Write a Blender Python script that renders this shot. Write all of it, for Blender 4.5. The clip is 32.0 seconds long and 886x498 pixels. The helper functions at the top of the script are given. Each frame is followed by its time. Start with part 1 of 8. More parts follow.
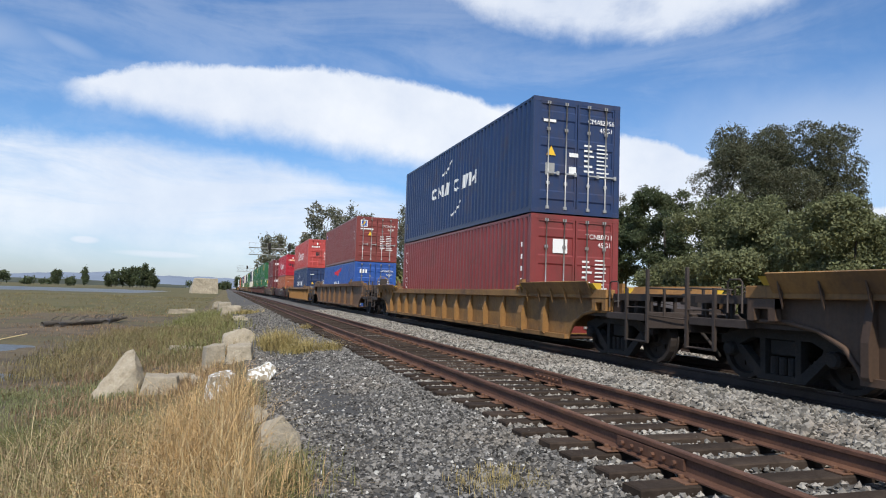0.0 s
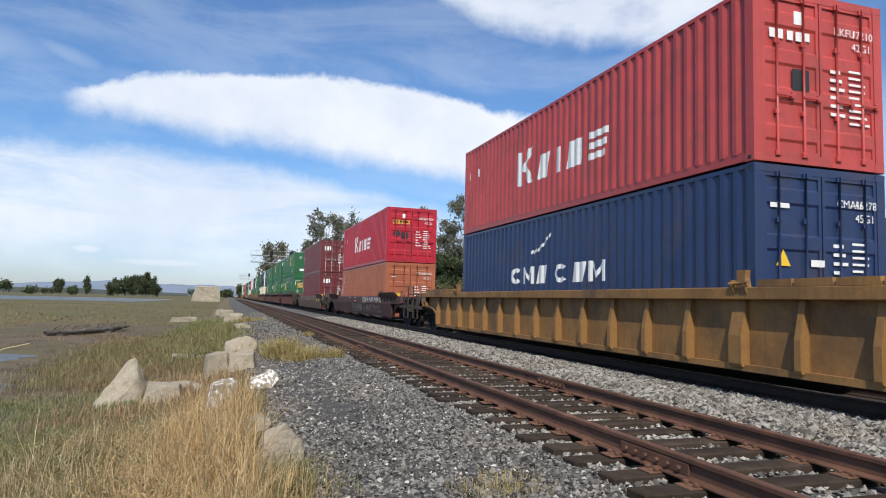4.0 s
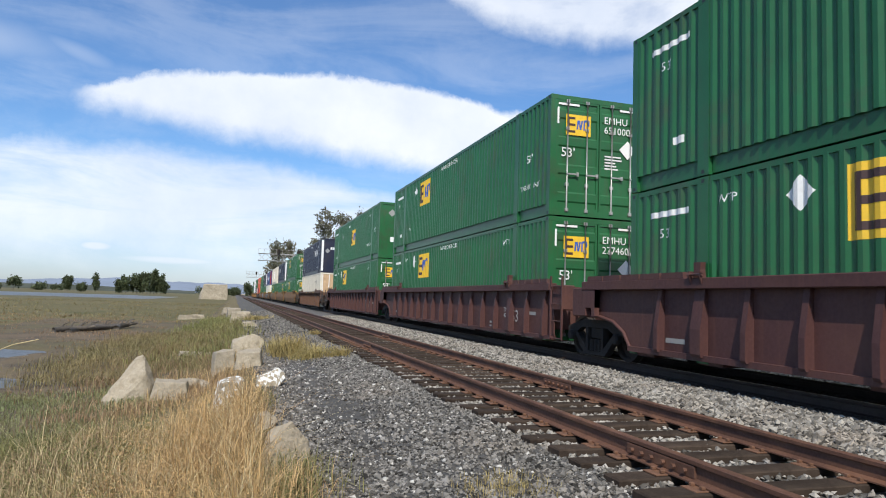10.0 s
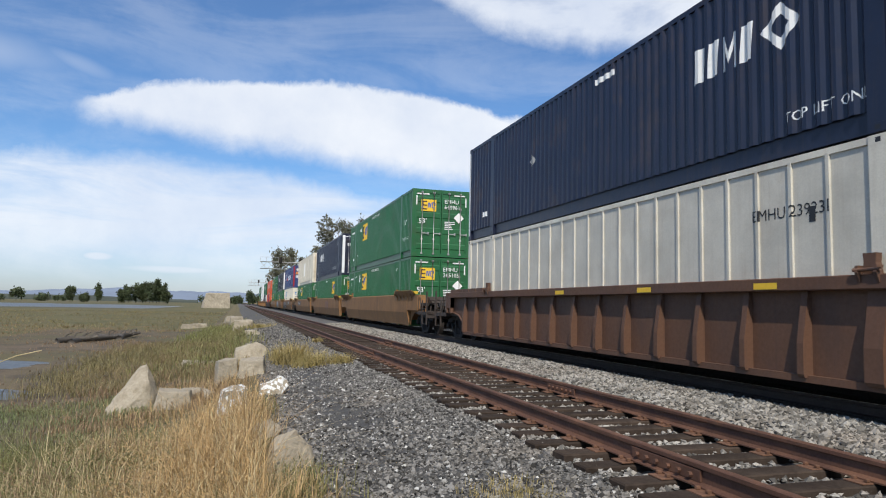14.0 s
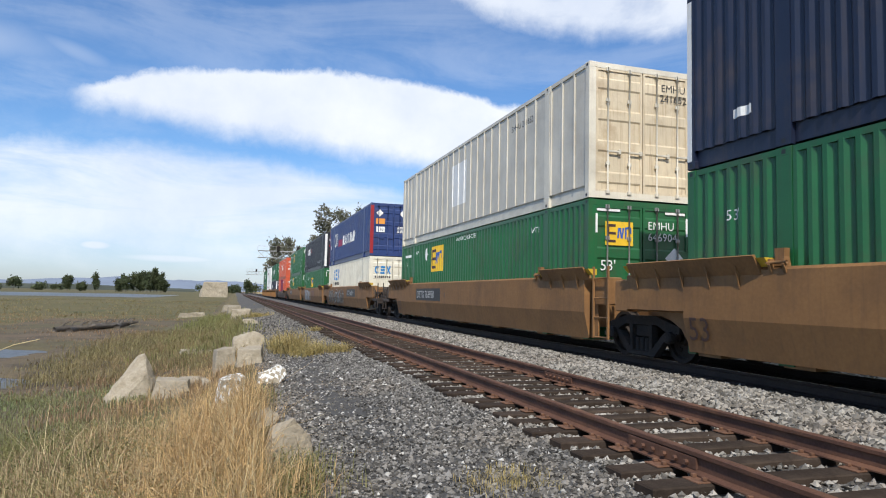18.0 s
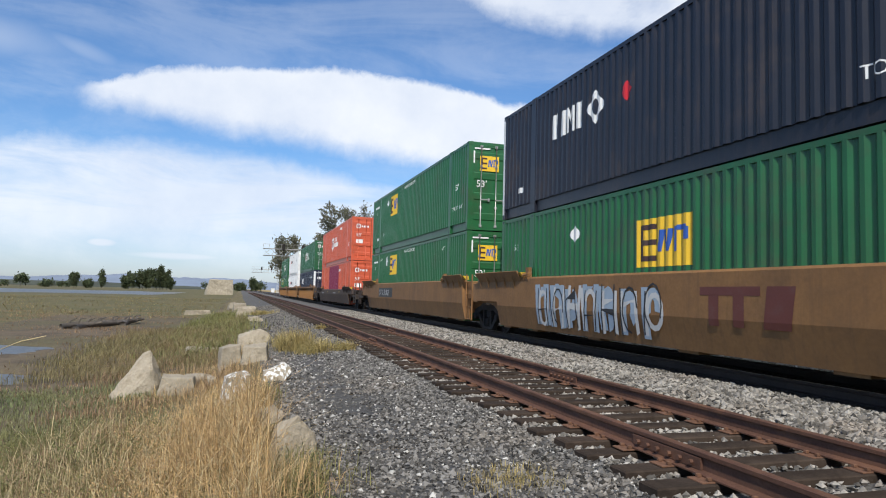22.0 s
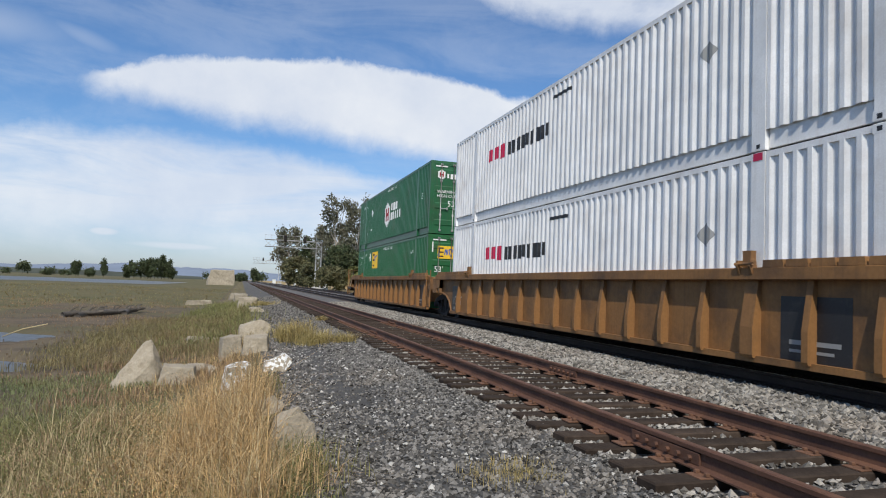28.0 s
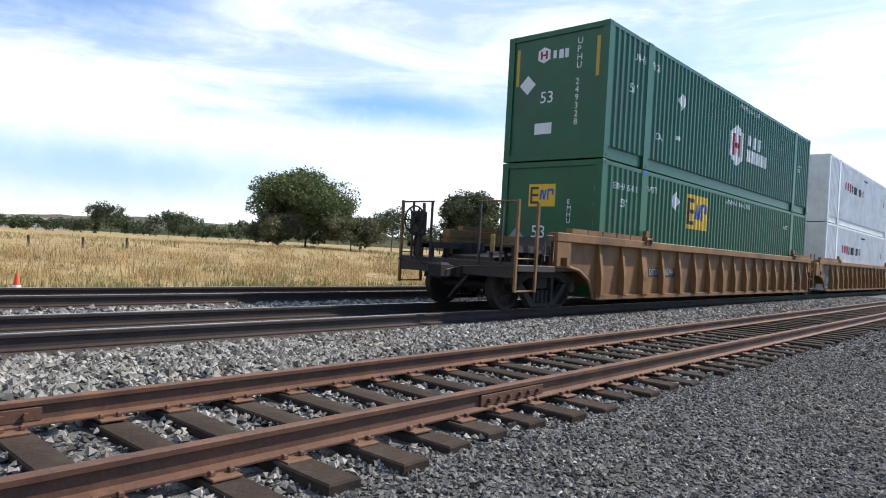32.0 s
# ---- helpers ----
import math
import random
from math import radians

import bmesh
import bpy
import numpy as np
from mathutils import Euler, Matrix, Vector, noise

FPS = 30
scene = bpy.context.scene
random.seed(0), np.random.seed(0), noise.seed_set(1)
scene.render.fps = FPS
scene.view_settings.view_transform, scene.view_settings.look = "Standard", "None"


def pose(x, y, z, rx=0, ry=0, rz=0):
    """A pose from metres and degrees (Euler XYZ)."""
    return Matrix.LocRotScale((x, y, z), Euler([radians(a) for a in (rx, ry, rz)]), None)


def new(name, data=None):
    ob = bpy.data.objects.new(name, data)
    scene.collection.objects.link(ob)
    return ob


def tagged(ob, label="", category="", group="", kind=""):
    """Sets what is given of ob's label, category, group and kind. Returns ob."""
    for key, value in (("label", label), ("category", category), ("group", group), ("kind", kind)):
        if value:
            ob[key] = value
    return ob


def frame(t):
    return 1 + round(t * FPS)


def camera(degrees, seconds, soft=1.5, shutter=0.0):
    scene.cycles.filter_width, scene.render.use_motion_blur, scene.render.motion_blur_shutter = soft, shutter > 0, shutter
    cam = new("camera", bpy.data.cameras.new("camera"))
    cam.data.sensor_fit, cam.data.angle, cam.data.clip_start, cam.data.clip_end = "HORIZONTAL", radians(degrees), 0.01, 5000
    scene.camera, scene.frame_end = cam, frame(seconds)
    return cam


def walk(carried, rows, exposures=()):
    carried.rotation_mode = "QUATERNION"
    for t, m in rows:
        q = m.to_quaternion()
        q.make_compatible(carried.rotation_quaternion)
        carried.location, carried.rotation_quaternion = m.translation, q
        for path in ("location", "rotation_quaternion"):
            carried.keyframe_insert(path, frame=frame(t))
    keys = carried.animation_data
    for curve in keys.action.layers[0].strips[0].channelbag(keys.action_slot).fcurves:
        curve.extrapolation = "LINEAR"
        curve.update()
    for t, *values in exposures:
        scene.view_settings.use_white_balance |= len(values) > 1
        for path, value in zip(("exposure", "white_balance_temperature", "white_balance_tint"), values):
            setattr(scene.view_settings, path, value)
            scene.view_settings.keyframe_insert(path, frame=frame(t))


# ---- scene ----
cam = camera(66.96, 32.0, soft=1.05, shutter=0.03)
EYE_Z = 1.148
PATH = [
    (0, pose(0, 0, EYE_Z, 93.96, -1.94, -18.00)),
    (0.5, pose(0, 0, EYE_Z, 94.06, -1.89, -17.99)),
    (1, pose(0, 0, EYE_Z, 94.17, -1.93, -17.89)),
    (1.5, pose(0, 0, EYE_Z, 94.34, -1.97, -17.75)),
    (2, pose(0, 0, EYE_Z, 94.38, -2.00, -17.75)),
    (2.5, pose(0, 0, EYE_Z, 94.40, -1.77, -17.78)),
    (3, pose(0, 0, EYE_Z, 94.46, -1.65, -17.80)),
    (3.5, pose(0, 0, EYE_Z, 94.49, -1.51, -17.88)),
    (5.5, pose(0, 0, EYE_Z, 94.32, -1.35, -17.59)),
    (6, pose(0, 0, EYE_Z, 94.23, -1.29, -17.58)),
    (6.5, pose(0, 0, EYE_Z, 94.17, -1.36, -17.62)),
    (7, pose(0, 0, EYE_Z, 94.21, -1.44, -17.70)),
    (7.5, pose(0, 0, EYE_Z, 94.22, -1.41, -17.64)),
    (8, pose(0, 0, EYE_Z, 94.19, -1.60, -17.51)),
    (8.5, pose(0, 0, EYE_Z, 94.21, -1.69, -17.45)),
    (9, pose(0, 0, EYE_Z, 94.41, -1.79, -17.37)),
    (9.5, pose(0, 0, EYE_Z, 94.52, -2.00, -17.30)),
    (10, pose(0, 0, EYE_Z, 94.45, -1.98, -17.26)),
    (10.5, pose(0, 0, EYE_Z, 94.39, -1.94, -17.24)),
    (11, pose(0, 0, EYE_Z, 94.43, -1.89, -17.27)),
    (11.5, pose(0, 0, EYE_Z, 94.61, -1.83, -17.23)),
    (12, pose(0, 0, EYE_Z, 94.79, -1.63, -17.12)),
    (12.5, pose(0, 0, EYE_Z, 94.89, -1.53, -17.03)),
    (13, pose(0, 0, EYE_Z, 94.97, -1.50, -16.91)),
    (13.5, pose(0, 0, EYE_Z, 94.94, -1.30, -16.91)),
    (14, pose(0, 0, EYE_Z, 94.94, -1.26, -17.05)),
    (14.5, pose(0, 0, EYE_Z, 94.83, -1.14, -17.12)),
    (16.5, pose(0, 0, EYE_Z, 94.30, -1.34, -17.36)),
    (17, pose(0, 0, EYE_Z, 94.20, -1.38, -17.30)),
    (17.5, pose(0, 0, EYE_Z, 94.09, -1.32, -17.24)),
    (18, pose(0, 0, EYE_Z, 94.01, -1.26, -17.25)),
    (18.5, pose(0, 0, EYE_Z, 94.06, -1.19, -17.30)),
    (19, pose(0, 0, EYE_Z, 94.12, -1.20, -17.36)),
    (19.5, pose(0, 0, EYE_Z, 94.16, -1.26, -17.34)),
    (20, pose(0, 0, EYE_Z, 94.24, -1.49, -17.27)),
    (20.5, pose(0, 0, EYE_Z, 94.21, -1.87, -17.12)),
    (21, pose(0, 0, EYE_Z, 94.04, -1.70, -17.02)),
    (21.5, pose(0, 0, EYE_Z, 93.92, -1.63, -16.94)),
    (22, pose(0, 0, EYE_Z, 93.88, -1.51, -16.83)),
    (22.5, pose(0, 0, EYE_Z, 93.77, -1.42, -16.66)),
    (23, pose(0, 0, EYE_Z, 93.63, -1.32, -16.43)),
    (23.5, pose(0, 0, EYE_Z, 93.48, -1.32, -16.31)),
    (24, pose(0, 0, EYE_Z, 93.48, -1.51, -16.14)),
    (24.5, pose(0, 0, EYE_Z, 93.44, -1.65, -15.99)),
    (25, pose(0, 0, EYE_Z, 93.39, -1.71, -15.84)),
    (25.5, pose(0, 0, EYE_Z, 93.34, -1.74, -15.76)),
    (27.5, pose(0, 0, EYE_Z, 93.26, -1.76, -16.26)),
    (28, pose(0, 0, EYE_Z, 93.29, -2.23, -16.74)),
    (28.5, pose(0, 0, EYE_Z, 93.28, -2.24, -17.06)),
    (29, pose(0, 0, EYE_Z, 93.32, -2.20, -17.18)),
    (29.5, pose(0, 0, EYE_Z, 93.43, -2.07, -17.37)),
    (30, pose(0, 0, EYE_Z, 93.53, -1.73, -22.80)),
    (30.2, pose(0, 0, EYE_Z, 93.83, -1.35, -30.95)),
    (30.4, pose(0, 0, EYE_Z, 94.40, -0.41, -43.86)),
    (30.6, pose(0, 0, EYE_Z, 94.34, -0.08, -55.72)),
    (30.8, pose(0, 0, EYE_Z, 94.44, 0.26, -66.66)),
    (31, pose(0, 0, EYE_Z, 94.65, -0.88, -80.27)),
    (31.2, pose(0, 0, EYE_Z, 94.41, -0.79, -93.77)),
    (31.4, pose(0, 0, EYE_Z, 93.03, -1.52, -106.85)),
    (31.5, pose(0, 0, EYE_Z, 92.50, -1.98, -113.92)),
    (31.6, pose(0, 0, EYE_Z, 91.82, -2.22, -119.18)),
    (31.8, pose(0, 0, EYE_Z, 90.88, -2.81, -129.92)),
    (32, pose(0, 0, EYE_Z, 90.03, -3.23, -138.13)),
]
# the camera's automatic exposure follows the brightness of the view
EXPOSURES = [(0, 0.05), (3, 0.08), (8, 0.08), (10, 0.16), (12, 0.16), (14, 0.02), (14.5, 0.02), (17, 0.15), (19, 0.1), (20.5, 0.0), (23, 0.12), (25, 0.12), (27.5, -0.08), (28.1, -0.14), (28.6, -0.16), (29.0, -0.13), (29.3, 0.03), (29.6, 0.03), (30.0, 0.12), (30.2, 0.16), (30.6, 0.45), (31.0, 0.76), (31.4, 0.64), (32, 0.52)]
walk(cam, PATH, EXPOSURES)

# ---- world, sun, sky ----
SUN_EL, SUN_AZ = 46.0, 201.0          # degrees; azimuth clockwise from +y
sun_dir = Vector((math.sin(radians(SUN_AZ)) * math.cos(radians(SUN_EL)),
                  math.cos(radians(SUN_AZ)) * math.cos(radians(SUN_EL)), math.sin(radians(SUN_EL))))
sun = new("sun", bpy.data.lights.new("sun", "SUN"))
sun.data.energy, sun.data.angle, sun.data.color = 4.2, radians(0.5), (1.0, 0.94, 0.84)
sun.rotation_euler = sun_dir.to_track_quat("Z", "Y").to_euler()


class Nodes:
    """A short way to write node trees."""

    def __init__(self, tree):
        self.t, self.l = tree, tree.links

    def n(self, kind, ins=None):
        nd = self.t.nodes.new(kind)
        for k, v in (ins or {}).items():
            sock = nd.inputs[k]
            if isinstance(v, bpy.types.NodeSocket):
                self.l.new(v, sock)
            else:
                sock.default_value = v
        return nd

    def blank(self, kind):
        return self.t.nodes.new(kind)

    def put(self, nd, ins):
        for k, v in ins.items():
            if isinstance(v, bpy.types.NodeSocket):
                self.l.new(v, nd.inputs[k])
            else:
                nd.inputs[k].default_value = v
        return nd

    def math(self, op, a, b=0.0, c=None, clamp=False):
        ins = {0: a, 1: b}
        if c is not None:
            ins[2] = c
        nd = self.blank("ShaderNodeMath")
        nd.operation, nd.use_clamp = op, clamp
        return self.put(nd, ins).outputs[0]

    def mix(self, fac, a, b, mode="MIX"):
        nd = self.blank("ShaderNodeMix")
        nd.data_type, nd.blend_type = "RGBA", mode
        return self.put(nd, {0: fac, 6: a, 7: b}).outputs[2]

    def ramp(self, fac, lo, hi, a=0.0, b=1.0):
        return self.n("ShaderNodeMapRange", {0: fac, 1: lo, 2: hi, 3: a, 4: b}).outputs[0]

    def smooth(self, fac, lo, hi, a=0.0, b=1.0):
        nd = self.blank("ShaderNodeMapRange")
        nd.interpolation_type = "SMOOTHSTEP"
        return self.put(nd, {0: fac, 1: lo, 2: hi, 3: a, 4: b}).outputs[0]

    def noise(self, vec, scale, detail=4.0, rough=0.55, dist=0.0):
        return self.n("ShaderNodeTexNoise", {"Vector": vec, "Scale": scale, "Detail": detail, "Roughness": rough, "Distortion": dist}).outputs


def make_world():
    world = bpy.data.worlds.new("sky")
    world.use_nodes = True
    scene.world = world
    tree = world.node_tree
    tree.nodes.clear()
    N = Nodes(tree)
    sky = N.blank("ShaderNodeTexSky")
    sky.sky_type, sky.sun_disc = "NISHITA", False
    sky.sun_elevation, sky.sun_rotation = radians(SUN_EL), radians(SUN_AZ)
    sky.air_density, sky.dust_density, sky.ozone_density = 1.0, 0.6, 2.2
    way = N.n("ShaderNodeTexCoord").outputs["Generated"]
    sep = N.n("ShaderNodeSeparateXYZ", {0: way})
    x, y, z = sep.outputs
    el = N.math("MULTIPLY", N.math("ARCSINE", z), 57.2958)
    az = N.math("MULTIPLY", N.math("ARCTAN2", x, y), 57.2958)
    # slow and fine wandering of the cloud outlines
    n1 = N.noise(way, 3.0, 5.0, 0.55)[0]
    n2 = N.noise(way, 11.0, 6.0, 0.6)[0]
    wob = N.math("ADD", N.math("MULTIPLY", N.math("SUBTRACT", n1, 0.5), 1.0), N.math("MULTIPLY", N.math("SUBTRACT", n2, 0.5), 0.55))

    def blob(a0, e0, ra, re, tilt=0.0, soft=0.35, rag=1.0):
        """Soft ellipse of cloud about azimuth a0 and elevation e0, in degrees."""
        da, de = N.math("SUBTRACT", az, a0), N.math("SUBTRACT", el, e0)
        c, s = math.cos(radians(tilt)), math.sin(radians(tilt))
        u = N.math("DIVIDE", N.math("ADD", N.math("MULTIPLY", da, c), N.math("MULTIPLY", de, s)), ra)
        v = N.math("DIVIDE", N.math("SUBTRACT", N.math("MULTIPLY", de, c), N.math("MULTIPLY", da, s)), re)
        r = N.math("SQRT", N.math("ADD", N.math("MULTIPLY", u, u), N.math("MULTIPLY", v, v)))
        r = N.math("ADD", r, N.math("MULTIPLY", wob, rag))
        return N.smooth(r, 1.0 + soft, 1.0 - soft, 0.0, 1.0)

    n3 = N.noise(way, 38.0, 6.0, 0.68, 0.6)[0]
    blobs = CLOUDS(blob, N, az, el, n1, n2, n3)
    mask = blobs[0]
    for b in blobs[1:]:
        mask = N.math("MAXIMUM", mask, b)
    shade = N.ramp(N.math("ADD", N.math("MULTIPLY", n1, 0.6), N.math("MULTIPLY", n2, 0.4)), 0.36, 0.6, 0.1, 1.0)
    white = N.mix(shade, (6.6, 7.3, 8.6, 1), (8.6, 8.95, 9.5, 1))
    blue = N.mix(1.0, sky.outputs[0], N.mix(N.smooth(el, 0.0, 11.0), (0.8, 0.92, 1.2, 1), (0.68, 0.98, 1.28, 1)), "MULTIPLY")
    col = N.mix(mask, blue, white)
    bg = N.n("ShaderNodeBackground", {"Color": col, "Strength": 0.105})
    out = N.n("ShaderNodeOutputWorld", {0: bg.outputs[0]})


def CLOUDS(blob, N, az, el, n1, n2, n3):
    def poly(cs):
        """A polynomial of the azimuth, highest power first."""
        out = cs[0]
        for c in cs[1:]:
            out = N.math("ADD", N.math("MULTIPLY", out, az), c)
        return out

    wob = N.math("ADD", N.math("MULTIPLY", N.math("SUBTRACT", n1, 0.5), 2.2), N.math("MULTIPLY", N.math("SUBTRACT", n2, 0.5), 2.2))
    wob = N.math("ADD", wob, N.math("MULTIPLY", N.math("SUBTRACT", n3, 0.5), 0.95))
    e2 = N.math("ADD", el, wob)

    def sheet(top, bottom, a0, a1, soft_top, soft_bot, soft_side, amount=1.0):
        """Cloud between an upper and a lower edge, from azimuth a0 to a1."""
        t = N.smooth(N.math("SUBTRACT", top, e2), 0.0, soft_top)
        b = N.smooth(N.math("SUBTRACT", e2, bottom), -soft_bot, soft_bot)
        s0 = N.smooth(N.math("ADD", az, wob), a0, a0 + soft_side)
        s1 = N.smooth(az, a1, a1 - soft_side)
        return N.math("MULTIPLY", N.math("MULTIPLY", N.math("MULTIPLY", t, b), N.math("MULTIPLY", s0, s1)), amount)

    streaks = N.noise(N.n("ShaderNodeCombineXYZ", {0: N.math("MULTIPLY", az, 0.05), 1: N.math("MULTIPLY", el, 0.22), 2: 3.0}).outputs[0], 1.0, 6.0, 0.6, 0.6)[0]
    broad = N.math("MULTIPLY", N.smooth(az, 51.0, 66.0), N.smooth(streaks, 0.36, 0.62, 0.4, 0.88))
    low_white = N.math("MULTIPLY", N.smooth(az, 48.0, 62.0), N.smooth(e2, 12.5, 8.0, 0.0, 0.97))
    gap = lambda a, e, ra, re: N.math("SUBTRACT", 1.0, N.math("MULTIPLY", blob(a, e, ra, re, 0.0, 0.8, 1.2), 0.8))
    broad = N.math("MULTIPLY", broad, gap(108.0, 19.0, 10.0, 4.5))
    broad = N.math("MULTIPLY", broad, gap(56.0, 19.0, 8.0, 4.5))
    low_white = N.math("MULTIPLY", low_white, gap(60.0, 14.0, 6.0, 2.0))
    broad = N.math("MULTIPLY", broad, gap(134.0, 11.5, 9.0, 1.3))
    low_white = N.math("MULTIPLY", low_white, gap(111.0, 4.6, 17.0, 2.6))
    broad = N.math("MULTIPLY", broad, gap(111.0, 4.6, 17.0, 2.6))
    heap = N.math("MULTIPLY", blob(83.0, 20.0, 15.5, 11.0, 4.0, 0.14, 1.5), gap(72.7, 19.7, 3.6, 1.8))
    out = [
        sheet(poly([7.25e-05, -0.01003, 0.11682, 18.3]), poly([-0.0002343, 0.0024072, -0.070467, 12.6]), -14.5, 60.0, 0.8, 1.3, 4.0, 0.96),    # long lens cloud
        N.math("MULTIPLY", sheet(N.math("ADD", 60.0, 0.0), poly([0.0133, -0.9094, 36.6]), 8.0, 50.0, 4.0, 1.2, 7.0, 0.9), N.smooth(streaks, 0.3, 0.55, 0.5, 1.0)),                              # cloud above the view
        N.math("MULTIPLY", blob(-12.5, 17.4, 2.2, 0.5, -16.0, 0.9, 1.6), 0.22),
        N.math("MULTIPLY", blob(-19.0, 17.2, 5.0, 1.3, 0.0, 0.9, 1.8), 0.3),
        broad, low_white, heap,
        N.math("MULTIPLY", blob(-10.4, 3.3, 1.0, 0.3, 0.0, 0.6, 1.6), 0.8),
        N.math("MULTIPLY", blob(-4.6, 2.5, 3.6, 0.28, 0.0, 0.8, 1.6), 0.7),
        N.math("MULTIPLY", blob(-14.5, 3.5, 0.6, 0.2, 0.0, 0.6, 1.6), 0.6),
        N.math("MULTIPLY", blob(50.0, 11.0, 12.0, 5.0, -8.0, 0.6, 1.2), 0.35),
    ]
    # veil of thin cloud down to the skyline
    v_top = poly([-0.0052, -0.09, 11.2])
    veil = N.math("MULTIPLY", N.smooth(N.math("SUBTRACT", v_top, e2), -0.4, 1.6, 0.0, 1.0), N.smooth(streaks, 0.32, 0.6, 0.36, 0.84))
    low = N.smooth(e2, 0.5, 6.0, 0.3, 1.0)
    side = N.smooth(az, 60.0, 30.0)
    out.append(N.math("MULTIPLY", N.math("MULTIPLY", veil, low), side))
    # thin high cirrus over the open blue
    out.append(N.math("MULTIPLY", N.smooth(N.math("ADD", streaks, N.math("MULTIPLY", N.math("SUBTRACT", n3, 0.5), 0.12)), 0.38, 0.68, 0.02, 0.19), N.smooth(az, 62.0, 44.0)))
    return out


make_world()

# ---- materials ----
MATS = {}


def mat(name, base, rough=0.6, metal=0.0, var=0.15, scale=6.0, fine=60.0, bump=0.15, tint=None, tint_amt=0.0,
        tint_scale=1.2, tint_lo=0.5, tint_hi=0.65, rand=0.0, island=0.0, spec=0.5, streak=0.0, bump_dist=0.01, emit=None):
    """A surface with colour variation at two scales, fine relief, and patches of a second colour (rust, dirt, moss)."""
    if name in MATS:
        return MATS[name]
    m = bpy.data.materials.new(name)
    m.use_nodes = True
    t = m.node_tree
    t.nodes.clear()
    N = Nodes(t)
    co = N.n("ShaderNodeTexCoord").outputs["Object"]
    big = N.noise(co, scale, 5.0, 0.6)[0]
    small = N.noise(co, fine, 4.0, 0.65)[0]
    col = N.mix(N.ramp(big, 0.25, 0.75), tuple(c * (1 - var) for c in base) + (1,), tuple(min(1, c * (1 + var)) for c in base) + (1,))
    col = N.mix(N.ramp(small, 0.3, 0.7, 0.0, var * 1.2), col, tuple(c * 0.45 for c in base) + (1,))
    if tint:
        patch = N.noise(co, tint_scale, 7.0, 0.68)[0]
        f = N.math("MULTIPLY", N.ramp(patch, tint_lo, tint_hi), tint_amt)
        col = N.mix(f, col, (*tint, 1))
    if streak:
        mp = N.n("ShaderNodeMapping", {"Vector": co, "Scale": (9.0, 9.0, 0.35)}).outputs[0]
        s = N.noise(mp, 1.6, 5.0, 0.7)[0]
        col = N.mix(N.math("MULTIPLY", N.ramp(s, 0.5, 0.78), streak), col, (*(tint or (0.08, 0.06, 0.05)), 1))
    if rand:
        r = N.n("ShaderNodeObjectInfo").outputs["Random"]
        col = N.mix(1.0, col, N.n("ShaderNodeCombineColor", {0: N.ramp(r, 0, 1, 1 - rand, 1 + rand), 1: N.ramp(r, 0, 1, 1 - rand, 1 + rand * 0.9), 2: N.ramp(r, 0, 1, 1 - rand, 1 + rand * 0.8)}).outputs[0], "MULTIPLY")
    if island:
        r = N.n("ShaderNodeNewGeometry").outputs["Random Per Island"]
        k = N.ramp(r, 0, 1, 1 - island, 1 + island)
        col = N.mix(1.0, col, N.n("ShaderNodeCombineColor", {0: k, 1: k, 2: k}).outputs[0], "MULTIPLY")
    ins = {"Base Color": col, "Roughness": N.ramp(small, 0.3, 0.7, max(0.02, rough - 0.08), min(1, rough + 0.08)), "Metallic": metal, "Specular IOR Level": spec}
    p = N.n("ShaderNodeBsdfPrincipled", ins)
    if bump:
        bp = N.n("ShaderNodeBump", {"Height": N.math("ADD", small, N.math("MULTIPLY", big, 0.6)), "Strength": bump, "Distance": bump_dist})
        N.l.new(bp.outputs[0], p.inputs["Normal"])
    if emit:
        p.inputs["Emission Color"].default_value, p.inputs["Emission Strength"].default_value = (*emit[:3], 1), emit[3]
    N.n("ShaderNodeOutputMaterial", {0: p.outputs[0]})
    MATS[name] = m
    return m


def ground_mat(name, cols, scales, rough=0.9, bump=0.5, bump_dist=0.03, fine=40.0):
    """Earth in three colours that mingle at several scales."""
    m = bpy.data.materials.new(name)
    m.use_nodes = True
    t = m.node_tree
    t.nodes.clear()
    N = Nodes(t)
    co = N.n("ShaderNodeTexCoord").outputs["Object"]
    a = N.noise(co, scales[0], 6.0, 0.62)[0]
    b = N.noise(co, scales[1], 6.0, 0.65)[0]
    c = N.noise(co, fine, 3.0, 0.7)[0]
    col = N.mix(N.smooth(a, 0.4, 0.6), (*cols[0], 1), (*cols[1], 1))
    col = N.mix(N.smooth(b, 0.46, 0.62), col, (*cols[2], 1))
    col = N.mix(N.ramp(c, 0.35, 0.7, 0.0, 0.45), col, tuple(v * 0.35 for v in cols[0]) + (1,))
    p = N.n("ShaderNodeBsdfPrincipled", {"Base Color": col, "Roughness": rough, "Specular IOR Level": 0.2})
    bp = N.n("ShaderNodeBump", {"Height": N.math("ADD", c, b), "Strength": bump, "Distance": bump_dist})
    N.l.new(bp.outputs[0], p.inputs["Normal"])
    N.n("ShaderNodeOutputMaterial", {0: p.outputs[0]})
    MATS[name] = m
    return m


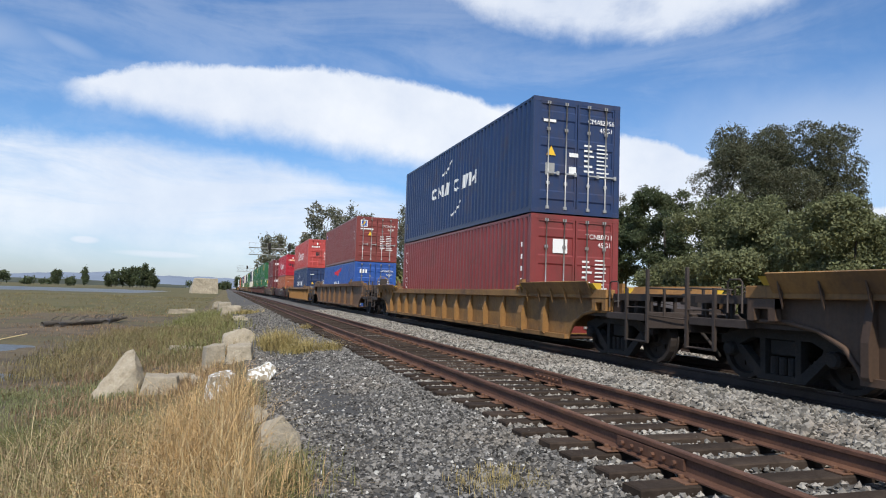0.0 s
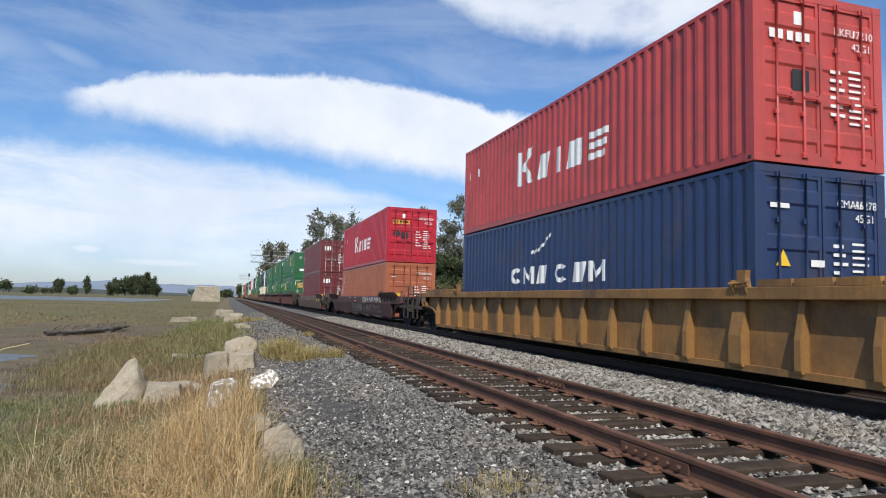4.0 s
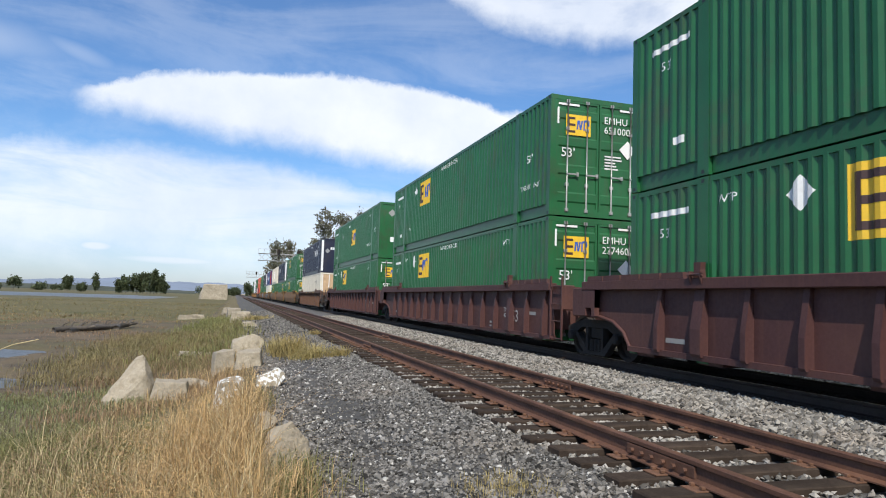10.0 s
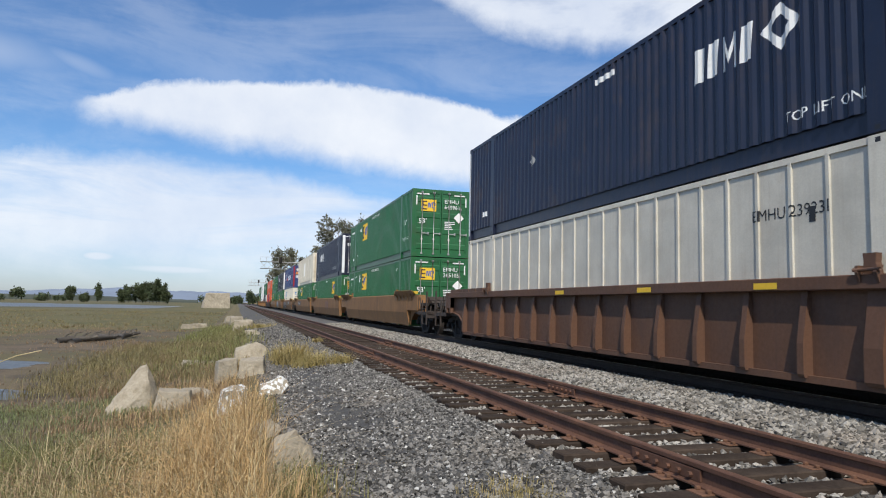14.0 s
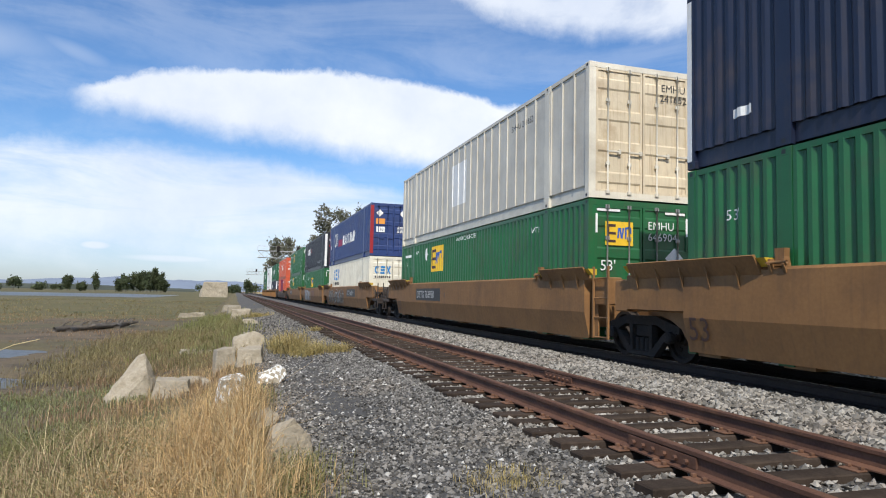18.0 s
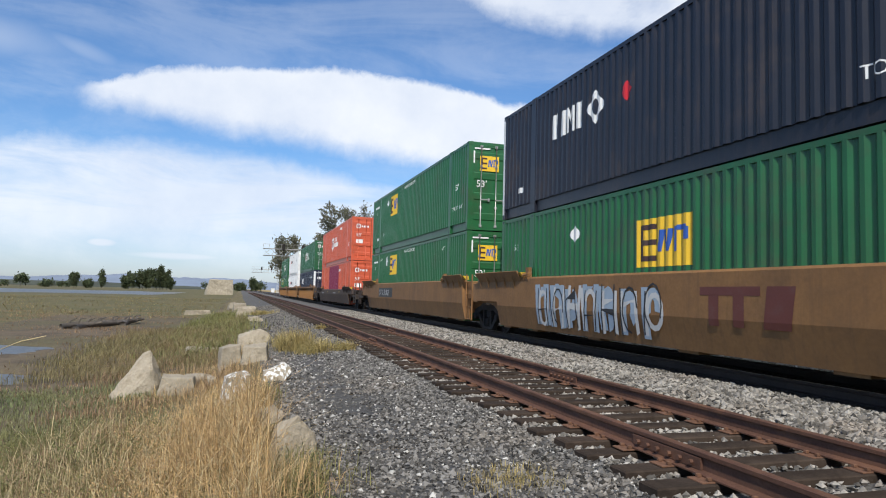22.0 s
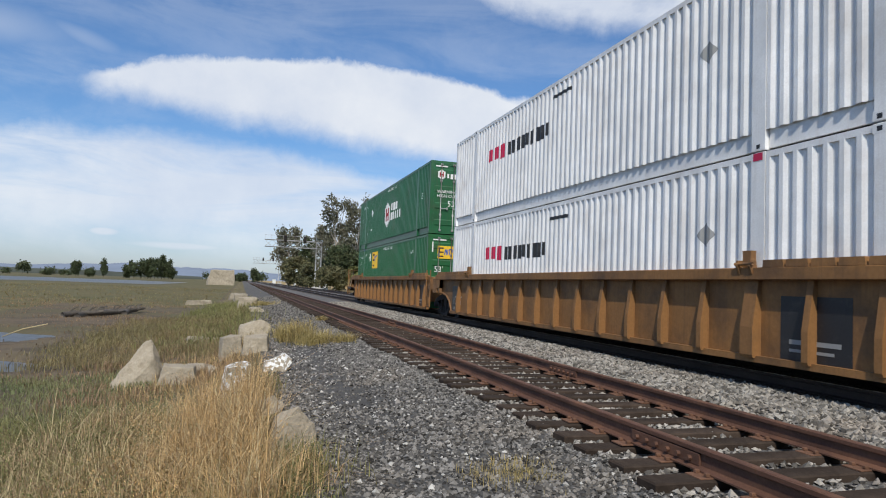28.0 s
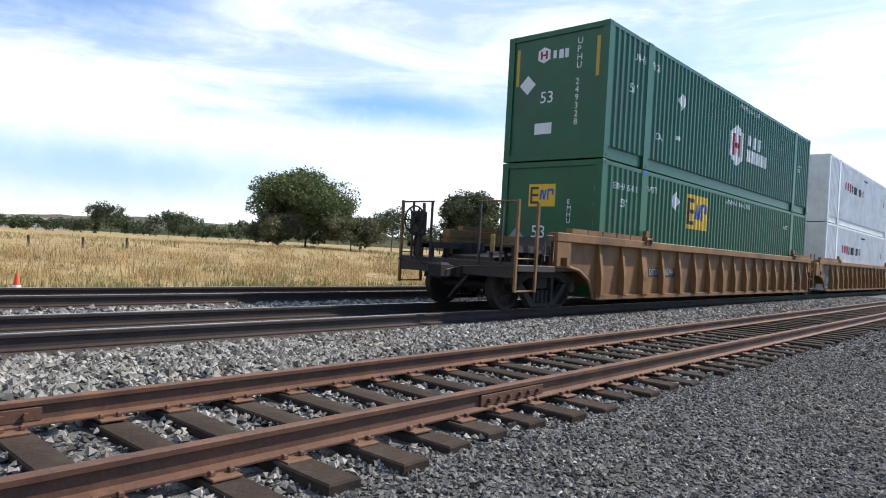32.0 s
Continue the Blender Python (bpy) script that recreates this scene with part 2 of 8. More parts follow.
def leaf_mat(name, base, var=0.35, warm=(0.25, 0.2, 0.08), warm_amt=0.15):
    """Leaves: every small leaf differs a little; some light passes through."""
    m = bpy.data.materials.new(name)
    m.use_nodes = True
    t = m.node_tree
    t.nodes.clear()
    N = Nodes(t)
    r = N.n("ShaderNodeNewGeometry").outputs["Random Per Island"]
    co = N.n("ShaderNodeTexCoord").outputs["Object"]
    big = N.noise(co, 0.5, 3.0, 0.6)[0]
    col = N.mix(r, tuple(c * (1 - var) for c in base) + (1,), tuple(c * (1 + var) for c in base) + (1,))
    col = N.mix(N.math("MULTIPLY", N.ramp(big, 0.4, 0.7), warm_amt), col, (*warm, 1))
    p = N.n("ShaderNodeBsdfPrincipled", {"Base Color": col, "Roughness": 0.6, "Specular IOR Level": 0.25})
    tr = N.n("ShaderNodeBsdfTranslucent", {"Color": col})
    mx = N.n("ShaderNodeMixShader", {0: 0.25, 1: p.outputs[0], 2: tr.outputs[0]})
    N.n("ShaderNodeOutputMaterial", {0: mx.outputs[0]})
    MATS[name] = m
    return m


rail_rust = mat("rail_rust", (0.135, 0.064, 0.04), 0.75, 0.2, 0.35, 3.0, 40.0, 0.25, (0.22, 0.105, 0.055), 0.5, 2.0)
rail_dark = mat("rail_dark", (0.05, 0.032, 0.026), 0.7, 0.2, 0.3, 3.0, 40.0, 0.2)
rail_shiny = mat("rail_worn_top", (0.45, 0.43, 0.41), 0.28, 0.9, 0.12, 2.0, 30.0, 0.05)
tie_wood = mat("tie_wood", (0.05, 0.037, 0.029), 0.95, 0.0, 0.4, 2.5, 26.0, 0.8, (0.07, 0.052, 0.04), 0.6, 3.0, rand=0.25, spec=0.12)
tie_steel = mat("tie_plate_steel", (0.19, 0.095, 0.055), 0.8, 0.2, 0.35, 12.0, 60.0, 0.2)
stone_light = mat("ballast_stone", (0.235, 0.218, 0.19), 0.9, 0.0, 0.25, 4.0, 50.0, 0.25, (0.18, 0.15, 0.12), 0.6, 0.6, island=0.75, spec=0.2)
stone_mid = mat("sleeper_ballast", (0.255, 0.236, 0.208), 0.9, 0.0, 0.25, 4.0, 50.0, 0.25, (0.13, 0.105, 0.085), 0.7, 0.6, island=0.75, spec=0.2)
stone_dark = mat("gravel_stone", (0.145, 0.137, 0.126), 0.9, 0.0, 0.25, 4.0, 50.0, 0.25, (0.18, 0.152, 0.12), 0.5, 0.5, island=0.85, spec=0.2)
ballast_bed = ground_mat("ballast_bed", [(0.14, 0.135, 0.13), (0.18, 0.175, 0.165), (0.11, 0.1, 0.095)], (0.8, 9.0), fine=30.0, bump=1.0)
oily_bed = ground_mat("oily_ballast", [(0.085, 0.064, 0.05), (0.105, 0.08, 0.064), (0.06, 0.047, 0.038)], (0.8, 9.0), fine=26.0, bump=1.0)
gravel_bed = ground_mat("gravel_bed", [(0.115, 0.112, 0.108), (0.14, 0.134, 0.126), (0.095, 0.09, 0.084)], (0.45, 11.0), fine=58.0, bump=1.0)
bank_soil = ground_mat("bank_soil", [(0.16, 0.13, 0.075), (0.22, 0.17, 0.09), (0.1, 0.1, 0.045)], (0.6, 4.0), fine=18.0, bump=0.8)
marsh_soil = ground_mat("marsh_soil", [(0.155, 0.118, 0.08), (0.12, 0.108, 0.055), (0.095, 0.076, 0.055)], (0.08, 0.7), fine=9.0, bump=0.8)
marsh_green = ground_mat("marsh_grass_flat", [(0.135, 0.12, 0.055), (0.1, 0.1, 0.045), (0.165, 0.13, 0.065)], (0.05, 0.5), fine=7.0, bump=0.8)
dry_field = ground_mat("dry_field", [(0.36, 0.25, 0.115), (0.42, 0.31, 0.15), (0.22, 0.19, 0.085)], (0.09, 0.8), fine=6.0, bump=0.8)
verge = ground_mat("verge_grass", [(0.24, 0.21, 0.09), (0.3, 0.24, 0.11), (0.15, 0.16, 0.06)], (0.2, 1.5), fine=9.0, bump=0.8)

# ---- mesh helpers ----
class Shape:
    """Gathers vertices and faces, then becomes one mesh object."""

    def __init__(self):
        self.v, self.f, self.s = [], [], []

    def add(self, verts, faces, smooth=False):
        o = len(self.v)
        self.v += [tuple(p) for p in verts]
        self.f += [tuple(i + o for i in f) for f in faces]
        self.s += [smooth] * len(faces)
        return self

    def box(self, x0, x1, y0, y1, z0, z1, bev=0.0):
        if bev:
            b = bev
            ring = lambda x0, x1, y0, y1, z: [(x0, y0, z), (x1, y0, z), (x1, y1, z), (x0, y1, z)]
            v = ring(x0 + b, x1 - b, y0 + b, y1 - b, z0) + ring(x0, x1, y0, y1, z0 + b) + ring(x0, x1, y0, y1, z1 - b) + ring(x0 + b, x1 - b, y0 + b, y1 - b, z1)
            f = [(3, 2, 1, 0), (12, 13, 14, 15)]
            for k in range(3):
                for i in range(4):
                    j = (i + 1) % 4
                    f.append((4 * k + i, 4 * k + j, 4 * k + 4 + j, 4 * k + 4 + i))
            return self.add(v, f)
        v = [(x0, y0, z0), (x1, y0, z0), (x1, y1, z0), (x0, y1, z0), (x0, y0, z1), (x1, y0, z1), (x1, y1, z1), (x0, y1, z1)]
        return self.add(v, [(3, 2, 1, 0), (4, 5, 6, 7), (0, 1, 5, 4), (1, 2, 6, 5), (2, 3, 7, 6), (3, 0, 4, 7)])

    def prism(self, poly, axis, a, b):
        """A polygon given in the two other axes, pushed from a to b along axis."""
        n = len(poly)
        put = {"x": lambda p, q: (q, p[0], p[1]), "y": lambda p, q: (p[0], q, p[1]), "z": lambda p, q: (p[0], p[1], q)}[axis]
        v = [put(p, a) for p in poly] + [put(p, b) for p in poly]
        f = [tuple(range(n))[::-1], tuple(range(n, 2 * n))] + [(i, (i + 1) % n, n + (i + 1) % n, n + i) for i in range(n)]
        return self.add(v, f)

    def tube(self, pts, r, n=8, caps=True, r1=None):
        pts = [Vector(p) for p in pts]
        v, f = [], []
        for i, p in enumerate(pts):
            d = (pts[min(i + 1, len(pts) - 1)] - pts[max(i - 1, 0)]).normalized()
            a = d.cross(Vector((0, 0, 1)) if abs(d.z) < 0.9 else Vector((1, 0, 0))).normalized()
            b = d.cross(a)
            rr = r if r1 is None else r + (r1 - r) * i / max(1, len(pts) - 1)
            v += [p + (a * math.cos(6.28319 * k / n) + b * math.sin(6.28319 * k / n)) * rr for k in range(n)]
        for i in range(len(pts) - 1):
            f += [(i * n + k, i * n + (k + 1) % n, (i + 1) * n + (k + 1) % n, (i + 1) * n + k) for k in range(n)]
        if caps:
            f += [tuple(range(n)), tuple(range((len(pts) - 1) * n, len(pts) * n))[::-1]]
        return self.add(v, f, True)

    def lathe(self, prof, axis, c, n=20, closed=False):
        """Turns a profile of (radius, along) round an axis through c."""
        v, f, m = [], [], len(prof)
        for k in range(n):
            ca, sa = math.cos(6.28319 * k / n), math.sin(6.28319 * k / n)
            for r, h in prof:
                p = {"x": (h, r * ca, r * sa), "y": (r * ca, h, r * sa), "z": (r * ca, r * sa, h)}[axis]
                v.append((p[0] + c[0], p[1] + c[1], p[2] + c[2]))
        for k in range(n):
            j = (k + 1) % n
            for i in range(m - 1 + (1 if closed else 0)):
                f.append((k * m + i, k * m + (i + 1) % m, j * m + (i + 1) % m, j * m + i))
        if not closed:
            f += [tuple(k * m for k in range(n))[::-1], tuple(k * m + m - 1 for k in range(n))]
        return self.add(v, f)

    def mesh(self, name, *mats):
        me = bpy.data.meshes.new(name)
        me.from_pydata(self.v, [], self.f)
        if any(self.s):
            me.polygons.foreach_set("use_smooth", self.s)
        for m in mats:
            me.materials.append(m)
        me.validate()
        return me


def part(name, shape, material, parent=None, label=""):
    """Links a Shape (or a ready mesh) as one mesh object under a thing or part."""
    me = shape if isinstance(shape, bpy.types.Mesh) else shape.mesh(name, material)
    ob = new(name, me)
    if parent:
        ob.parent = parent
    return tagged(ob, label)


def thing(name, label, category, group="", kind=""):
    return tagged(new(name), label, category, group, kind)


def quick_mesh(name, verts, faces, material, mat_index=None, smooth=False):
    """A large mesh from numpy arrays of vertices and of faces with equal corner counts."""
    me = bpy.data.meshes.new(name)
    n, k = faces.shape
    me.vertices.add(len(verts))
    me.vertices.foreach_set("co", np.asarray(verts, np.float32).ravel())
    me.loops.add(n * k)
    me.loops.foreach_set("vertex_index", faces.astype(np.int32).ravel())
    me.polygons.add(n)
    me.polygons.foreach_set("loop_start", np.arange(0, n * k, k, dtype=np.int32))
    mats = material if isinstance(material, (list, tuple)) else [material]
    for m in mats:
        me.materials.append(m)
    if mat_index is not None:
        me.polygons.foreach_set("material_index", np.asarray(mat_index, np.int32))
    me.polygons.foreach_set("use_smooth", np.full(n, smooth))
    me.update(calc_edges=True)
    return me


rng = np.random.default_rng(7)

# ---- ground ----
NEAR_X, MAIN_X, FAR_X = 4.216, 8.2, 12.2     # track centres
RAIL_H, MAIN_Z = 0.17, 0.09                  # rail height; railhead height of the two main tracks


def sstep(a, b, x):
    t = np.clip((x - a) / (b - a), 0, 1)
    return t * t * (3 - 2 * t)


def wob2(x, y, s, seed=0.0):
    """Cheap smooth wandering, about -1 to 1."""
    return (np.sin(x * s * 1.3 + y * s * 0.7 + seed) + np.sin(x * s * 0.55 - y * s * 1.7 + seed * 2.1 + 1.0) + np.sin(x * s * 2.3 + y * s * 2.9 + seed * 0.7)) / 3


def ground_z(x, y):
    x, y = np.asarray(x, float), np.asarray(y, float)
    edge = 0.6 + 0.13 * np.sin(y * 0.35) + 0.08 * np.sin(y * 1.3)
    z = -0.245 - 0.2 * sstep(3.0, 0.8, x)
    z = z - 0.55 * sstep(edge, edge - 1.5, x) - 0.32 * sstep(edge - 1.5, edge - 4.5, x)
    z = z - 0.01 * sstep(2.75, 3.2, x)
    z = z + 0.14 * sstep(5.2, 6.0, x) + 0.03 * sstep(6.3, 6.9, x)
    z = z - 0.4 * sstep(13.8, 15.4, x)
    bearing = np.degrees(np.arctan2(x, y))
    z = z + np.interp(bearing, [0, 50, 62, 75, 84, 92, 98, 106, 130, 180], [1.0, 0.9, 0.5, 0.55, 1.1, 1.7, 1.4, 0.95, 0.95, 0.5]) * sstep(20, 52, x) 
    z = z + 0.015 * wob2(x, y, 3.1) * (x > 13.5) + 0.04 * wob2(x, y, 1.7) * (x < -0.8) + 0.1 * wob2(x, y, 0.2) * (x > 20)
    wet = lambda px, py, rx, ry: sstep(1.2, 0.7, np.hypot((x - px) / rx, (y - py) / ry) + 0.25 * wob2(x, y, 1.4))
    far = y + 12 * wob2(x, y, 0.03)
    pools = np.maximum.reduce([wet(-9.3, 29.3, 2.5, 3.0), wet(-6.4, 20.4, 1.5, 1.7), sstep(215, 240, far) * sstep(400, 370, far) * (x < -26)])
    return z - 0.16 * pools


def axis_steps(lo, hi, fine_lo, fine_hi, fine, grow):
    out = list(np.arange(fine_lo, fine_hi + 1e-6, fine))
    s, p = fine, fine_hi
    while p < hi:
        s *= grow
        p += s
        out.append(p)
    s, p = fine, fine_lo
    while p > lo:
        s *= grow
        p -= s
        out.insert(0, p)
    return np.array(out)


def make_ground():
    xs = axis_steps(-4300, 4300, -8, 16, 0.16, 1.14)
    ys = axis_steps(-4300, 4300, -20, 42, 0.3, 1.1)
    X, Y = np.meshgrid(xs, ys)
    Z = ground_z(X, Y)
    V = np.c_[X.ravel(), Y.ravel(), Z.ravel()]
    nx, ny = len(xs), len(ys)
    i, j = np.meshgrid(np.arange(nx - 1), np.arange(ny - 1))
    a = (j * nx + i).ravel()
    F = np.c_[a, a + 1, a + nx + 1, a + nx]
    cx, cy = V[F].mean(1)[:, 0], V[F].mean(1)[:, 1]
    w = 0.35 * wob2(cx, cy, 1.1) + 0.15 * wob2(cx, cy, 4.1)
    idx = np.full(len(cx), 3)                                         # marsh soil
    idx[(cx < -14) & (wob2(cx, cy, 0.02) > -0.4) | (cy > 60) & (cx < -2)] = 4
    idx[(cx > -1.7 + w)] = 2                                          # bank
    idx[(cx > 0.6 + 0.4 * w)] = 1                                    # gravel way
    idx[(cx > 2.85 + 0.25 * w)] = 0                                    # ballast
    idx[(cx > 7.0) & (cx < 9.5) | (cx > 11.0) & (cx < 13.4)] = 7
    idx[(cx > 14.6 + 0.5 * w)] = 6
    idx[(cx > 19 + 3 * w)] = 5
    me = quick_mesh("ground", V, F, [ballast_bed, gravel_bed, bank_soil, marsh_soil, marsh_green, dry_field, verge, oily_bed], idx, True)
    tagged(new("ground", me), "gravel way, ballast, marsh flats and dry field", "ground", kind="structure")
    # open water in the marsh and the bay
    water = mat("marsh_water", (0.09, 0.095, 0.095), 0.42, 0.0, 0.1, 0.3, 4.0, 0.12, spec=0.5)
    s = Shape().add([(-4300, -300, -1.42), (-3.0, -300, -1.42), (-3.0, 4300, -1.42), (-4300, 4300, -1.42)], [(0, 1, 2, 3)])
    tagged(part("water", s, water), "still grey-blue water of the tidal marsh", "water", kind="structure")


def stones(name, n, area, size, material, label, z_off=0.0, keep=None, flat=0.75):
    """Loose stones: squashed, broken octahedra lying on the ground."""
    x = rng.uniform(area[0], area[1], n)
    u = rng.random(n)
    y = area[2] + (area[3] - area[2]) * u
    if keep is not None:
        k = keep(x, y)
        x, y = x[k], y[k]
    n = len(x)
    s = size * rng.uniform(0.55, 1.35, n)
    base = np.array([(1, 0, 0), (0, 1, 0), (-1, 0, 0), (0, -1, 0), (0.2, 0.1, 1), (0, 0, -1)], float)
    v = base[None] * (1 + rng.uniform(-0.38, 0.38, (n, 6, 3))) + rng.uniform(-0.22, 0.22, (n, 6, 3))
    v = v * s[:, None, None] * np.array([1, 1, flat])
    a = rng.uniform(0, 6.283, n)
    tilt = rng.uniform(-0.6, 0.6, n)
    c, sn = np.cos(a)[:, None], np.sin(a)[:, None]
    vx, vy, vz = v[..., 0], v[..., 1], v[..., 2]
    ct, st = np.cos(tilt)[:, None], np.sin(tilt)[:, None]
    vx, vz = vx * ct - vz * st, vx * st + vz * ct
    v = np.stack([vx * c - vy * sn, vx * sn + vy * c, vz], -1)
    v += np.stack([x, y, ground_z(x, y) + s * 0.25 + z_off], -1)[:, None]
    f = np.array([(0, 1, 4), (1, 2, 4), (2, 3, 4), (3, 0, 4), (1, 0, 5), (2, 1, 5), (3, 2, 5), (0, 3, 5)])
    F = (f[None] + (np.arange(n) * 6)[:, None, None]).reshape(-1, 3)
    me = quick_mesh(name, v.reshape(-1, 3), F, material)
    return tagged(new(name, me), label, "gravel", kind="stuff")


make_ground()
off_rail = lambda x, y: (np.abs(np.abs(x - NEAR_X) - 0.7525) > 0.09)
stones("ballast_stones", 34000, (5.15, 7.02, -16, 14), 0.04, stone_light, "pale grey crushed ballast between the tracks")
stones("ballast_stones", 20000, (5.15, 7.02, 14, 45), 0.045, stone_light, "pale grey crushed ballast between the tracks")
stones("ballast_stones", 21000, (3.0, 5.4, -14, 24), 0.03, stone_mid, "pale grey ballast between the sleepers", 0.016, off_rail)
stones("ballast_stones", 12000, (5.15, 7.02, -40, -16), 0.05, stone_light, "pale grey crushed ballast between the tracks")
stones("ballast_stones", 12000, (9.4, 11.0, -40, 40), 0.05, stone_mid, "grey crushed ballast between the main tracks")
# the way is rolled hard along its middle, with looser stones towards the track and the bank
def loose(x, y):
    rut = np.exp(-((x - 1.55 - 0.12 * np.sin(y * 0.4)) / 0.5) ** 2) * sstep(5.0, 9.0, y)
    return rng.random(len(x)) < np.clip(1.0 - 0.88 * rut + 0.25 * wob2(x, y, 1.9), 0.06, 1.0) * np.clip(14 / (np.abs(y) + 4), 0, 1)


stones("gravel_stones", 62000, (0.5, 3.3, 2.5, 26), 0.017, stone_dark, "dark grey loose gravel of the trackside way", 0.0, loose)
stones("gravel_stones", 9000, (0.5, 3.3, 2.5, 22), 0.03, stone_dark, "coarse dark stones on the trackside way", -0.004, loose)
stones("gravel_stones", 9000, (0.5, 3.2, 24, 62), 0.04, stone_dark, "dark grey gravel along the far part of the way")
stones("gravel_stones", 44000, (0.5, 3.3, -13, 2.5), 0.019, stone_dark, "dark grey loose gravel of the trackside way")
stones("gravel_stones", 16000, (-1.0, 3.3, -34, -13), 0.03, stone_dark, "dark grey loose gravel of the trackside way")
stones("gravel_stones", 8000, (-3.0, 0.6, -14, -1.5), 0.026, stone_dark, "dark grey loose gravel of the trackside way")
pale_chip = mat("pale_chip", (0.4, 0.385, 0.355), 0.85, 0, 0.1, 5, 50, 0.2, island=0.45)
stones("pale_chips", 6500, (0.7, 3.3, -12, 26), 0.014, pale_chip, "scattered pale stone chips on the gravel way", 0.0, lambda x, y: wob2(x, y, 0.9, 2.0) > -0.25)
stones("pale_chips", 500, (0.8, 3.3, 3, 20), 0.026, pale_chip, "larger pale stones on the gravel way")


# ---- tracks ----
def rail_shape(x, z_top, y0, y1):
    """Flat-bottomed rail: foot, web and head, with a separate bright strip for the worn head."""
    P = [(-0.07, 0), (0.07, 0), (0.07, 0.012), (0.012, 0.03), (0.01, 0.12), (0.035, 0.132), (0.036, 0.162), (0.028, 0.17), (-0.028, 0.17), (-0.036, 0.162), (-0.035, 0.132), (-0.01, 0.12), (-0.012, 0.03), (-0.07, 0.012)]
    return Shape().prism([(x + a, z_top - RAIL_H + b) for a, b in P], "y", y0, y1)


def make_track(name, cx, z_top, rusty, label, tie_lo, tie_hi, pitch):
    tr = thing(name, label, "railway track", kind="structure")
    for k in (-1, 1):
        x = cx + k * 0.7525
        part("rail", rail_shape(x, z_top, -420, 900), rail_rust if rusty else rail_dark, tr, "rust-brown steel rail" if rusty else "dark oily steel rail")
        if not rusty:
            part("railhead", Shape().box(x - 0.026, x + 0.026, -420, 900, z_top, z_top + 0.003), rail_shiny, tr, "bright worn railhead")
    tz = z_top - RAIL_H - 0.016
    tie = Shape().box(-1.3, 1.3, -0.115, 0.115, -0.17, 0, 0.012).mesh("sleeper", tie_wood)
    plate = Shape().box(-0.18, 0.18, -0.09, 0.09, 0.0, 0.014, 0.003)
    for sx in (-0.1, 0.1):
        for sy in (-0.06, 0.06):
            plate.box(sx - 0.018, sx + 0.018, sy - 0.014, sy + 0.014, 0.014, 0.042, 0.004)
    plate = plate.mesh("tie_plate", tie_steel)
    y = tie_lo
    far = Shape()
    while y < tie_hi:
        dy, dx, a = random.uniform(-0.05, 0.05), random.uniform(-0.07, 0.07), random.uniform(-1.6, 1.6)
        near = rusty and -26 < y < 60
        if near:
            ob = part("sleeper", tie, None, tr)
            ob.matrix_basis = pose(cx + dx, y + dy, tz + random.uniform(-0.012, 0.004), 0, random.uniform(-0.4, 0.4), a)
            if -13 < y < 24:
                for k in (-1, 1):
                    part("tie_plate", plate, None, tr).matrix_basis = pose(cx + k * 0.7525, y + dy, tz)
        elif -120 < y < 260:
            far.box(cx - 1.3 + dx, cx + 1.3 + dx, y + dy - 0.115, y + dy + 0.115, tz - 0.15, tz)
        y += pitch
    if far.f:
        tagged(part("far_sleepers", far, tie_wood, tr), kind="stuff")
    return tr


near_track = make_track("siding_track", NEAR_X, 0.0, True, "rusty siding rails on weathered dark timber sleepers", -120, 260, 0.52)
main_track = make_track("main_track", MAIN_X, MAIN_Z, False, "main line rails with bright heads in pale ballast", -120, 260, 0.5)
far_track = make_track("far_track", FAR_X, MAIN_Z, False, "second main line track beyond the train", -120, 260, 0.5)


def joint_bar(x, y):
    """Fishplate with bolts on both sides of a rail joint."""
    s = Shape()
    for k in (-1, 1):
        s.box(x + k * 0.014 - 0.02, x + k * 0.014 + 0.02, y - 0.46, y + 0.46, -0.145, -0.05, 0.006)
        for i in (-0.36, -0.22, -0.08, 0.08, 0.22, 0.36):
            s.lathe([(0.022, 0.0), (0.022, 0.03), (0.012, 0.036)], "x", (x + k * 0.036 - (0.03 if k < 0 else 0), y + i, -0.1), 6)
    part("joint_bar", s, rail_rust, near_track, "bolted fishplate at a rail joint")


for jx, jy in ((-0.7525, 4.88), (0.7525, 9.7), (0.7525, -1.13), (-0.7525, -4.87), (0.7525, 22.3), (-0.7525, 17.7)):
    joint_bar(NEAR_X + jx, jy)

# ---- containers ----
PAINT = {
    "green": (0.015, 0.117, 0.039), "hub_green": (0.015, 0.11, 0.043), "navy": (0.011, 0.017, 0.042), "black_navy": (0.014, 0.016, 0.026),
    "deep_blue": (0.014, 0.035, 0.105), "bright_blue": (0.022, 0.085, 0.33), "stack_blue": (0.022, 0.047, 0.16), "red": (0.42, 0.009, 0.028),
    "coral": (0.47, 0.062, 0.055), "rust_red": (0.2, 0.04, 0.034), "maroon": (0.135, 0.02, 0.023), "brick": (0.215, 0.036, 0.034),
    "orange": (0.6, 0.105, 0.045), "tan_orange": (0.36, 0.105, 0.05), "white": (0.82, 0.82, 0.81), "cream": (0.72, 0.68, 0.56), "grey_white": (0.6, 0.56, 0.47), "ivory": (0.7, 0.65, 0.54), "rust_ivory": (0.66, 0.56, 0.4), "peach": (0.58, 0.4, 0.24),
}
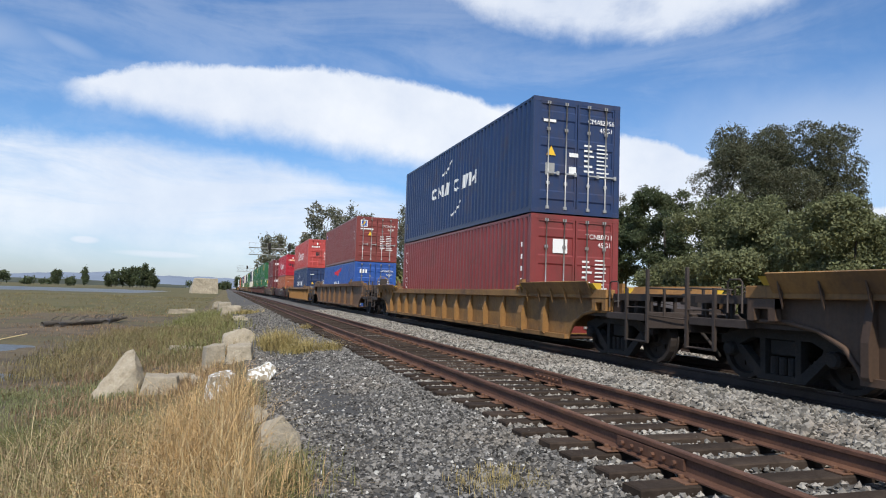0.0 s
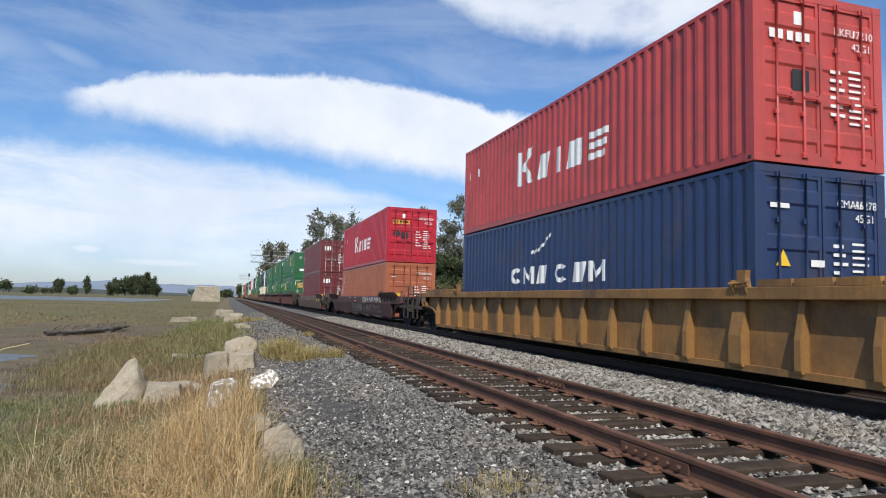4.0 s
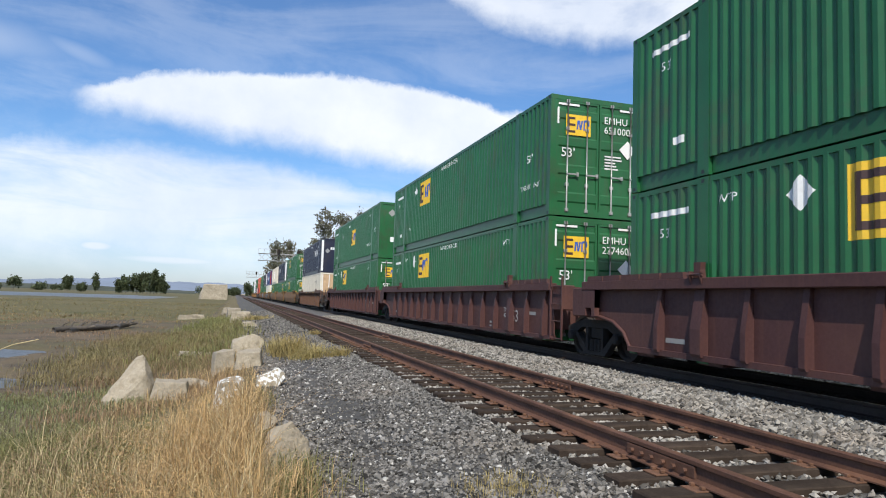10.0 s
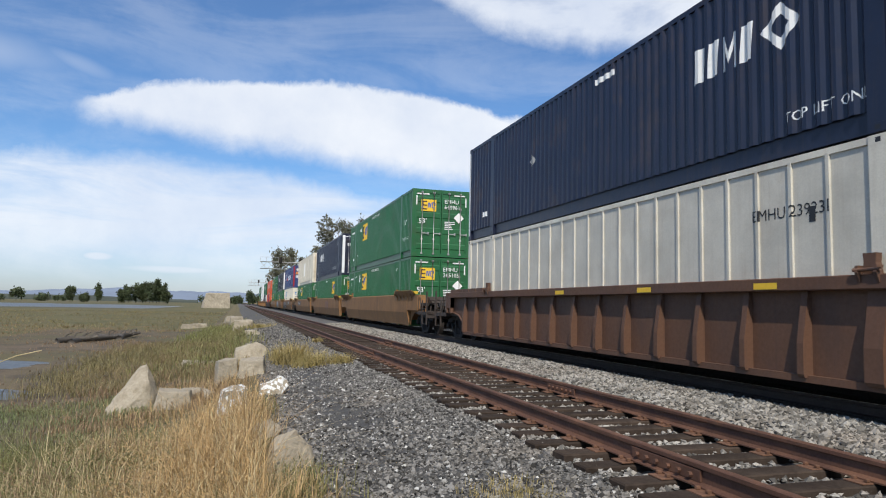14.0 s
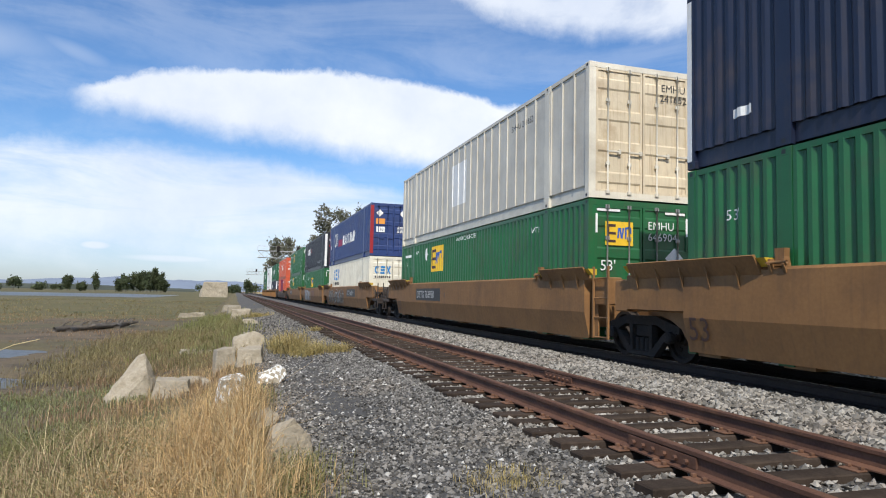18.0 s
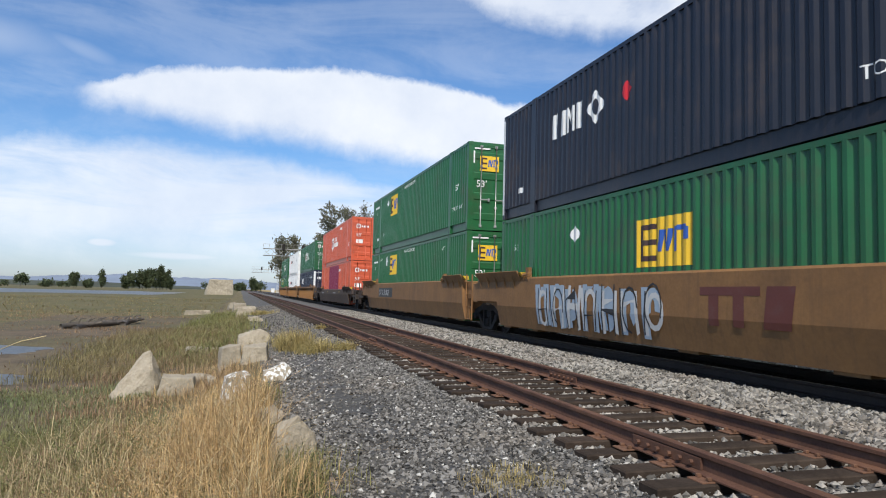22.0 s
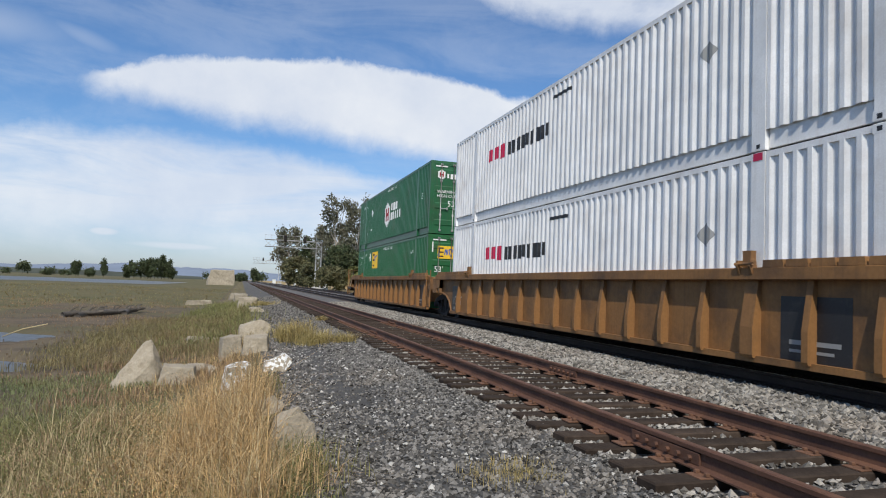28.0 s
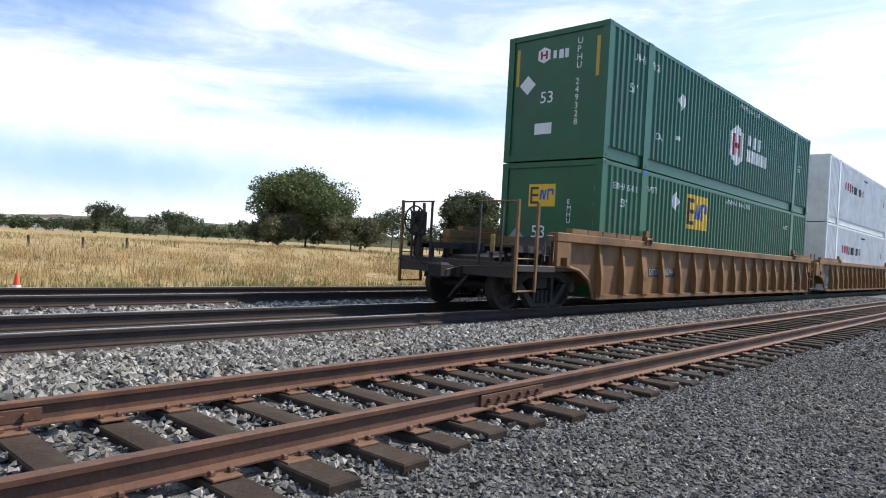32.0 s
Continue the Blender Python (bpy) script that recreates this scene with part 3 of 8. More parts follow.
SIGN = {"w": (0.78, 0.78, 0.76), "y": (0.8, 0.5, 0.03), "k": (0.02, 0.02, 0.022), "b": (0.03, 0.1, 0.4), "r": (0.6, 0.02, 0.03), "br": (0.06, 0.03, 0.025),
        "o": (0.75, 0.3, 0.05), "g": (0.3, 0.3, 0.29), "pur": (0.2, 0.02, 0.06), "crim": (0.5, 0.01, 0.06), "rust": (0.33, 0.13, 0.03), "dr": (0.3, 0.015, 0.02), "yd": (0.55, 0.36, 0.03), "g2": (0.42, 0.41, 0.38), "w2": (0.6, 0.59, 0.56), "tp": (0.3, 0.15, 0.06), "tr": (0.13, 0.035, 0.025), "g3": (0.17, 0.155, 0.15), "pb": (0.34, 0.42, 0.5), "cb": (0.02, 0.2, 0.5)}


def paint(c):
    base = PAINT[c]
    lum = sum(base) / 3
    dirty = (0.075, 0.05, 0.035) if lum < 0.4 else (0.28, 0.17, 0.08)
    worn = c in ("rust_ivory", "peach")
    return mat("container_paint_" + c, base, 0.4, 0.0, 0.18, 1.3, 45.0, 0.12, dirty, 0.75 if worn else 0.5 if lum < 0.4 else 0.22, 1.1, 0.52, 0.75, streak=0.7 if worn else 0.38 if lum < 0.4 else 0.2)


def sign(c):
    return mat("sign_paint_" + c, SIGN[c], 0.5, 0.0, 0.1, 3.0, 50.0, 0.03, (0.1, 0.09, 0.08), 0.25, 3.0, 0.55, 0.7)


steel_grey = mat("galvanised_bar", (0.42, 0.42, 0.41), 0.42, 0.55, 0.2, 5.0, 60.0, 0.05, (0.16, 0.08, 0.05), 0.4, 4.0)
casting_steel = mat("corner_casting", (0.1, 0.075, 0.06), 0.65, 0.3, 0.3, 8.0, 60.0, 0.1, (0.2, 0.1, 0.05), 0.5, 6.0)
PITCH = 0.278
PROF = [(0.0, 0.0), (0.08, 0.0), (0.142, 0.036), (0.216, 0.036), (0.278, 0.0)]     # along, inward


def profile(style, lo, hi, pitch=None):
    """Break points (along, inward depth) of a wall from lo to hi."""
    if style == "corr":
        n = max(1, round((hi - lo) / (PITCH if pitch is None else pitch)))
        k = (hi - lo) / (n * PITCH)
        pts = [(lo + (i * PITCH + a) * k, d) for i in range(n) for a, d in PROF[:-1]] + [(hi, 0.0)]
        return pts
    if style == "post":
        n = max(2, round((hi - lo) / 0.6))
        w, pts = (hi - lo) / n, []
        for i in range(n):
            a = lo + i * w
            pts += [(a, 0.0), (a + 0.05, 0.0), (a + 0.055, 0.028), (a + w - 0.005, 0.028)]
        return pts + [(hi, 0.0)]
    return [(lo, 0.02), (hi, 0.02)]


def clip_strip(poly, a, b):
    """The part of a convex polygon of (u, v) with a <= u <= b."""
    for lim, keep in ((a, 1), (b, -1)):
        out = []
        for i, p in enumerate(poly):
            q = poly[(i + 1) % len(poly)]
            dp, dq = (p[0] - lim) * keep, (q[0] - lim) * keep
            if dp >= 0:
                out.append(p)
            if (dp > 0 > dq) or (dp < 0 < dq):
                t = dp / (dp - dq)
                out.append((lim, p[1] + (q[1] - p[1]) * t))
        poly = out
        if len(poly) < 3:
            return []
    return poly


TEXT_CACHE = {}


def text_polys(s):
    """Triangles of a word in the built-in font, about 0.7 high, from u = 0."""
    if s not in TEXT_CACHE:
        cu = bpy.data.curves.new("word", "FONT")
        cu.body, cu.resolution_u = s, 2
        ob = new("word", cu)
        me = bpy.data.meshes.new_from_object(ob.evaluated_get(bpy.context.evaluated_depsgraph_get()))
        me.calc_loop_triangles()
        TEXT_CACHE[s] = [[(me.vertices[i].co.x, me.vertices[i].co.y) for i in t.vertices] for t in me.loop_triangles]
        bpy.data.objects.remove(ob)
        bpy.data.meshes.remove(me)
        bpy.data.curves.remove(cu)
    return TEXT_CACHE[s]


def rect(u0, u1, v0, v1):
    return [(u0, v0), (u1, v0), (u1, v1), (u0, v1)]


def glyph_shape(u, v, w, h, kind):
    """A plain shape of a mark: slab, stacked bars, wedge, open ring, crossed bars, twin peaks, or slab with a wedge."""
    k = kind % 8
    if k == 7:
        return [[(u + 0.08 * w, v), (u + 0.86 * w, v), (u + w, v + h), (u + 0.2 * w, v + h)]]
    put = lambda pts: [(u + a * w, v + b * h) for a, b in pts]
    if k == 0:
        return [put([(0.1, 0), (0.42, 0), (0.42, 1), (0.1, 1)]), put([(0.42, 0), (0.95, 0), (0.95, 0.2), (0.42, 0.2)])]
    if k == 1:
        return [put([(a, z), (b, z), (b, z + 0.24), (a, z + 0.24)]) for a, b, z in ((0.0, 0.9, 0.0), (0.08, 0.94, 0.38), (0.1, 1.0, 0.76))]
    if k == 2:
        return [put([(0.0, 0), (0.3, 0), (0.62, 1), (0.38, 1)]), put([(0.7, 0), (1.0, 0), (0.62, 1), (0.5, 0.6)]), put([(0.22, 0.2), (0.78, 0.2), (0.72, 0.4), (0.28, 0.4)])]
    if k == 3:
        q = lambda i, r: (0.5 + 0.5 * r * math.cos(0.75 + i * 0.48), 0.5 + 0.5 * r * math.sin(0.75 + i * 0.48))
        return [put([q(i, 1), q(i + 1, 1), q(i + 1, 0.52), q(i, 0.52)]) for i in range(10)]
    if k == 4:
        return [put([(0.0, 0), (0.28, 0), (1.0, 1), (0.72, 1)]), put([(0.0, 1), (0.28, 1), (0.5, 0.69), (0.36, 0.5)]), put([(0.72, 0), (1.0, 0), (0.64, 0.5), (0.5, 0.31)])]
    if k == 5:
        return [put([(0.0, 0), (0.2, 0), (0.2, 1), (0.0, 1)]), put([(0.8, 0), (1.0, 0), (1.0, 1), (0.8, 1)]), put([(0.2, 1), (0.5, 0.45), (0.5, 0.15), (0.2, 0.68)]), put([(0.8, 1), (0.8, 0.68), (0.5, 0.15), (0.5, 0.45)])]
    return [put([(0.0, 0), (0.26, 0), (0.26, 1), (0.0, 1)]), put([(0.26, 0.42), (0.7, 1), (0.98, 1), (0.45, 0.36)]), put([(0.4, 0.5), (0.55, 0.62), (1.0, 0), (0.7, 0)])]


def wordmark(u, v, w, h, kinds, col):
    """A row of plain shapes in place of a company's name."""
    step = w / len(kinds)
    if h <= 0.4:
        # small marks: plain slabs of uneven width
        return [("p", [rect(u + i * step, u + (i + 0.55 + 0.07 * (k % 4)) * step, v + (0.12 * h if k % 3 == 1 else 0), v + h) for i, k in enumerate(kinds)], col)]
    glyphs = [glyph_shape(u + i * step, v, step * 0.82, h, k) for i, k in enumerate(kinds)]
    return [("p", g, col) for g in glyphs]


def words(u, v, h, s, col):
    k = h / 0.7
    return [("p", [[(u + a * k, v + b * k) for a, b in t] for t in text_polys(s)], col)]


def column(u, v, h, s, col):
    """Letters one below the other."""
    out = []
    for i, ch in enumerate(s):
        if ch != " ":
            out += words(u, v - i * h * 1.25, h, ch, col)
    return out


def small_print(u, v, w, n, col="w", h=0.035, gap=0.075):
    """Lines of print too small to read, as bars."""
    r = random.Random(int(u * 100) + n)
    return [("p", [rect(u, u + w * r.uniform(0.5, 1.0), v - i * gap, v - i * gap + h) for i in range(n)], col)]


def diamond(u, v, s, col):
    return [("p", [[(u - s, v), (u, v - s), (u + s, v), (u, v + s)]], col)]


def emblem_yellow(u, v, w, h):
    """Yellow panel with a dark comb mark and blue strokes."""
    m = h * 0.12
    dark = [rect(u + w * 0.06, u + w * 0.14, v + m, v + h - m)] + [rect(u + w * 0.14, u + w * 0.37, z, z + h * 0.11) for z in (v + m, v + h * 0.45, v + h - m - h * 0.11)]
    b0, b1 = v + h * 0.3, v + h * 0.74
    blue = [[(u + w * 0.42, b0), (u + w * 0.48, b0), (u + w * 0.52, b1), (u + w * 0.45, b1)], [(u + w * 0.5, b1), (u + w * 0.56, b1), (u + w * 0.6, b0), (u + w * 0.55, b0)],
            [(u + w * 0.57, b0), (u + w * 0.62, b0), (u + w * 0.68, b1), (u + w * 0.61, b1)], rect(u + w * 0.7, u + w * 0.76, b0 - h * 0.02, b1 + h * 0.03), rect(u + w * 0.76, u + w * 0.92, b1 - h * 0.05, b1 + h * 0.05), rect(u + w * 0.87, u + w * 0.94, b0 + h * 0.2, b1)]
    return [("p", [rect(u, u + w, v, v + h)], "y"), ("q", dark, "br"), ("q", blue, "b")]


def emblem_hex(u, v, w, h):
    """White six-sided shield with dark red strokes, and two lines of block marks."""
    hx = [(u, v + h * 0.22), (u + w / 2, v), (u + w, v + h * 0.22), (u + w, v + h * 0.78), (u + w / 2, v + h), (u, v + h * 0.78)]
    bars = [rect(u + w * 0.2, u + w * 0.36, v + h * 0.24, v + h * 0.76), rect(u + w * 0.62, u + w * 0.78, v + h * 0.24, v + h * 0.76), rect(u + w * 0.36, u + w * 0.62, v + h * 0.44, v + h * 0.56)]
    return [("p", [hx], "w"), ("q", bars, "dr")] + wordmark(u + w * 1.3, v + h * 0.58, w * 1.25, h * 0.3, (4, 3, 5), "w") + wordmark(u + w * 1.25, v + h * 0.22, w * 1.9, h * 0.3, (3, 2, 3, 3, 5), "w")


def emblem_lozenge(u, v, w, h):
    """Block marks and a white lozenge ring."""
    c, r = u + w * 0.86, h * 0.62
    ring = []
    for k in range(4):
        a, b = k * math.pi / 2, (k + 1) * math.pi / 2
        q = lambda t, rr: (c + math.cos(t) * rr, v + h / 2 + math.sin(t) * rr)
        ring.append([q(a, r), q(b, r), q(b, r * 0.5), q(a, r * 0.5)])
    return wordmark(u, v, w * 0.66, h, (7, 7, 5, 7), "w") + [("p", ring, "w")]


def spread(polys):
    us, vs = [p[0] for q in polys for p in q], [p[1] for q in polys for p in q]
    return max(us) - min(us), max(vs) - min(vs)


def apart(polys):
    """Large separate shapes one by one; small print stays together."""
    if 1 < len(polys) <= 6 and all(max(spread([q])) > 0.28 and min(spread([q])) > 0.04 for q in polys):
        return [[q] for q in polys]
    return [polys]


def mark_part(s, polys, colour, parent):
    """A painted mark; rows of small print are counted as stuff."""
    ob = part("marking", s, sign(colour), parent)
    if len(polys) > 1 and spread(polys)[1] < 0.34:
        tagged(ob, kind="stuff")
    return ob


class Face:
    """One wall of a container: maps (u, v) to space and lays paint on it."""

    def __init__(self, pts, to3d):
        self.pts, self.to3d = pts, to3d

    def depth(self, u):
        p = self.pts
        for (a, d), (b, e) in zip(p, p[1:]):
            if a <= u <= b:
                return d + (e - d) * (u - a) / max(1e-9, b - a)
        return p[0][1] if u < p[0][0] else p[-1][1]

    def lay(self, shape, polys, lift):
        for poly in polys:
            lo, hi = min(p[0] for p in poly), max(p[0] for p in poly)
            cuts = [lo] + [a for a, _ in self.pts if lo < a < hi] + [hi]
            for a, b in zip(cuts, cuts[1:]):
                c = clip_strip(poly, a, b)
                if len(c) >= 3:
                    mid = (a + b) / 2
                    e = min(1e-4, (b - a) / 4)
                    v = [self.to3d(u, w, self.depth(min(max(u, a + e), b - e)) - lift) for u, w in c]
                    shape.add(v, [tuple(range(len(v)))])


PANEL_CACHE = {}


def container(label, L, H, W, col, style="corr", end="door", side=(), front=(), rear=(), post="", frame_col=None, group="containers on the train", bars="steel", end_col=None):
    """A shipping container on its base, its camera side towards -x and its front towards -y."""
    c = thing("shipping_container", label, "container", group)
    m, fm = paint(col), paint(frame_col or col)
    pw, long = 0.16, L > 14
    br, tr = (0.3 if long else 0.16), (0.09 if long else 0.07)
    key = (L, H, W, col, style, end, post, frame_col, end_col)
    u_posts = [1.98, L - 1.98] if long else []
    hold = pw / 2 + 0.06
    end_style = "post" if style == "post" else ("flat" if long else "corr")
    pitch = 0.235 if long else 0.278

    def runs():
        edges = [pw] + sum([[p - hold, p + hold] for p in u_posts], []) + [L - pw]
        return list(zip(edges[::2], edges[1::2]))

    pts_side = []
    for a, b in runs():
        pts_side += profile(style, a, b, pitch)
    x_out = W / 2 - 0.008
    near = Face(pts_side, lambda u, v, d: (-(x_out - d), L / 2 - u, v))
    if key not in PANEL_CACHE:
        made = []
        for sgn, nm in ((-1, "side_wall"), (1, "side_wall")):
            s = Shape()
            for a, b in runs():
                p = profile(style, a, b, pitch)
                v, f = [], []
                for u, d in p:
                    v += [(sgn * (x_out - d), L / 2 - u, br - 0.02), (sgn * (x_out - d), L / 2 - u, H - tr + 0.02)]
                for i in range(len(p) - 1):
                    q = (2 * i, 2 * i + 1, 2 * i + 3, 2 * i + 2)
                    f.append(q if sgn > 0 else q[::-1])
                s.add(v, f)
            made.append((nm, s.mesh(nm, m), ""))
        s = Shape()
        for sx in (-1, 1):
            for sy in (-1, 1):
                s.box(min(sx * W / 2, sx * (W / 2 - pw)), max(sx * W / 2, sx * (W / 2 - pw)), min(sy * L / 2, sy * (L / 2 - pw)), max(sy * L / 2, sy * (L / 2 - pw)), 0.0, H, 0.008)
            for u in u_posts:
                s.box(min(sx * W / 2, sx * (W / 2 - 0.08)), max(sx * W / 2, sx * (W / 2 - 0.08)), L / 2 - u - hold + 0.01, L / 2 - u + hold - 0.01, 0.0, H)
            ends = [pw] + sum([[p - hold, p + hold] for p in u_posts], []) + [L - pw]
            for a, b in zip(ends[::2], ends[1::2]):
                xa, xb = sorted((sx * (W / 2 - 0.012), sx * (W / 2 - 0.09)))
                s.box(*sorted((sx * (W / 2 - (0.065 if long else 0.02)), sx * (W / 2 - 0.12))), L / 2 - b, L / 2 - a, 0.02, br)
                s.box(xa, xb, L / 2 - b, L / 2 - a, H - tr, H - 0.004)
        for sy in (-1, 1):
            ya, yb = sorted((sy * (L / 2 - 0.005), sy * (L / 2 - 0.1)))
            s.box(-W / 2 + pw, W / 2 - pw, ya, yb, 0.01, 0.15)
            s.box(-W / 2 + pw, W / 2 - pw, ya, yb, H - 0.12, H - 0.004)
        made.append(("frame", s.mesh("frame", fm), ""))
        s = Shape()
        n = int((L - 0.3) / 0.35)
        for i in range(n):
            y = -L / 2 + 0.15 + i * (L - 0.3) / n
            s.box(-W / 2 + 0.07, W / 2 - 0.07, y, y + (L - 0.3) / n * 0.6, H - 0.05, H - 0.012)
        s.box(-W / 2 + 0.05, W / 2 - 0.05, -L / 2 + 0.1, L / 2 - 0.1, H - 0.05, H - 0.03)
        made.append(("roof", s.mesh("roof", m), ""))
        made.append(("floor_pan", Shape().box(-W / 2 + 0.13, W / 2 - 0.13, -L / 2 + 0.12, L / 2 - 0.12, 0.06, 0.18).mesh("floor_pan", casting_steel), ""))
        # blind end wall (rear), and also in front where there are no doors
        for sy in ([1] if end == "door" else [1, -1]):
            s = Shape()
            p = profile(end_style, -W / 2 + pw, W / 2 - pw)
            v, f = [], []
            for u, d in p:
                y = sy * (L / 2 - 0.02 - d)
                v += [(u, y, 0.13), (u, y, H - 0.1)]
            for i in range(len(p) - 1):
                q = (2 * i, 2 * i + 2, 2 * i + 3, 2 * i + 1)
                f.append(q if sy < 0 else q[::-1])
            s.add(v, f)
            made.append(("end_wall", s.mesh("end_wall", paint(end_col) if end_col and sy < 0 else m), "rust-stained peach end panels" if end_col and sy < 0 else ""))
        if end == "door":
            for k in (-1, 1):
                s = Shape()
                x0, x1 = (-W / 2 + pw + 0.005, -0.012) if k < 0 else (0.012, W / 2 - pw - 0.005)
                yo, yi = -L / 2 + 0.012, -L / 2 + 0.034
                # pressed panel with four swages
                nr, prof = 4, [(-L / 2 + 0.07, 0.16), (yi, 0.16)]
                for i in range(nr):
                    z = 0.45 + i * (H - 0.9) / (nr - 1)
                    prof += [(yi, z - 0.13), (yo, z - 0.09), (yo, z + 0.09), (yi, z + 0.13)]
                prof += [(yi, H - 0.13), (-L / 2 + 0.07, H - 0.13)]
                s.prism(prof, "x", x0 + 0.03, x1 - 0.03)
                g = Shape()
                o = [(x0, 0.15), (x1, 0.15), (x1, H - 0.12), (x0, H - 0.12)]
                n = [(x0 + 0.05, 0.2), (x1 - 0.05, 0.2), (x1 - 0.05, H - 0.17), (x0 + 0.05, H - 0.17)]
                g.add([(a, yo - 0.002, b) for a, b in o + n] + [(a, yi + 0.03, b) for a, b in o + n], sum([[(q, (q + 1) % 4, 4 + (q + 1) % 4, 4 + q), (8 + q, 12 + q, 12 + (q + 1) % 4, 8 + (q + 1) % 4), (4 + q, 4 + (q + 1) % 4, 12 + (q + 1) % 4, 12 + q), ((q + 1) % 4, q, 8 + q, 8 + (q + 1) % 4)] for q in range(4)], []))
                dm = paint(end_col) if end_col else m
                made.append(("door_edge", g.mesh("door_edge", dm), ""))
                made.append(("door", s.mesh("door", dm), ""))
        PANEL_CACHE[key] = made
    for nm, me, lb in PANEL_CACHE[key]:
        part(nm, me, None, c, lb)
    cast = ("cast", frame_col or col)
    if cast not in PANEL_CACHE:
        s = Shape().box(-0.092, 0.092, -0.092, 0.092, -0.062, 0.062, 0.01)
        for sx in (-1, 1):
            s.add([(sx * 0.0935, -0.035, -0.03), (sx * 0.0935, 0.035, -0.03), (sx * 0.0935, 0.035, 0.03), (sx * 0.0935, -0.035, 0.03)], [(0, 1, 2, 3) if sx > 0 else (3, 2, 1, 0)])
        me = s.mesh("corner_casting", paint(frame_col or col), sign("k"))
        n = len(me.polygons)
        for i in (n - 2, n - 1):
            me.polygons[i].material_index = 1
        PANEL_CACHE[cast] = me
    for sx in (-1, 1):
        for z in (0.06, H - 0.06):
            ys = [-L / 2 + 0.09, L / 2 - 0.09] + [L / 2 - u for u in u_posts]
            for y in ys:
                part("corner_casting", PANEL_CACHE[cast], None, c).location = (sx * (W / 2 - 0.0905), y, z)
    if end == "door":
        bm = ("lockbar", H, bars)
        if bm not in PANEL_CACHE:
            s = Shape().tube([(0, 0, 0.12), (0, 0, H - 0.1)], 0.019, 8)
            for z in (0.14, 0.75, H - 0.8, H - 0.14):
                s.box(-0.045, 0.045, -0.012, 0.02, z - 0.04, z + 0.04, 0.006)
            s.box(-0.02, 0.3, -0.03, -0.012, 0.98, 1.02, 0.004)
            s.box(0.24, 0.3, -0.028, 0.02, 0.95, 1.05, 0.004)
            PANEL_CACHE[bm] = s.mesh("locking_bar", steel_grey if bars == "steel" else (paint(bars) if bars in PAINT else sign(bars)))
        for x in (-W * 0.33, -W * 0.13, W * 0.13, W * 0.33):
            part("locking_bar", PANEL_CACHE[bm], None, c, "upright locking bar with handle").location = (x, -L / 2 - 0.012, 0)
    if post:
        for sy in (-1, 1):
            for sx in (-1, 1):
                s = Shape().box(sx * (W / 2 + 0.003) - 0.09 * (sx > 0) * 2, sx * (W / 2 + 0.003) + 0.09 * (sx < 0) * 2, sy * L / 2 - 0.003 - 0.1 * (sy > 0), sy * L / 2 + 0.003 + 0.1 * (sy < 0), 0.13, H - 0.13)
                part("corner_post", s, sign(post), c, "pale corner post" if post == "w" else "dark red corner post")
    # painted marks
    fp = [(0.0, 0.0), (W, 0.0)] if end == "door" else [(u + W / 2, d) for u, d in profile(end_style, -W / 2 + pw, W / 2 - pw)]
    ff = Face(fp, lambda u, v, d: (u - W / 2, (-L / 2 + 0.011 if end == "door" else -L / 2 + 0.02) + d, v))
    rp = [(u + W / 2, d) for u, d in profile(end_style, -W / 2 + pw, W / 2 - pw)]
    rf = Face(rp, lambda u, v, d: (W / 2 - u, L / 2 - 0.02 - d, v))
    for face, marks in ((near, side), (ff, front), (rf, rear)):
        for layer, polys, colour in marks:
            for group in apart(polys):
                s = Shape()
                face.lay(s, group, {"p": 0.004, "q": 0.008, "r": 0.012}[layer])
                if s.f:
                    mark_part(s, group, colour, c)
    return c

# ---- well cars ----
def car_paint(name, base, dirt, amt):
    return mat("car_paint_" + name, base, 0.68, 0.0, 0.22, 0.7, 18.0, 0.15, dirt, amt, 0.8, 0.45, 0.7, streak=0.5)


CARP = {
    "yellow": car_paint("yellow", (0.3, 0.152, 0.044), (0.07, 0.04, 0.026), 0.8),
    "tan": car_paint("tan", (0.275, 0.136, 0.047), (0.11, 0.058, 0.028), 0.6),
    "maroon": car_paint("maroon", (0.075, 0.028, 0.026), (0.13, 0.055, 0.035), 0.5),
    "red_brown": car_paint("red_brown", (0.07, 0.024, 0.022), (0.12, 0.06, 0.04), 0.4),
    "dark_brown": car_paint("dark_brown", (0.07, 0.042, 0.027), (0.13, 0.072, 0.04), 0.45),
    "brown": car_paint("brown", (0.175, 0.105, 0.066), (0.05, 0.035, 0.028), 0.6),
    "rusty": car_paint("rusty", (0.13, 0.062, 0.034), (0.07, 0.04, 0.03), 0.7),
    "soot_orange": car_paint("soot_orange", (0.185, 0.095, 0.042), (0.07, 0.04, 0.026), 0.8),
    "grime": car_paint("grime", (0.05, 0.034, 0.026), (0.028, 0.022, 0.019), 0.8),
    "orange": car_paint("orange", (0.28, 0.134, 0.042), (0.08, 0.045, 0.024), 0.9),
}
black_steel = mat("truck_steel", (0.022, 0.019, 0.017), 0.9, 0.0, 0.3, 4.0, 40.0, 0.2, (0.055, 0.036, 0.025), 0.5, 3.0)
wheel_steel = mat("wheel_steel", (0.034, 0.025, 0.02), 0.8, 0.1, 0.3, 5.0, 40.0, 0.1)
WHEELS, CARS, LOADS = [], [], []
CAR_CACHE = {}
SIDE = 1.45            # half width over the side sills
mat("brake_yellow", (0.36, 0.23, 0.06), 0.65, 0.0, 0.3, 5.0, 40.0, 0.1, (0.12, 0.07, 0.035), 0.8, 4.0, 0.4, 0.6)


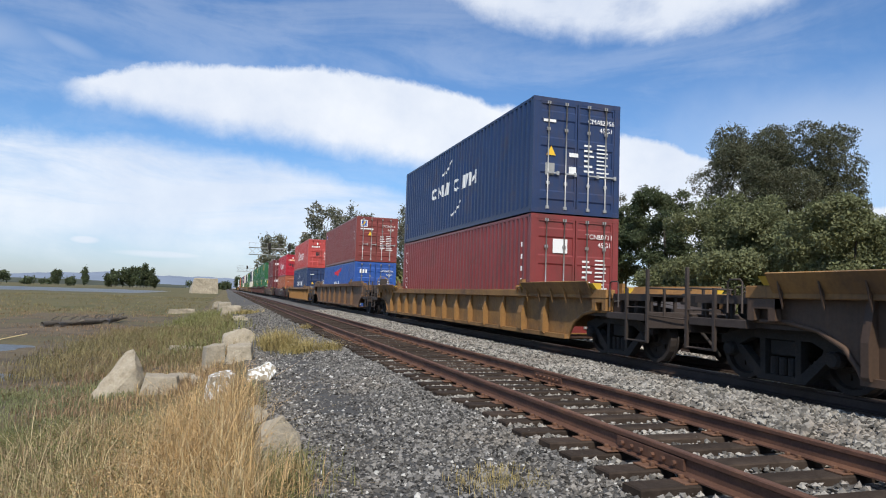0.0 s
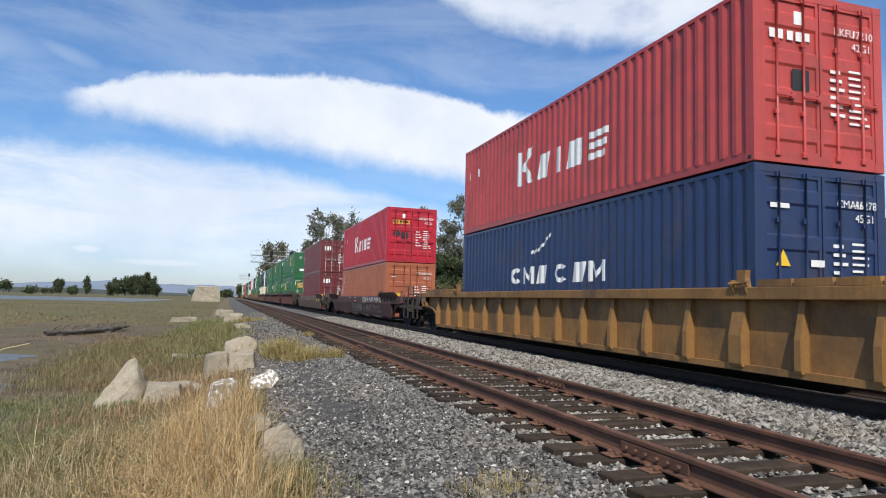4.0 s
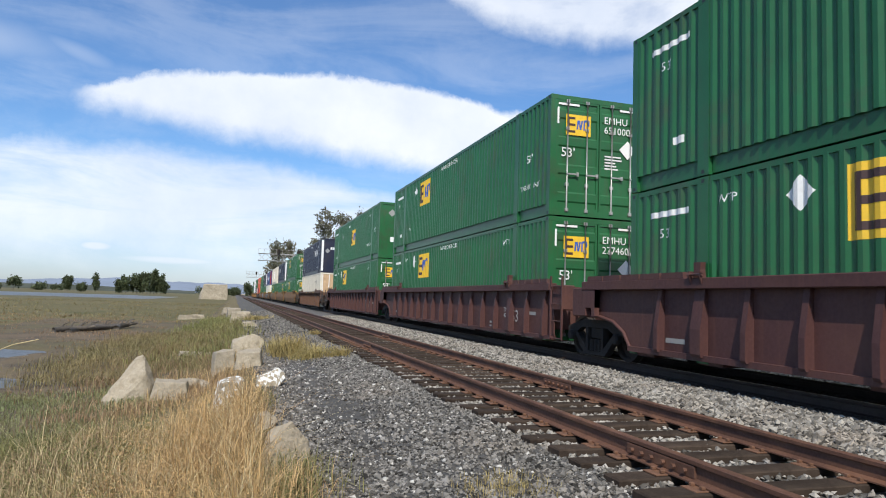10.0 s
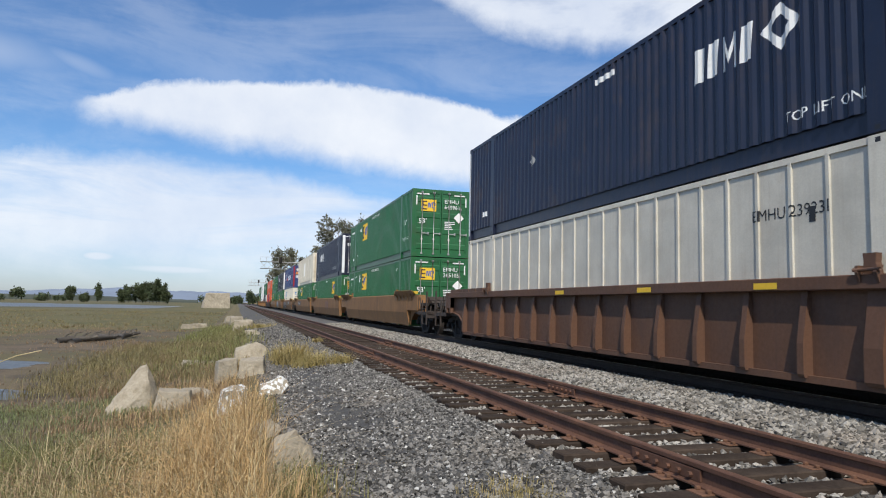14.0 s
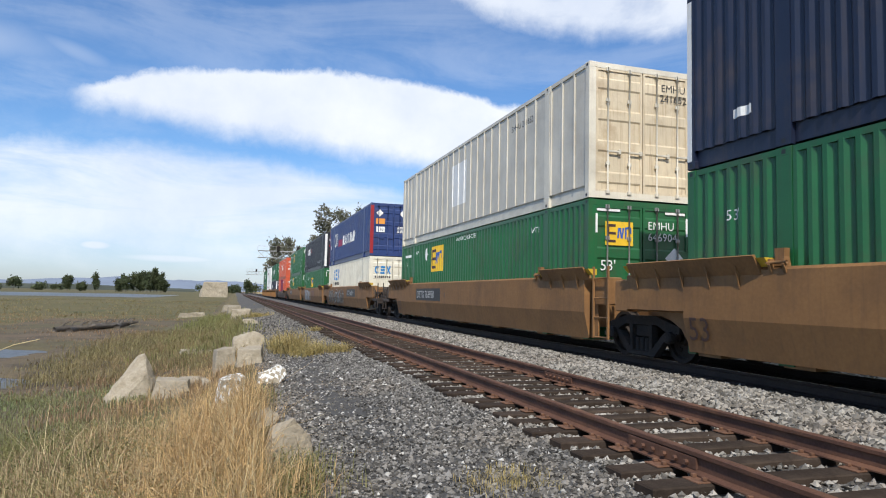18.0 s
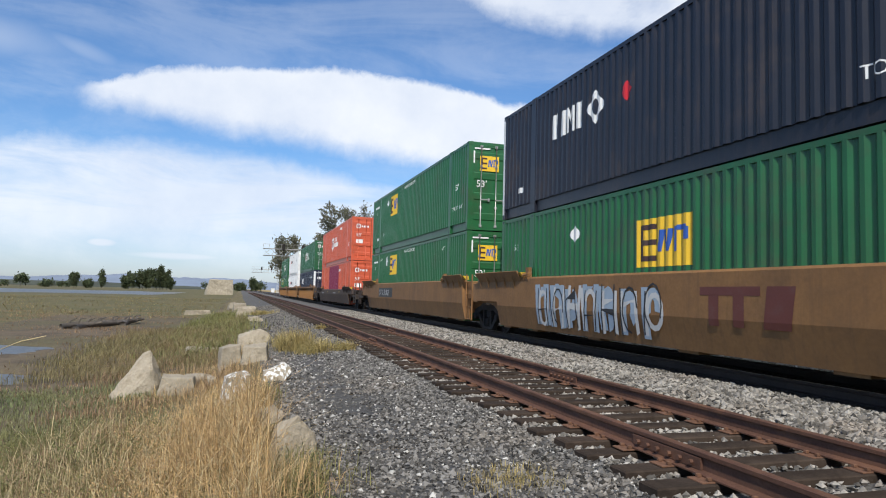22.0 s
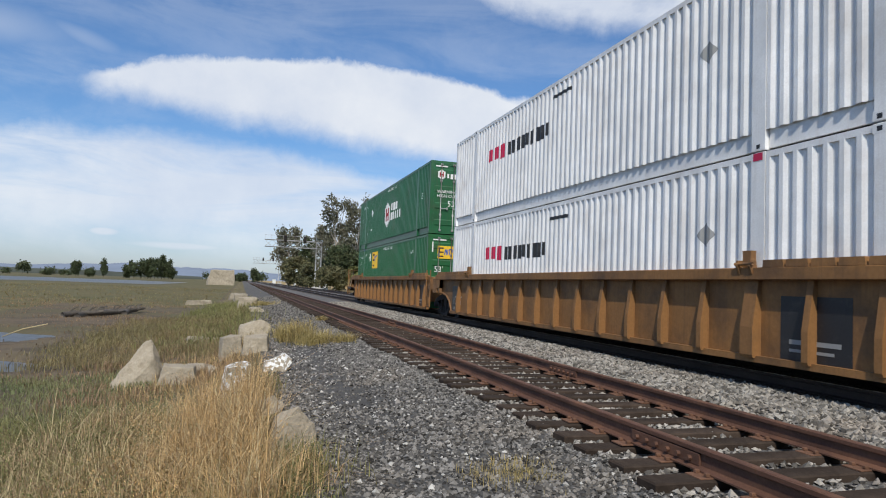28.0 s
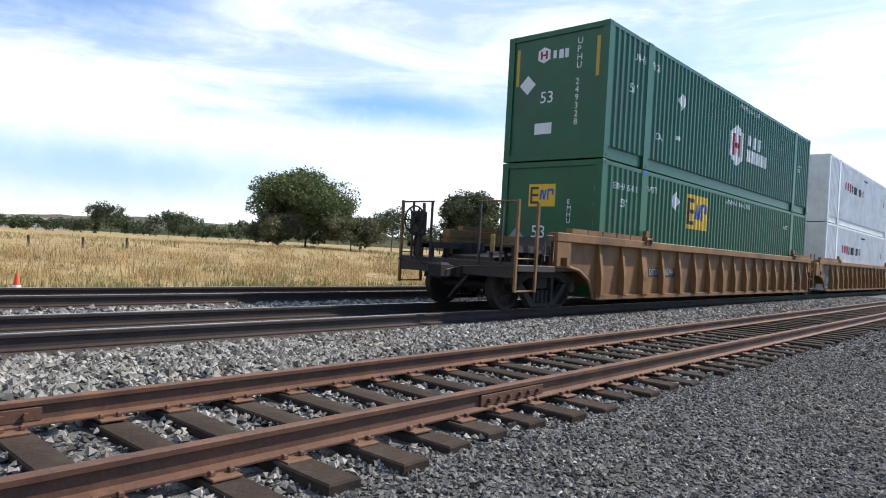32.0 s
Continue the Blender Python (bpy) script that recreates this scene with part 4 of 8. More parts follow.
def truck(parent, y):
    """A two-axle truck: side frames with window openings and springs, bolster, and two wheelsets."""
    if "truck" not in CAR_CACHE:
        s = Shape()
        for k in (-1, 1):
            x0, x1 = sorted((k * 0.93, k * 1.06))
            top = [(-1.12, 0.5), (-1.12, 0.62), (-0.95, 0.66), (-0.45, 0.78), (0.45, 0.78), (0.95, 0.66), (1.12, 0.62), (1.12, 0.5)]
            s.prism(top + [(0.78, 0.5), (0.5, 0.62), (-0.5, 0.62), (-0.78, 0.5)], "x", x0, x1)
            s.prism([(-0.86, 0.5), (-0.7, 0.5), (-0.28, 0.14), (0.28, 0.14), (0.7, 0.5), (0.86, 0.5), (0.4, 0.06), (-0.4, 0.06)], "x", x0, x1)
            for yy in (-0.34, 0.26):
                s.box(x0, x1, yy, yy + 0.09, 0.13, 0.64)
            for yy in (-0.89, 0.89):
                s.lathe([(0.11, 0.0), (0.11, 0.1), (0.08, 0.13)] if k > 0 else [(0.08, -0.13), (0.11, -0.1), (0.11, 0.0)], "x", (k * 1.03, yy, 0.43), 10)
            for yy in (-0.17, -0.02, 0.13):
                s.lathe([(0.055, z) for z in (0.15, 0.2, 0.2, 0.26, 0.26, 0.32, 0.32, 0.38)], "z", (k * 1.0, yy + 0.02, 0.0), 8)
        s.box(-1.0, 1.0, -0.2, 0.22, 0.4, 0.62, 0.02)
        for yy in (-0.42, 0.34):
            s.box(-0.75, 0.75, yy, yy + 0.08, 0.3, 0.42)
        CAR_CACHE["truck"] = s.mesh("truck", black_steel)
        s = Shape()
        for k in (-1, 1):
            prof = [(0.06, -0.07), (0.12, -0.07), (0.14, -0.02), (0.34, 0.0), (0.36, -0.06), (0.425, -0.065), (0.42, 0.06), (0.45, 0.065), (0.45, 0.09), (0.36, 0.09), (0.34, 0.03), (0.14, 0.04), (0.12, 0.08), (0.06, 0.08)]
            if k > 0:
                prof = [(r, -h) for r, h in prof][::-1]
            s.lathe(prof, "x", (k * 0.77, 0, 0), 24, True)
            for i in range(5):
                a = i * 1.2566
                s.box(k * 0.79 - 0.012, k * 0.79 + 0.012, 0.22 * math.cos(a) - 0.035, 0.22 * math.cos(a) + 0.035, 0.22 * math.sin(a) - 0.035, 0.22 * math.sin(a) + 0.035)
        s.tube([(-0.9, 0, 0), (0.9, 0, 0)], 0.075, 10)
        CAR_CACHE["wheelset"] = s.mesh("wheelset", wheel_steel)
    t = part("truck", CAR_CACHE["truck"], None, parent, "black steel truck with springs")
    t.location = (0, y, 0)
    for yy in (-0.89, 0.89):
        w = part("wheelset", CAR_CACHE["wheelset"], None, t)
        w.location = (0, yy, 0.425)
        WHEELS.append((w, yy))
    return t


def end_ladder(parent, m, sx, y0, y1, z0, z1):
    x = sx * (SIDE - 0.03)
    s = Shape()
    for y in (y0, y1):
        s.box(x - 0.018, x + 0.018, y - 0.022, y + 0.022, z0, z1, 0.004)
    for i in range(4):
        z = z0 + 0.03 + i * 0.38
        s.tube([(x, y0, z), (x, y1, z)], 0.014, 6)
    part("ladder", s, m, parent, "side ladder of steel bars")


def car_marks(car, smooth, y_rear, marks, Z0, BELLY):
    """Lettering, number panels and sprayed strokes on the side towards the way; u runs forward from y_rear."""
    def place(u, v, lift):
        x = SIDE - 0.15
        if smooth:
            x = SIDE - (0.07 * (BELLY - v) / (BELLY - Z0 + 0.02) if v < BELLY else 0.0)
        return (-(x + lift), y_rear - u, v)

    flip = lambda poly: [(b, a) for a, b in poly]
    for layer, polys, colour in marks:
        s = Shape()
        for poly in polys:
            for lo, hi in ((-1.0, BELLY), (BELLY, 3.0)):
                c = flip(clip_strip(flip(poly), lo, hi))
                if len(c) >= 3:
                    s.add([place(u, v, {"p": 0.004, "q": 0.008, "r": 0.012, "s": 0.158}[layer]) for u, v in c], [tuple(range(len(c)))])
        if s.f:
            mark_part(s, polys, colour, car)


def number_panel(u, v, w, h, text, dark="k"):
    """Dark panel with worn pale figures."""
    return [("p", [rect(u, u + w, v, v + h)], dark)] + [("q", q, k) for _, q, k in words(u + 0.12, v + h * 0.2, min(h * 0.62, (w - 0.25) / (0.78 * len(text)) * 0.92), text, "w2")]


def spray(u, v, w, h, seed, col, layer="p", n=9, thick=0.05):
    """Sprayed curling strokes."""
    r = random.Random(seed)
    polys = []
    for k in range(n):
        cx, cy = u + w * (k + 0.5) / n, v + h * r.uniform(0.35, 0.65)
        rx, ry = w / n * r.uniform(0.45, 0.85), h * r.uniform(0.3, 0.5)
        a0, a1 = r.uniform(0, 6.28), r.uniform(2.6, 5.6)
        m = 12
        q = lambda i, o: (cx + math.cos(a0 + a1 * i / m) * (rx + o), cy + math.sin(a0 + a1 * i / m) * (ry + o))
        for i in range(m):
            polys.append([q(i, thick), q(i + 1, thick), q(i + 1, 0), q(i, 0)])
    return [(layer, polys, col)]


def well_car(label, colour, smooth, front, rear, ribs=16, load_z=0.23, marks=(), chord="", top=1.5, low=0.23, fold=0.8, span=16.2, wings=None, tall=False, wheel=""):
    """A container well car about its middle, rails at z = 0. Ends: 'truck' with platform, 'arch' over a shared truck, or 'plain' square."""
    car = thing("well_car", label, "railcar", "well cars of the train")
    m, mc = CARP[colour], CARP[chord or colour]
    dirty = CARP["grime"]
    Z0, Z1, BELLY, CH = low, top, fold, 0.17      # bottom, top and fold of the sides, and the depth of the top chord
    wings = smooth if wings is None else wings
    lo = {"truck": -8.21, "arch": -8.0, "plain": -8.46}[front]
    hi = {"truck": 8.21, "arch": 8.0, "plain": 8.46}[rear]
    chord_lo = {"truck": -9.88, "arch": -9.6, "plain": -8.46}[front]
    chord_hi = {"truck": 9.88, "arch": 9.6, "plain": 8.46}[rear]
    for sx in (-1, 1):
        # side sheet with the arches over the trucks
        AT = 0.86
        arch = [(0.0, Z0), (0.08, 0.38), (0.26, 0.6), (0.62, 0.78), (1.1, AT)]
        poly = [(lo, Z0), (lo, Z1 - 0.1)] if front == "plain" else [(lo - a, b) for a, b in arch] + [(chord_lo, AT), (chord_lo, Z1 - 0.1)]
        poly += [(hi, Z1 - 0.1), (hi, Z0)] if rear == "plain" else [(chord_hi, Z1 - 0.1), (chord_hi, AT)] + [(hi + a, b) for a, b in arch[::-1]]
        if smooth:
            # folded sides: the lower part leans inwards
            part("side_sheet", Shape().prism(poly, "x", *sorted((sx * (SIDE - 0.2), sx * (SIDE - 0.17)))), m, car)
            a, b = max(lo, -8.2), min(hi, 8.2)
            s = Shape().prism([(sx * (SIDE - 0.12), Z0 - 0.02), (sx * SIDE, BELLY), (sx * SIDE, Z1 - 0.04), (sx * (SIDE - 0.05), Z1), (sx * (SIDE - 0.16), Z1)], "y", a, b)
            part("side_sill", s, m, car)
            for c, d in ((chord_lo, a), (b, chord_hi)):
                if d - c > 0.3:
                    s = Shape().prism([(sx * (SIDE - 0.16), AT + 0.02), (sx * (SIDE - 0.01), AT + 0.04), (sx * (SIDE - 0.01), Z1 - 0.04), (sx * (SIDE - 0.16), Z1 - 0.02)], "y", c, d)
                    part("arch_panel", s, m, car)
        else:
            part("side_sheet", Shape().prism(poly, "x", *sorted((sx * (SIDE - 0.18), sx * (SIDE - 0.15)))), m, car)
            x0, x1 = sorted((sx * (SIDE - 0.2), sx * SIDE))
            part("top_chord", Shape().box(x0, x1, chord_lo, chord_hi, Z1 - CH, Z1, 0.012), mc, car)
            x0, x1 = sorted((sx * (SIDE - 0.2), sx * (SIDE - 0.06)))
            part("bottom_sill", Shape().box(x0, x1, lo, hi, Z0 - 0.02, Z0 + 0.07), m, car)
            # rolled lip over each arch
            for kind, e, sg in ((front, lo, -1), (rear, hi, 1)):
                if kind != "plain":
                    path = [(sx * (SIDE - 0.14), e + sg * a, b) for a, b in arch] + [(sx * (SIDE - 0.14), chord_lo if sg < 0 else chord_hi, AT)]
                    part("arch_lip", Shape().tube(path, 0.035, 6), m, car)
            # upright ribs, deeper at the foot
            rib = ("rib", sx, colour, Z0, Z1)
            if rib not in CAR_CACHE:
                p = [(sx * (SIDE - 0.15), Z0 + 0.04), (sx * (SIDE - 0.02), Z0 + 0.04), (sx * (SIDE + 0.0), Z0 + 0.08), (sx * (SIDE + 0.0), Z0 + 0.46), (sx * (SIDE - 0.1), Z1 - CH), (sx * (SIDE - 0.15), Z1 - CH)]
                CAR_CACHE[rib] = Shape().prism(p, "y", -0.05, 0.05).mesh("rib", m)
                CAR_CACHE[("wide",) + rib] = Shape().prism(p, "y", -0.12, 0.12).mesh("rib", m)
            for i in range(ribs + 1):
                y = -span / 2 + i * span / ribs
                wide = abs(abs(y) - 6.05) < span / ribs / 2
                if lo + 0.05 < y < hi - 0.05:
                    part("rib", CAR_CACHE[(("wide",) + rib) if wide else rib], None, car).location = (0, y, 0)
            # end bracket where the chord stops, with a hand hole
            for kind, e, sg in ((front, chord_lo, -1), (rear, chord_hi, 1)):
                if kind != "plain":
                    x0, x1 = sorted((sx * (SIDE - 0.12), sx * (SIDE - 0.01)))
                    a = sorted((e - sg * 0.02, e - sg * 0.5))
                    b = Shape().box(x0, x1, a[0], a[0] + 0.12, AT, Z1 - CH, 0.01).box(x0, x1, a[1] - 0.12, a[1], AT, Z1 - CH, 0.01).box(x0, x1, a[0], a[1], 1.02, Z1 - CH, 0.01)
                    part("end_bracket", b, m, car)
        # raised guide rails at both ends of the well and the corner clamps
        for sy in (-1, 1):
            end = abs(chord_lo if sy < 0 else chord_hi)
            a, b = sorted((sy * 6.35, sy * min(9.4, end - 0.1)))
            x0, x1 = sorted((sx * (SIDE - 0.14), sx * (SIDE + 0.0)))
            n = 0 if smooth else 5
            w = (b - a) / 5
            if wings:
                # flared guide plate leaning outwards, with pale tips
                lean = [(sx * (SIDE + 0.004), Z1 - 0.1), (sx * (SIDE + 0.14), Z1 + 0.15), (sx * (SIDE + 0.11), Z1 + 0.165), (sx * (SIDE - 0.03), Z1 - 0.02)]
                part("guide_wing", Shape().prism(lean, "y", a, b), mc, car, "flared guide plate over the side")
                for q in (a - 0.16, b + 0.003):
                    part("guide_tip", Shape().prism([(sx * SIDE, Z1 + 0.004), (sx * (SIDE + 0.1), Z1 + 0.12), (sx * (SIDE - 0.1), Z1 + 0.12), (sx * (SIDE - 0.1), Z1 + 0.004)], "y", q, q + 0.157), sign("yd"), car, "worn yellow guide tip")
                for q in np.arange(a + 0.4, b, 0.62):
                    part("wing_bracket", Shape().prism([(sx * (SIDE + 0.003), Z1 - 0.3), (sx * (SIDE + 0.003), Z1 - 0.1), (sx * (SIDE + 0.09), Z1 + 0.05), (sx * (SIDE + 0.04), Z1 - 0.16)], "y", q, q + 0.025), m, car)
                n = 0
            for i in range(n):
                q = a + i * w
                part("guide_rail", Shape().prism([(q + 0.015, Z1), (q + w - 0.015, Z1), (q + w - 0.03, Z1 + 0.1), (q + 0.03, Z1 + 0.1)], "x", x0 + 0.004, x1 - 0.004), m, car)
            # clamp: a pressed shoe on two cheeks, with a hinge pin
            s = Shape().prism([(sy * 6.05 - 0.1, Z1 + 0.004), (sy * 6.05 + 0.1, Z1 + 0.004), (sy * 6.05 + 0.075, Z1 + 0.13), (sy * 6.05 + 0.085, Z1 + 0.24), (sy * 6.05 - 0.085, Z1 + 0.24), (sy * 6.05 - 0.075, Z1 + 0.13)], "x", x0 + 0.02, x1 - 0.03)
            for q in (-0.14, 0.1):
                s.prism([(sx * (SIDE + 0.004), Z1 - 0.1), (sx * (SIDE + 0.05), Z1 + 0.02), (sx * (SIDE + 0.04), Z1 + 0.1), (sx * (SIDE - 0.06), Z1 + 0.1)], "y", sy * 6.05 + q, sy * 6.05 + q + 0.04)
            s.tube([(sx * (SIDE + 0.03), sy * 6.05 - 0.17, Z1 + 0.05), (sx * (SIDE + 0.03), sy * 6.05 + 0.17, Z1 + 0.05)], 0.022, 8)
            part("corner_clamp", s, m, car, "container clamp on the side chord")
    # crossmembers of the well and bulkheads
    for y in (-7.6, -5.9, -3.0, 0.0, 3.0, 5.9, 7.6):
        part("well_crossmember", Shape().box(-SIDE + 0.17, SIDE - 0.17, y - 0.25, y + 0.25, Z0 - 0.02, load_z - 0.01), m, car)
    for sy, kind in ((-1, front), (1, rear)):
        a, b = sorted((sy * 8.12, sy * 8.2))
        part("bulkhead", Shape().box(-SIDE + 0.18, SIDE - 0.18, a, b, 0.5, Z1 - 0.06), m, car)
        s = Shape()
        if kind == "truck":
            # deck, centre sill, coupler and end platform
            a, b = sorted((sy * 8.21, sy * 11.07))
            part("deck", Shape().box(-SIDE + 0.19, SIDE - 0.19, a, b, 0.76, 0.83), dirty, car)
            part("end_slope", Shape().prism([(sy * 8.22, 0.835), (sy * 8.22, Z1 - 0.06), (sy * 9.3, 1.08), (sy * 10.6, 0.96), (sy * 10.6, 0.835)], "x", -0.55, 0.55), dirty, car)
            a, b = sorted((sy * 8.21, sy * 11.2))
            part("centre_sill", Shape().box(-0.22, 0.22, a, b, 0.56, 0.755), dirty, car)
            a, b = sorted((sy * 11.15, sy * 11.64))
            cp = Shape().box(-0.1, 0.1, a, b, 0.58, 0.78, 0.02)
            cp.box(-0.16, 0.16, *sorted((sy * 11.4, sy * 11.66)), 0.54, 0.82, 0.04)
            part("coupler", cp, black_steel, car, "steel knuckle coupler")
            part("air_hose", Shape().tube([(-0.35, sy * 11.15, 0.6), (-0.36, sy * 11.4, 0.42), (-0.3, sy * 11.5, 0.28), (-0.2, sy * 11.45, 0.2)], 0.028, 6), black_steel, car, "hanging black air hose")
            for sx in (-1, 1):
                x0, x1 = sorted((sx * (SIDE - 0.19), sx * (SIDE - 0.02)))
                y0, y1 = sorted((sy * 9.9, sy * 11.07))
                part("side_step_beam", Shape().box(x0, x1, y0, y1, 0.74, 0.86, 0.01), dirty, car)
                x = sx * (SIDE - 0.03)
                s = Shape()
                for y, zt in ((10.53, 2.0 if tall and sy > 0 else 1.3), (11.14, 2.0 if tall and sy > 0 else 1.62)):
                    s.box(x - 0.022, x + 0.022, sy * y - 0.026, sy * y + 0.026, 0.38, zt, 0.006)
                s.tube([(x, sy * 10.53, 0.4), (x, sy * 11.14, 0.4)], 0.016, 6)
                s.tube([(x, sy * 10.53, 0.97), (x, sy * 11.14, 0.97)], 0.014, 6)
                part("ladder", s, m if tall and sy > 0 else dirty, car, "corner step ladder")
                zt = 1.97 if tall and sy > 0 else 1.3
                part("handrail", Shape().tube([(x, sy * 11.14, zt), (sx * 0.55, sy * 11.16, zt)], 0.018, 6), m if tall and sy > 0 else dirty, car, "end handrail")
                # raised walkway along the end, on angle brackets, with a bent grab iron
                x0, x1 = sorted((sx * 0.6, sx * (SIDE - 0.12)))
                part("walkway", Shape().box(x0, x1, *sorted((sy * 9.95, sy * 11.05)), 1.16, 1.2).box(x0 - 0.01, x0 + 0.03, *sorted((sy * 9.95, sy * 11.05)), 1.08, 1.16).box(x1 - 0.03, x1 + 0.01, *sorted((sy * 9.95, sy * 11.05)), 1.08, 1.16), dirty, car, "grimy steel walkway")
                for q in (10.05, 10.5, 10.95):
                    for e in (x0 + 0.1, x1 - 0.15):
                        part("walkway_bracket", Shape().box(e, e + 0.05, sy * q - 0.02, sy * q + 0.02, 0.83, 1.16), dirty, car)
                gi = [(x, sy * 9.98, 0.95), (x, sy * 9.98, 1.38), (x, sy * 10.02, 1.42), (x, sy * 10.22, 1.42), (x, sy * 10.26, 1.38), (x, sy * 10.26, 0.95)]
                part("grab_iron", Shape().tube(gi, 0.014, 6), dirty, car, "bent grab iron")
                part("uncoupling_lever", Shape().tube([(x, sy * 11.2, 0.84), (sx * 0.9, sy * 11.24, 0.8), (sx * 0.3, sy * 11.26, 0.78), (sx * 0.16, sy * 11.5, 0.7)], 0.013, 6), dirty, car)
                if smooth:
                    part("end_box", Shape().prism([(sy * 9.4, 0.9), (sy * 9.98, 0.95), (sy * 9.98, Z1 - 0.04), (sy * 9.4, Z1 - 0.02)], "x", *sorted((sx * (SIDE - 0.3), sx * (SIDE - 0.03)))), m, car)
            for x in (-1.1, -0.6, 0.6, 1.1):
                part("rail_post", Shape().box(x - 0.018, x + 0.018, sy * 11.16 - 0.018, sy * 11.16 + 0.018, 0.83, 1.97 if tall and sy > 0 else 1.3, 0.004), dirty, car)
            part("end_sill", Shape().box(-SIDE + 0.05, SIDE - 0.05, *sorted((sy * 11.08, sy * 11.15)), 0.62, 0.9, 0.01), dirty, car)
            if (sy > 0 and wheel in ("rear", "rear_yellow")) or (sy < 0 and wheel in ("front", "front_yellow")):
                wm = MATS["brake_yellow"] if "yellow" in wheel else black_steel
                wx = -0.85 if "yellow" in wheel else 0.85
                s = Shape().lathe([(0.25, -0.015), (0.28, 0.0), (0.25, 0.015)], "y", (wx, sy * 11.38, 1.6), 20, True)
                s.lathe([(0.05, -0.03), (0.06, 0.0), (0.05, 0.03)], "y", (wx, sy * 11.38, 1.6), 10)
                for i in range(6):
                    a = i * 1.0472
                    s.tube([(wx, sy * 11.38, 1.6), (wx + 0.27 * math.cos(a), sy * 11.38, 1.6 + 0.27 * math.sin(a))], 0.016, 6)
                part("brake_wheel", s, wm, car, "round hand brake wheel")
                part("brake_housing", Shape().box(wx - 0.15, wx + 0.15, *sorted((sy * 11.19, sy * 11.34)), 1.3, 1.78, 0.03).box(wx - 0.05, wx + 0.05, *sorted((sy * 11.19, sy * 11.27)), 0.9, 1.32), dirty, car)
                part("brake_chain", Shape().tube([(wx + 0.03, sy * 11.3, 1.3), (wx + 0.05, sy * 11.3, 0.95), (wx * 0.7, sy * 11.25, 0.7)], 0.018, 6), black_steel, car)
            if sy > 0 and tall:
                part("marker_plate", Shape().box(-0.98, -0.9, sy * 11.2 - 0.015, sy * 11.2 + 0.015, 1.06, 1.38, 0.01), MATS["brake_yellow"], car, "yellow end marker")
            truck(car, sy * 9.68)
            for k in range(5):
                s = Shape().tube([(-1.0 + k * 0.4, sy * 8.7, 1.0 + 0.08 * (k % 3)), (-0.8 + k * 0.35, sy * 9.6, 1.06 - 0.05 * (k % 2)), (-0.9 + k * 0.42, sy * 10.6, 0.92)], 0.025, 6)
                part("brake_pipe", s, black_steel, car)
            part("air_tank", Shape().lathe([(0.13, -0.3), (0.15, -0.25), (0.15, 0.25), (0.13, 0.3)], "y", (-0.95, sy * 10.15, 1.0), 12), black_steel, car)
            part("brake_valve", Shape().box(0.35, 0.85, *sorted((sy * 9.7, sy * 10.2)), 0.95, 1.25, 0.03), black_steel, car)
        else:
            a, b = sorted((sy * 8.21, sy * 9.75))
            part("centre_sill", Shape().box(-0.35, 0.35, a, b, 0.62, 0.96, 0.03), m, car)
            if kind == "arch":
                a, b = sorted((sy * 8.21, sy * 9.55))
                part("deck", Shape().box(-SIDE + 0.2, SIDE - 0.2, a, b, 1.0, 1.14, 0.02), m, car)
                for sx in (-1, 1):
                    x0, x1 = sorted((sx * (SIDE - 0.3), sx * (SIDE - 0.02)))
                    a, b = sorted((sy * 9.6, sy * 10.0))
                    part("end_block", Shape().box(x0, x1, a, b, 0.85, Z1 - 0.12, 0.02), m, car)
                truck(car, sy * 9.74)
            else:
                for sx in (-1, 1):
                    end_ladder(car, m, sx, sy * 8.52, sy * 9.06, 0.3, 1.7)
                    x0, x1 = sorted((sx * (SIDE - 0.4), sx * (SIDE - 0.1)))
                    a, b = sorted((sy * 8.47, sy * 8.95))
                    part("end_block", Shape().box(x0, x1, a, b, 0.95, Z1 - 0.05, 0.02), m, car)
                hose = mat("dusty_hose", (0.3, 0.2, 0.15), 0.8)
                for k in range(3):
                    part("air_hose", Shape().tube([(-0.9 + k * 0.2, sy * 8.5, 1.25), (-1.05 + k * 0.2, sy * 8.9, 1.0), (-0.95 + k * 0.25, sy * 9.35, 1.15)], 0.03, 6), hose, car, "dusty air hose over the joint")
    car_marks(car, smooth, 8.1, marks, Z0, BELLY)
    return car

# ---- the train ----
SPEED = 13.473
L40, L53, HC, LOW, W40, W53 = 12.19, 16.15, 2.896, 2.591, 2.438, 2.59
GREEN, DOORS = "green", "door"


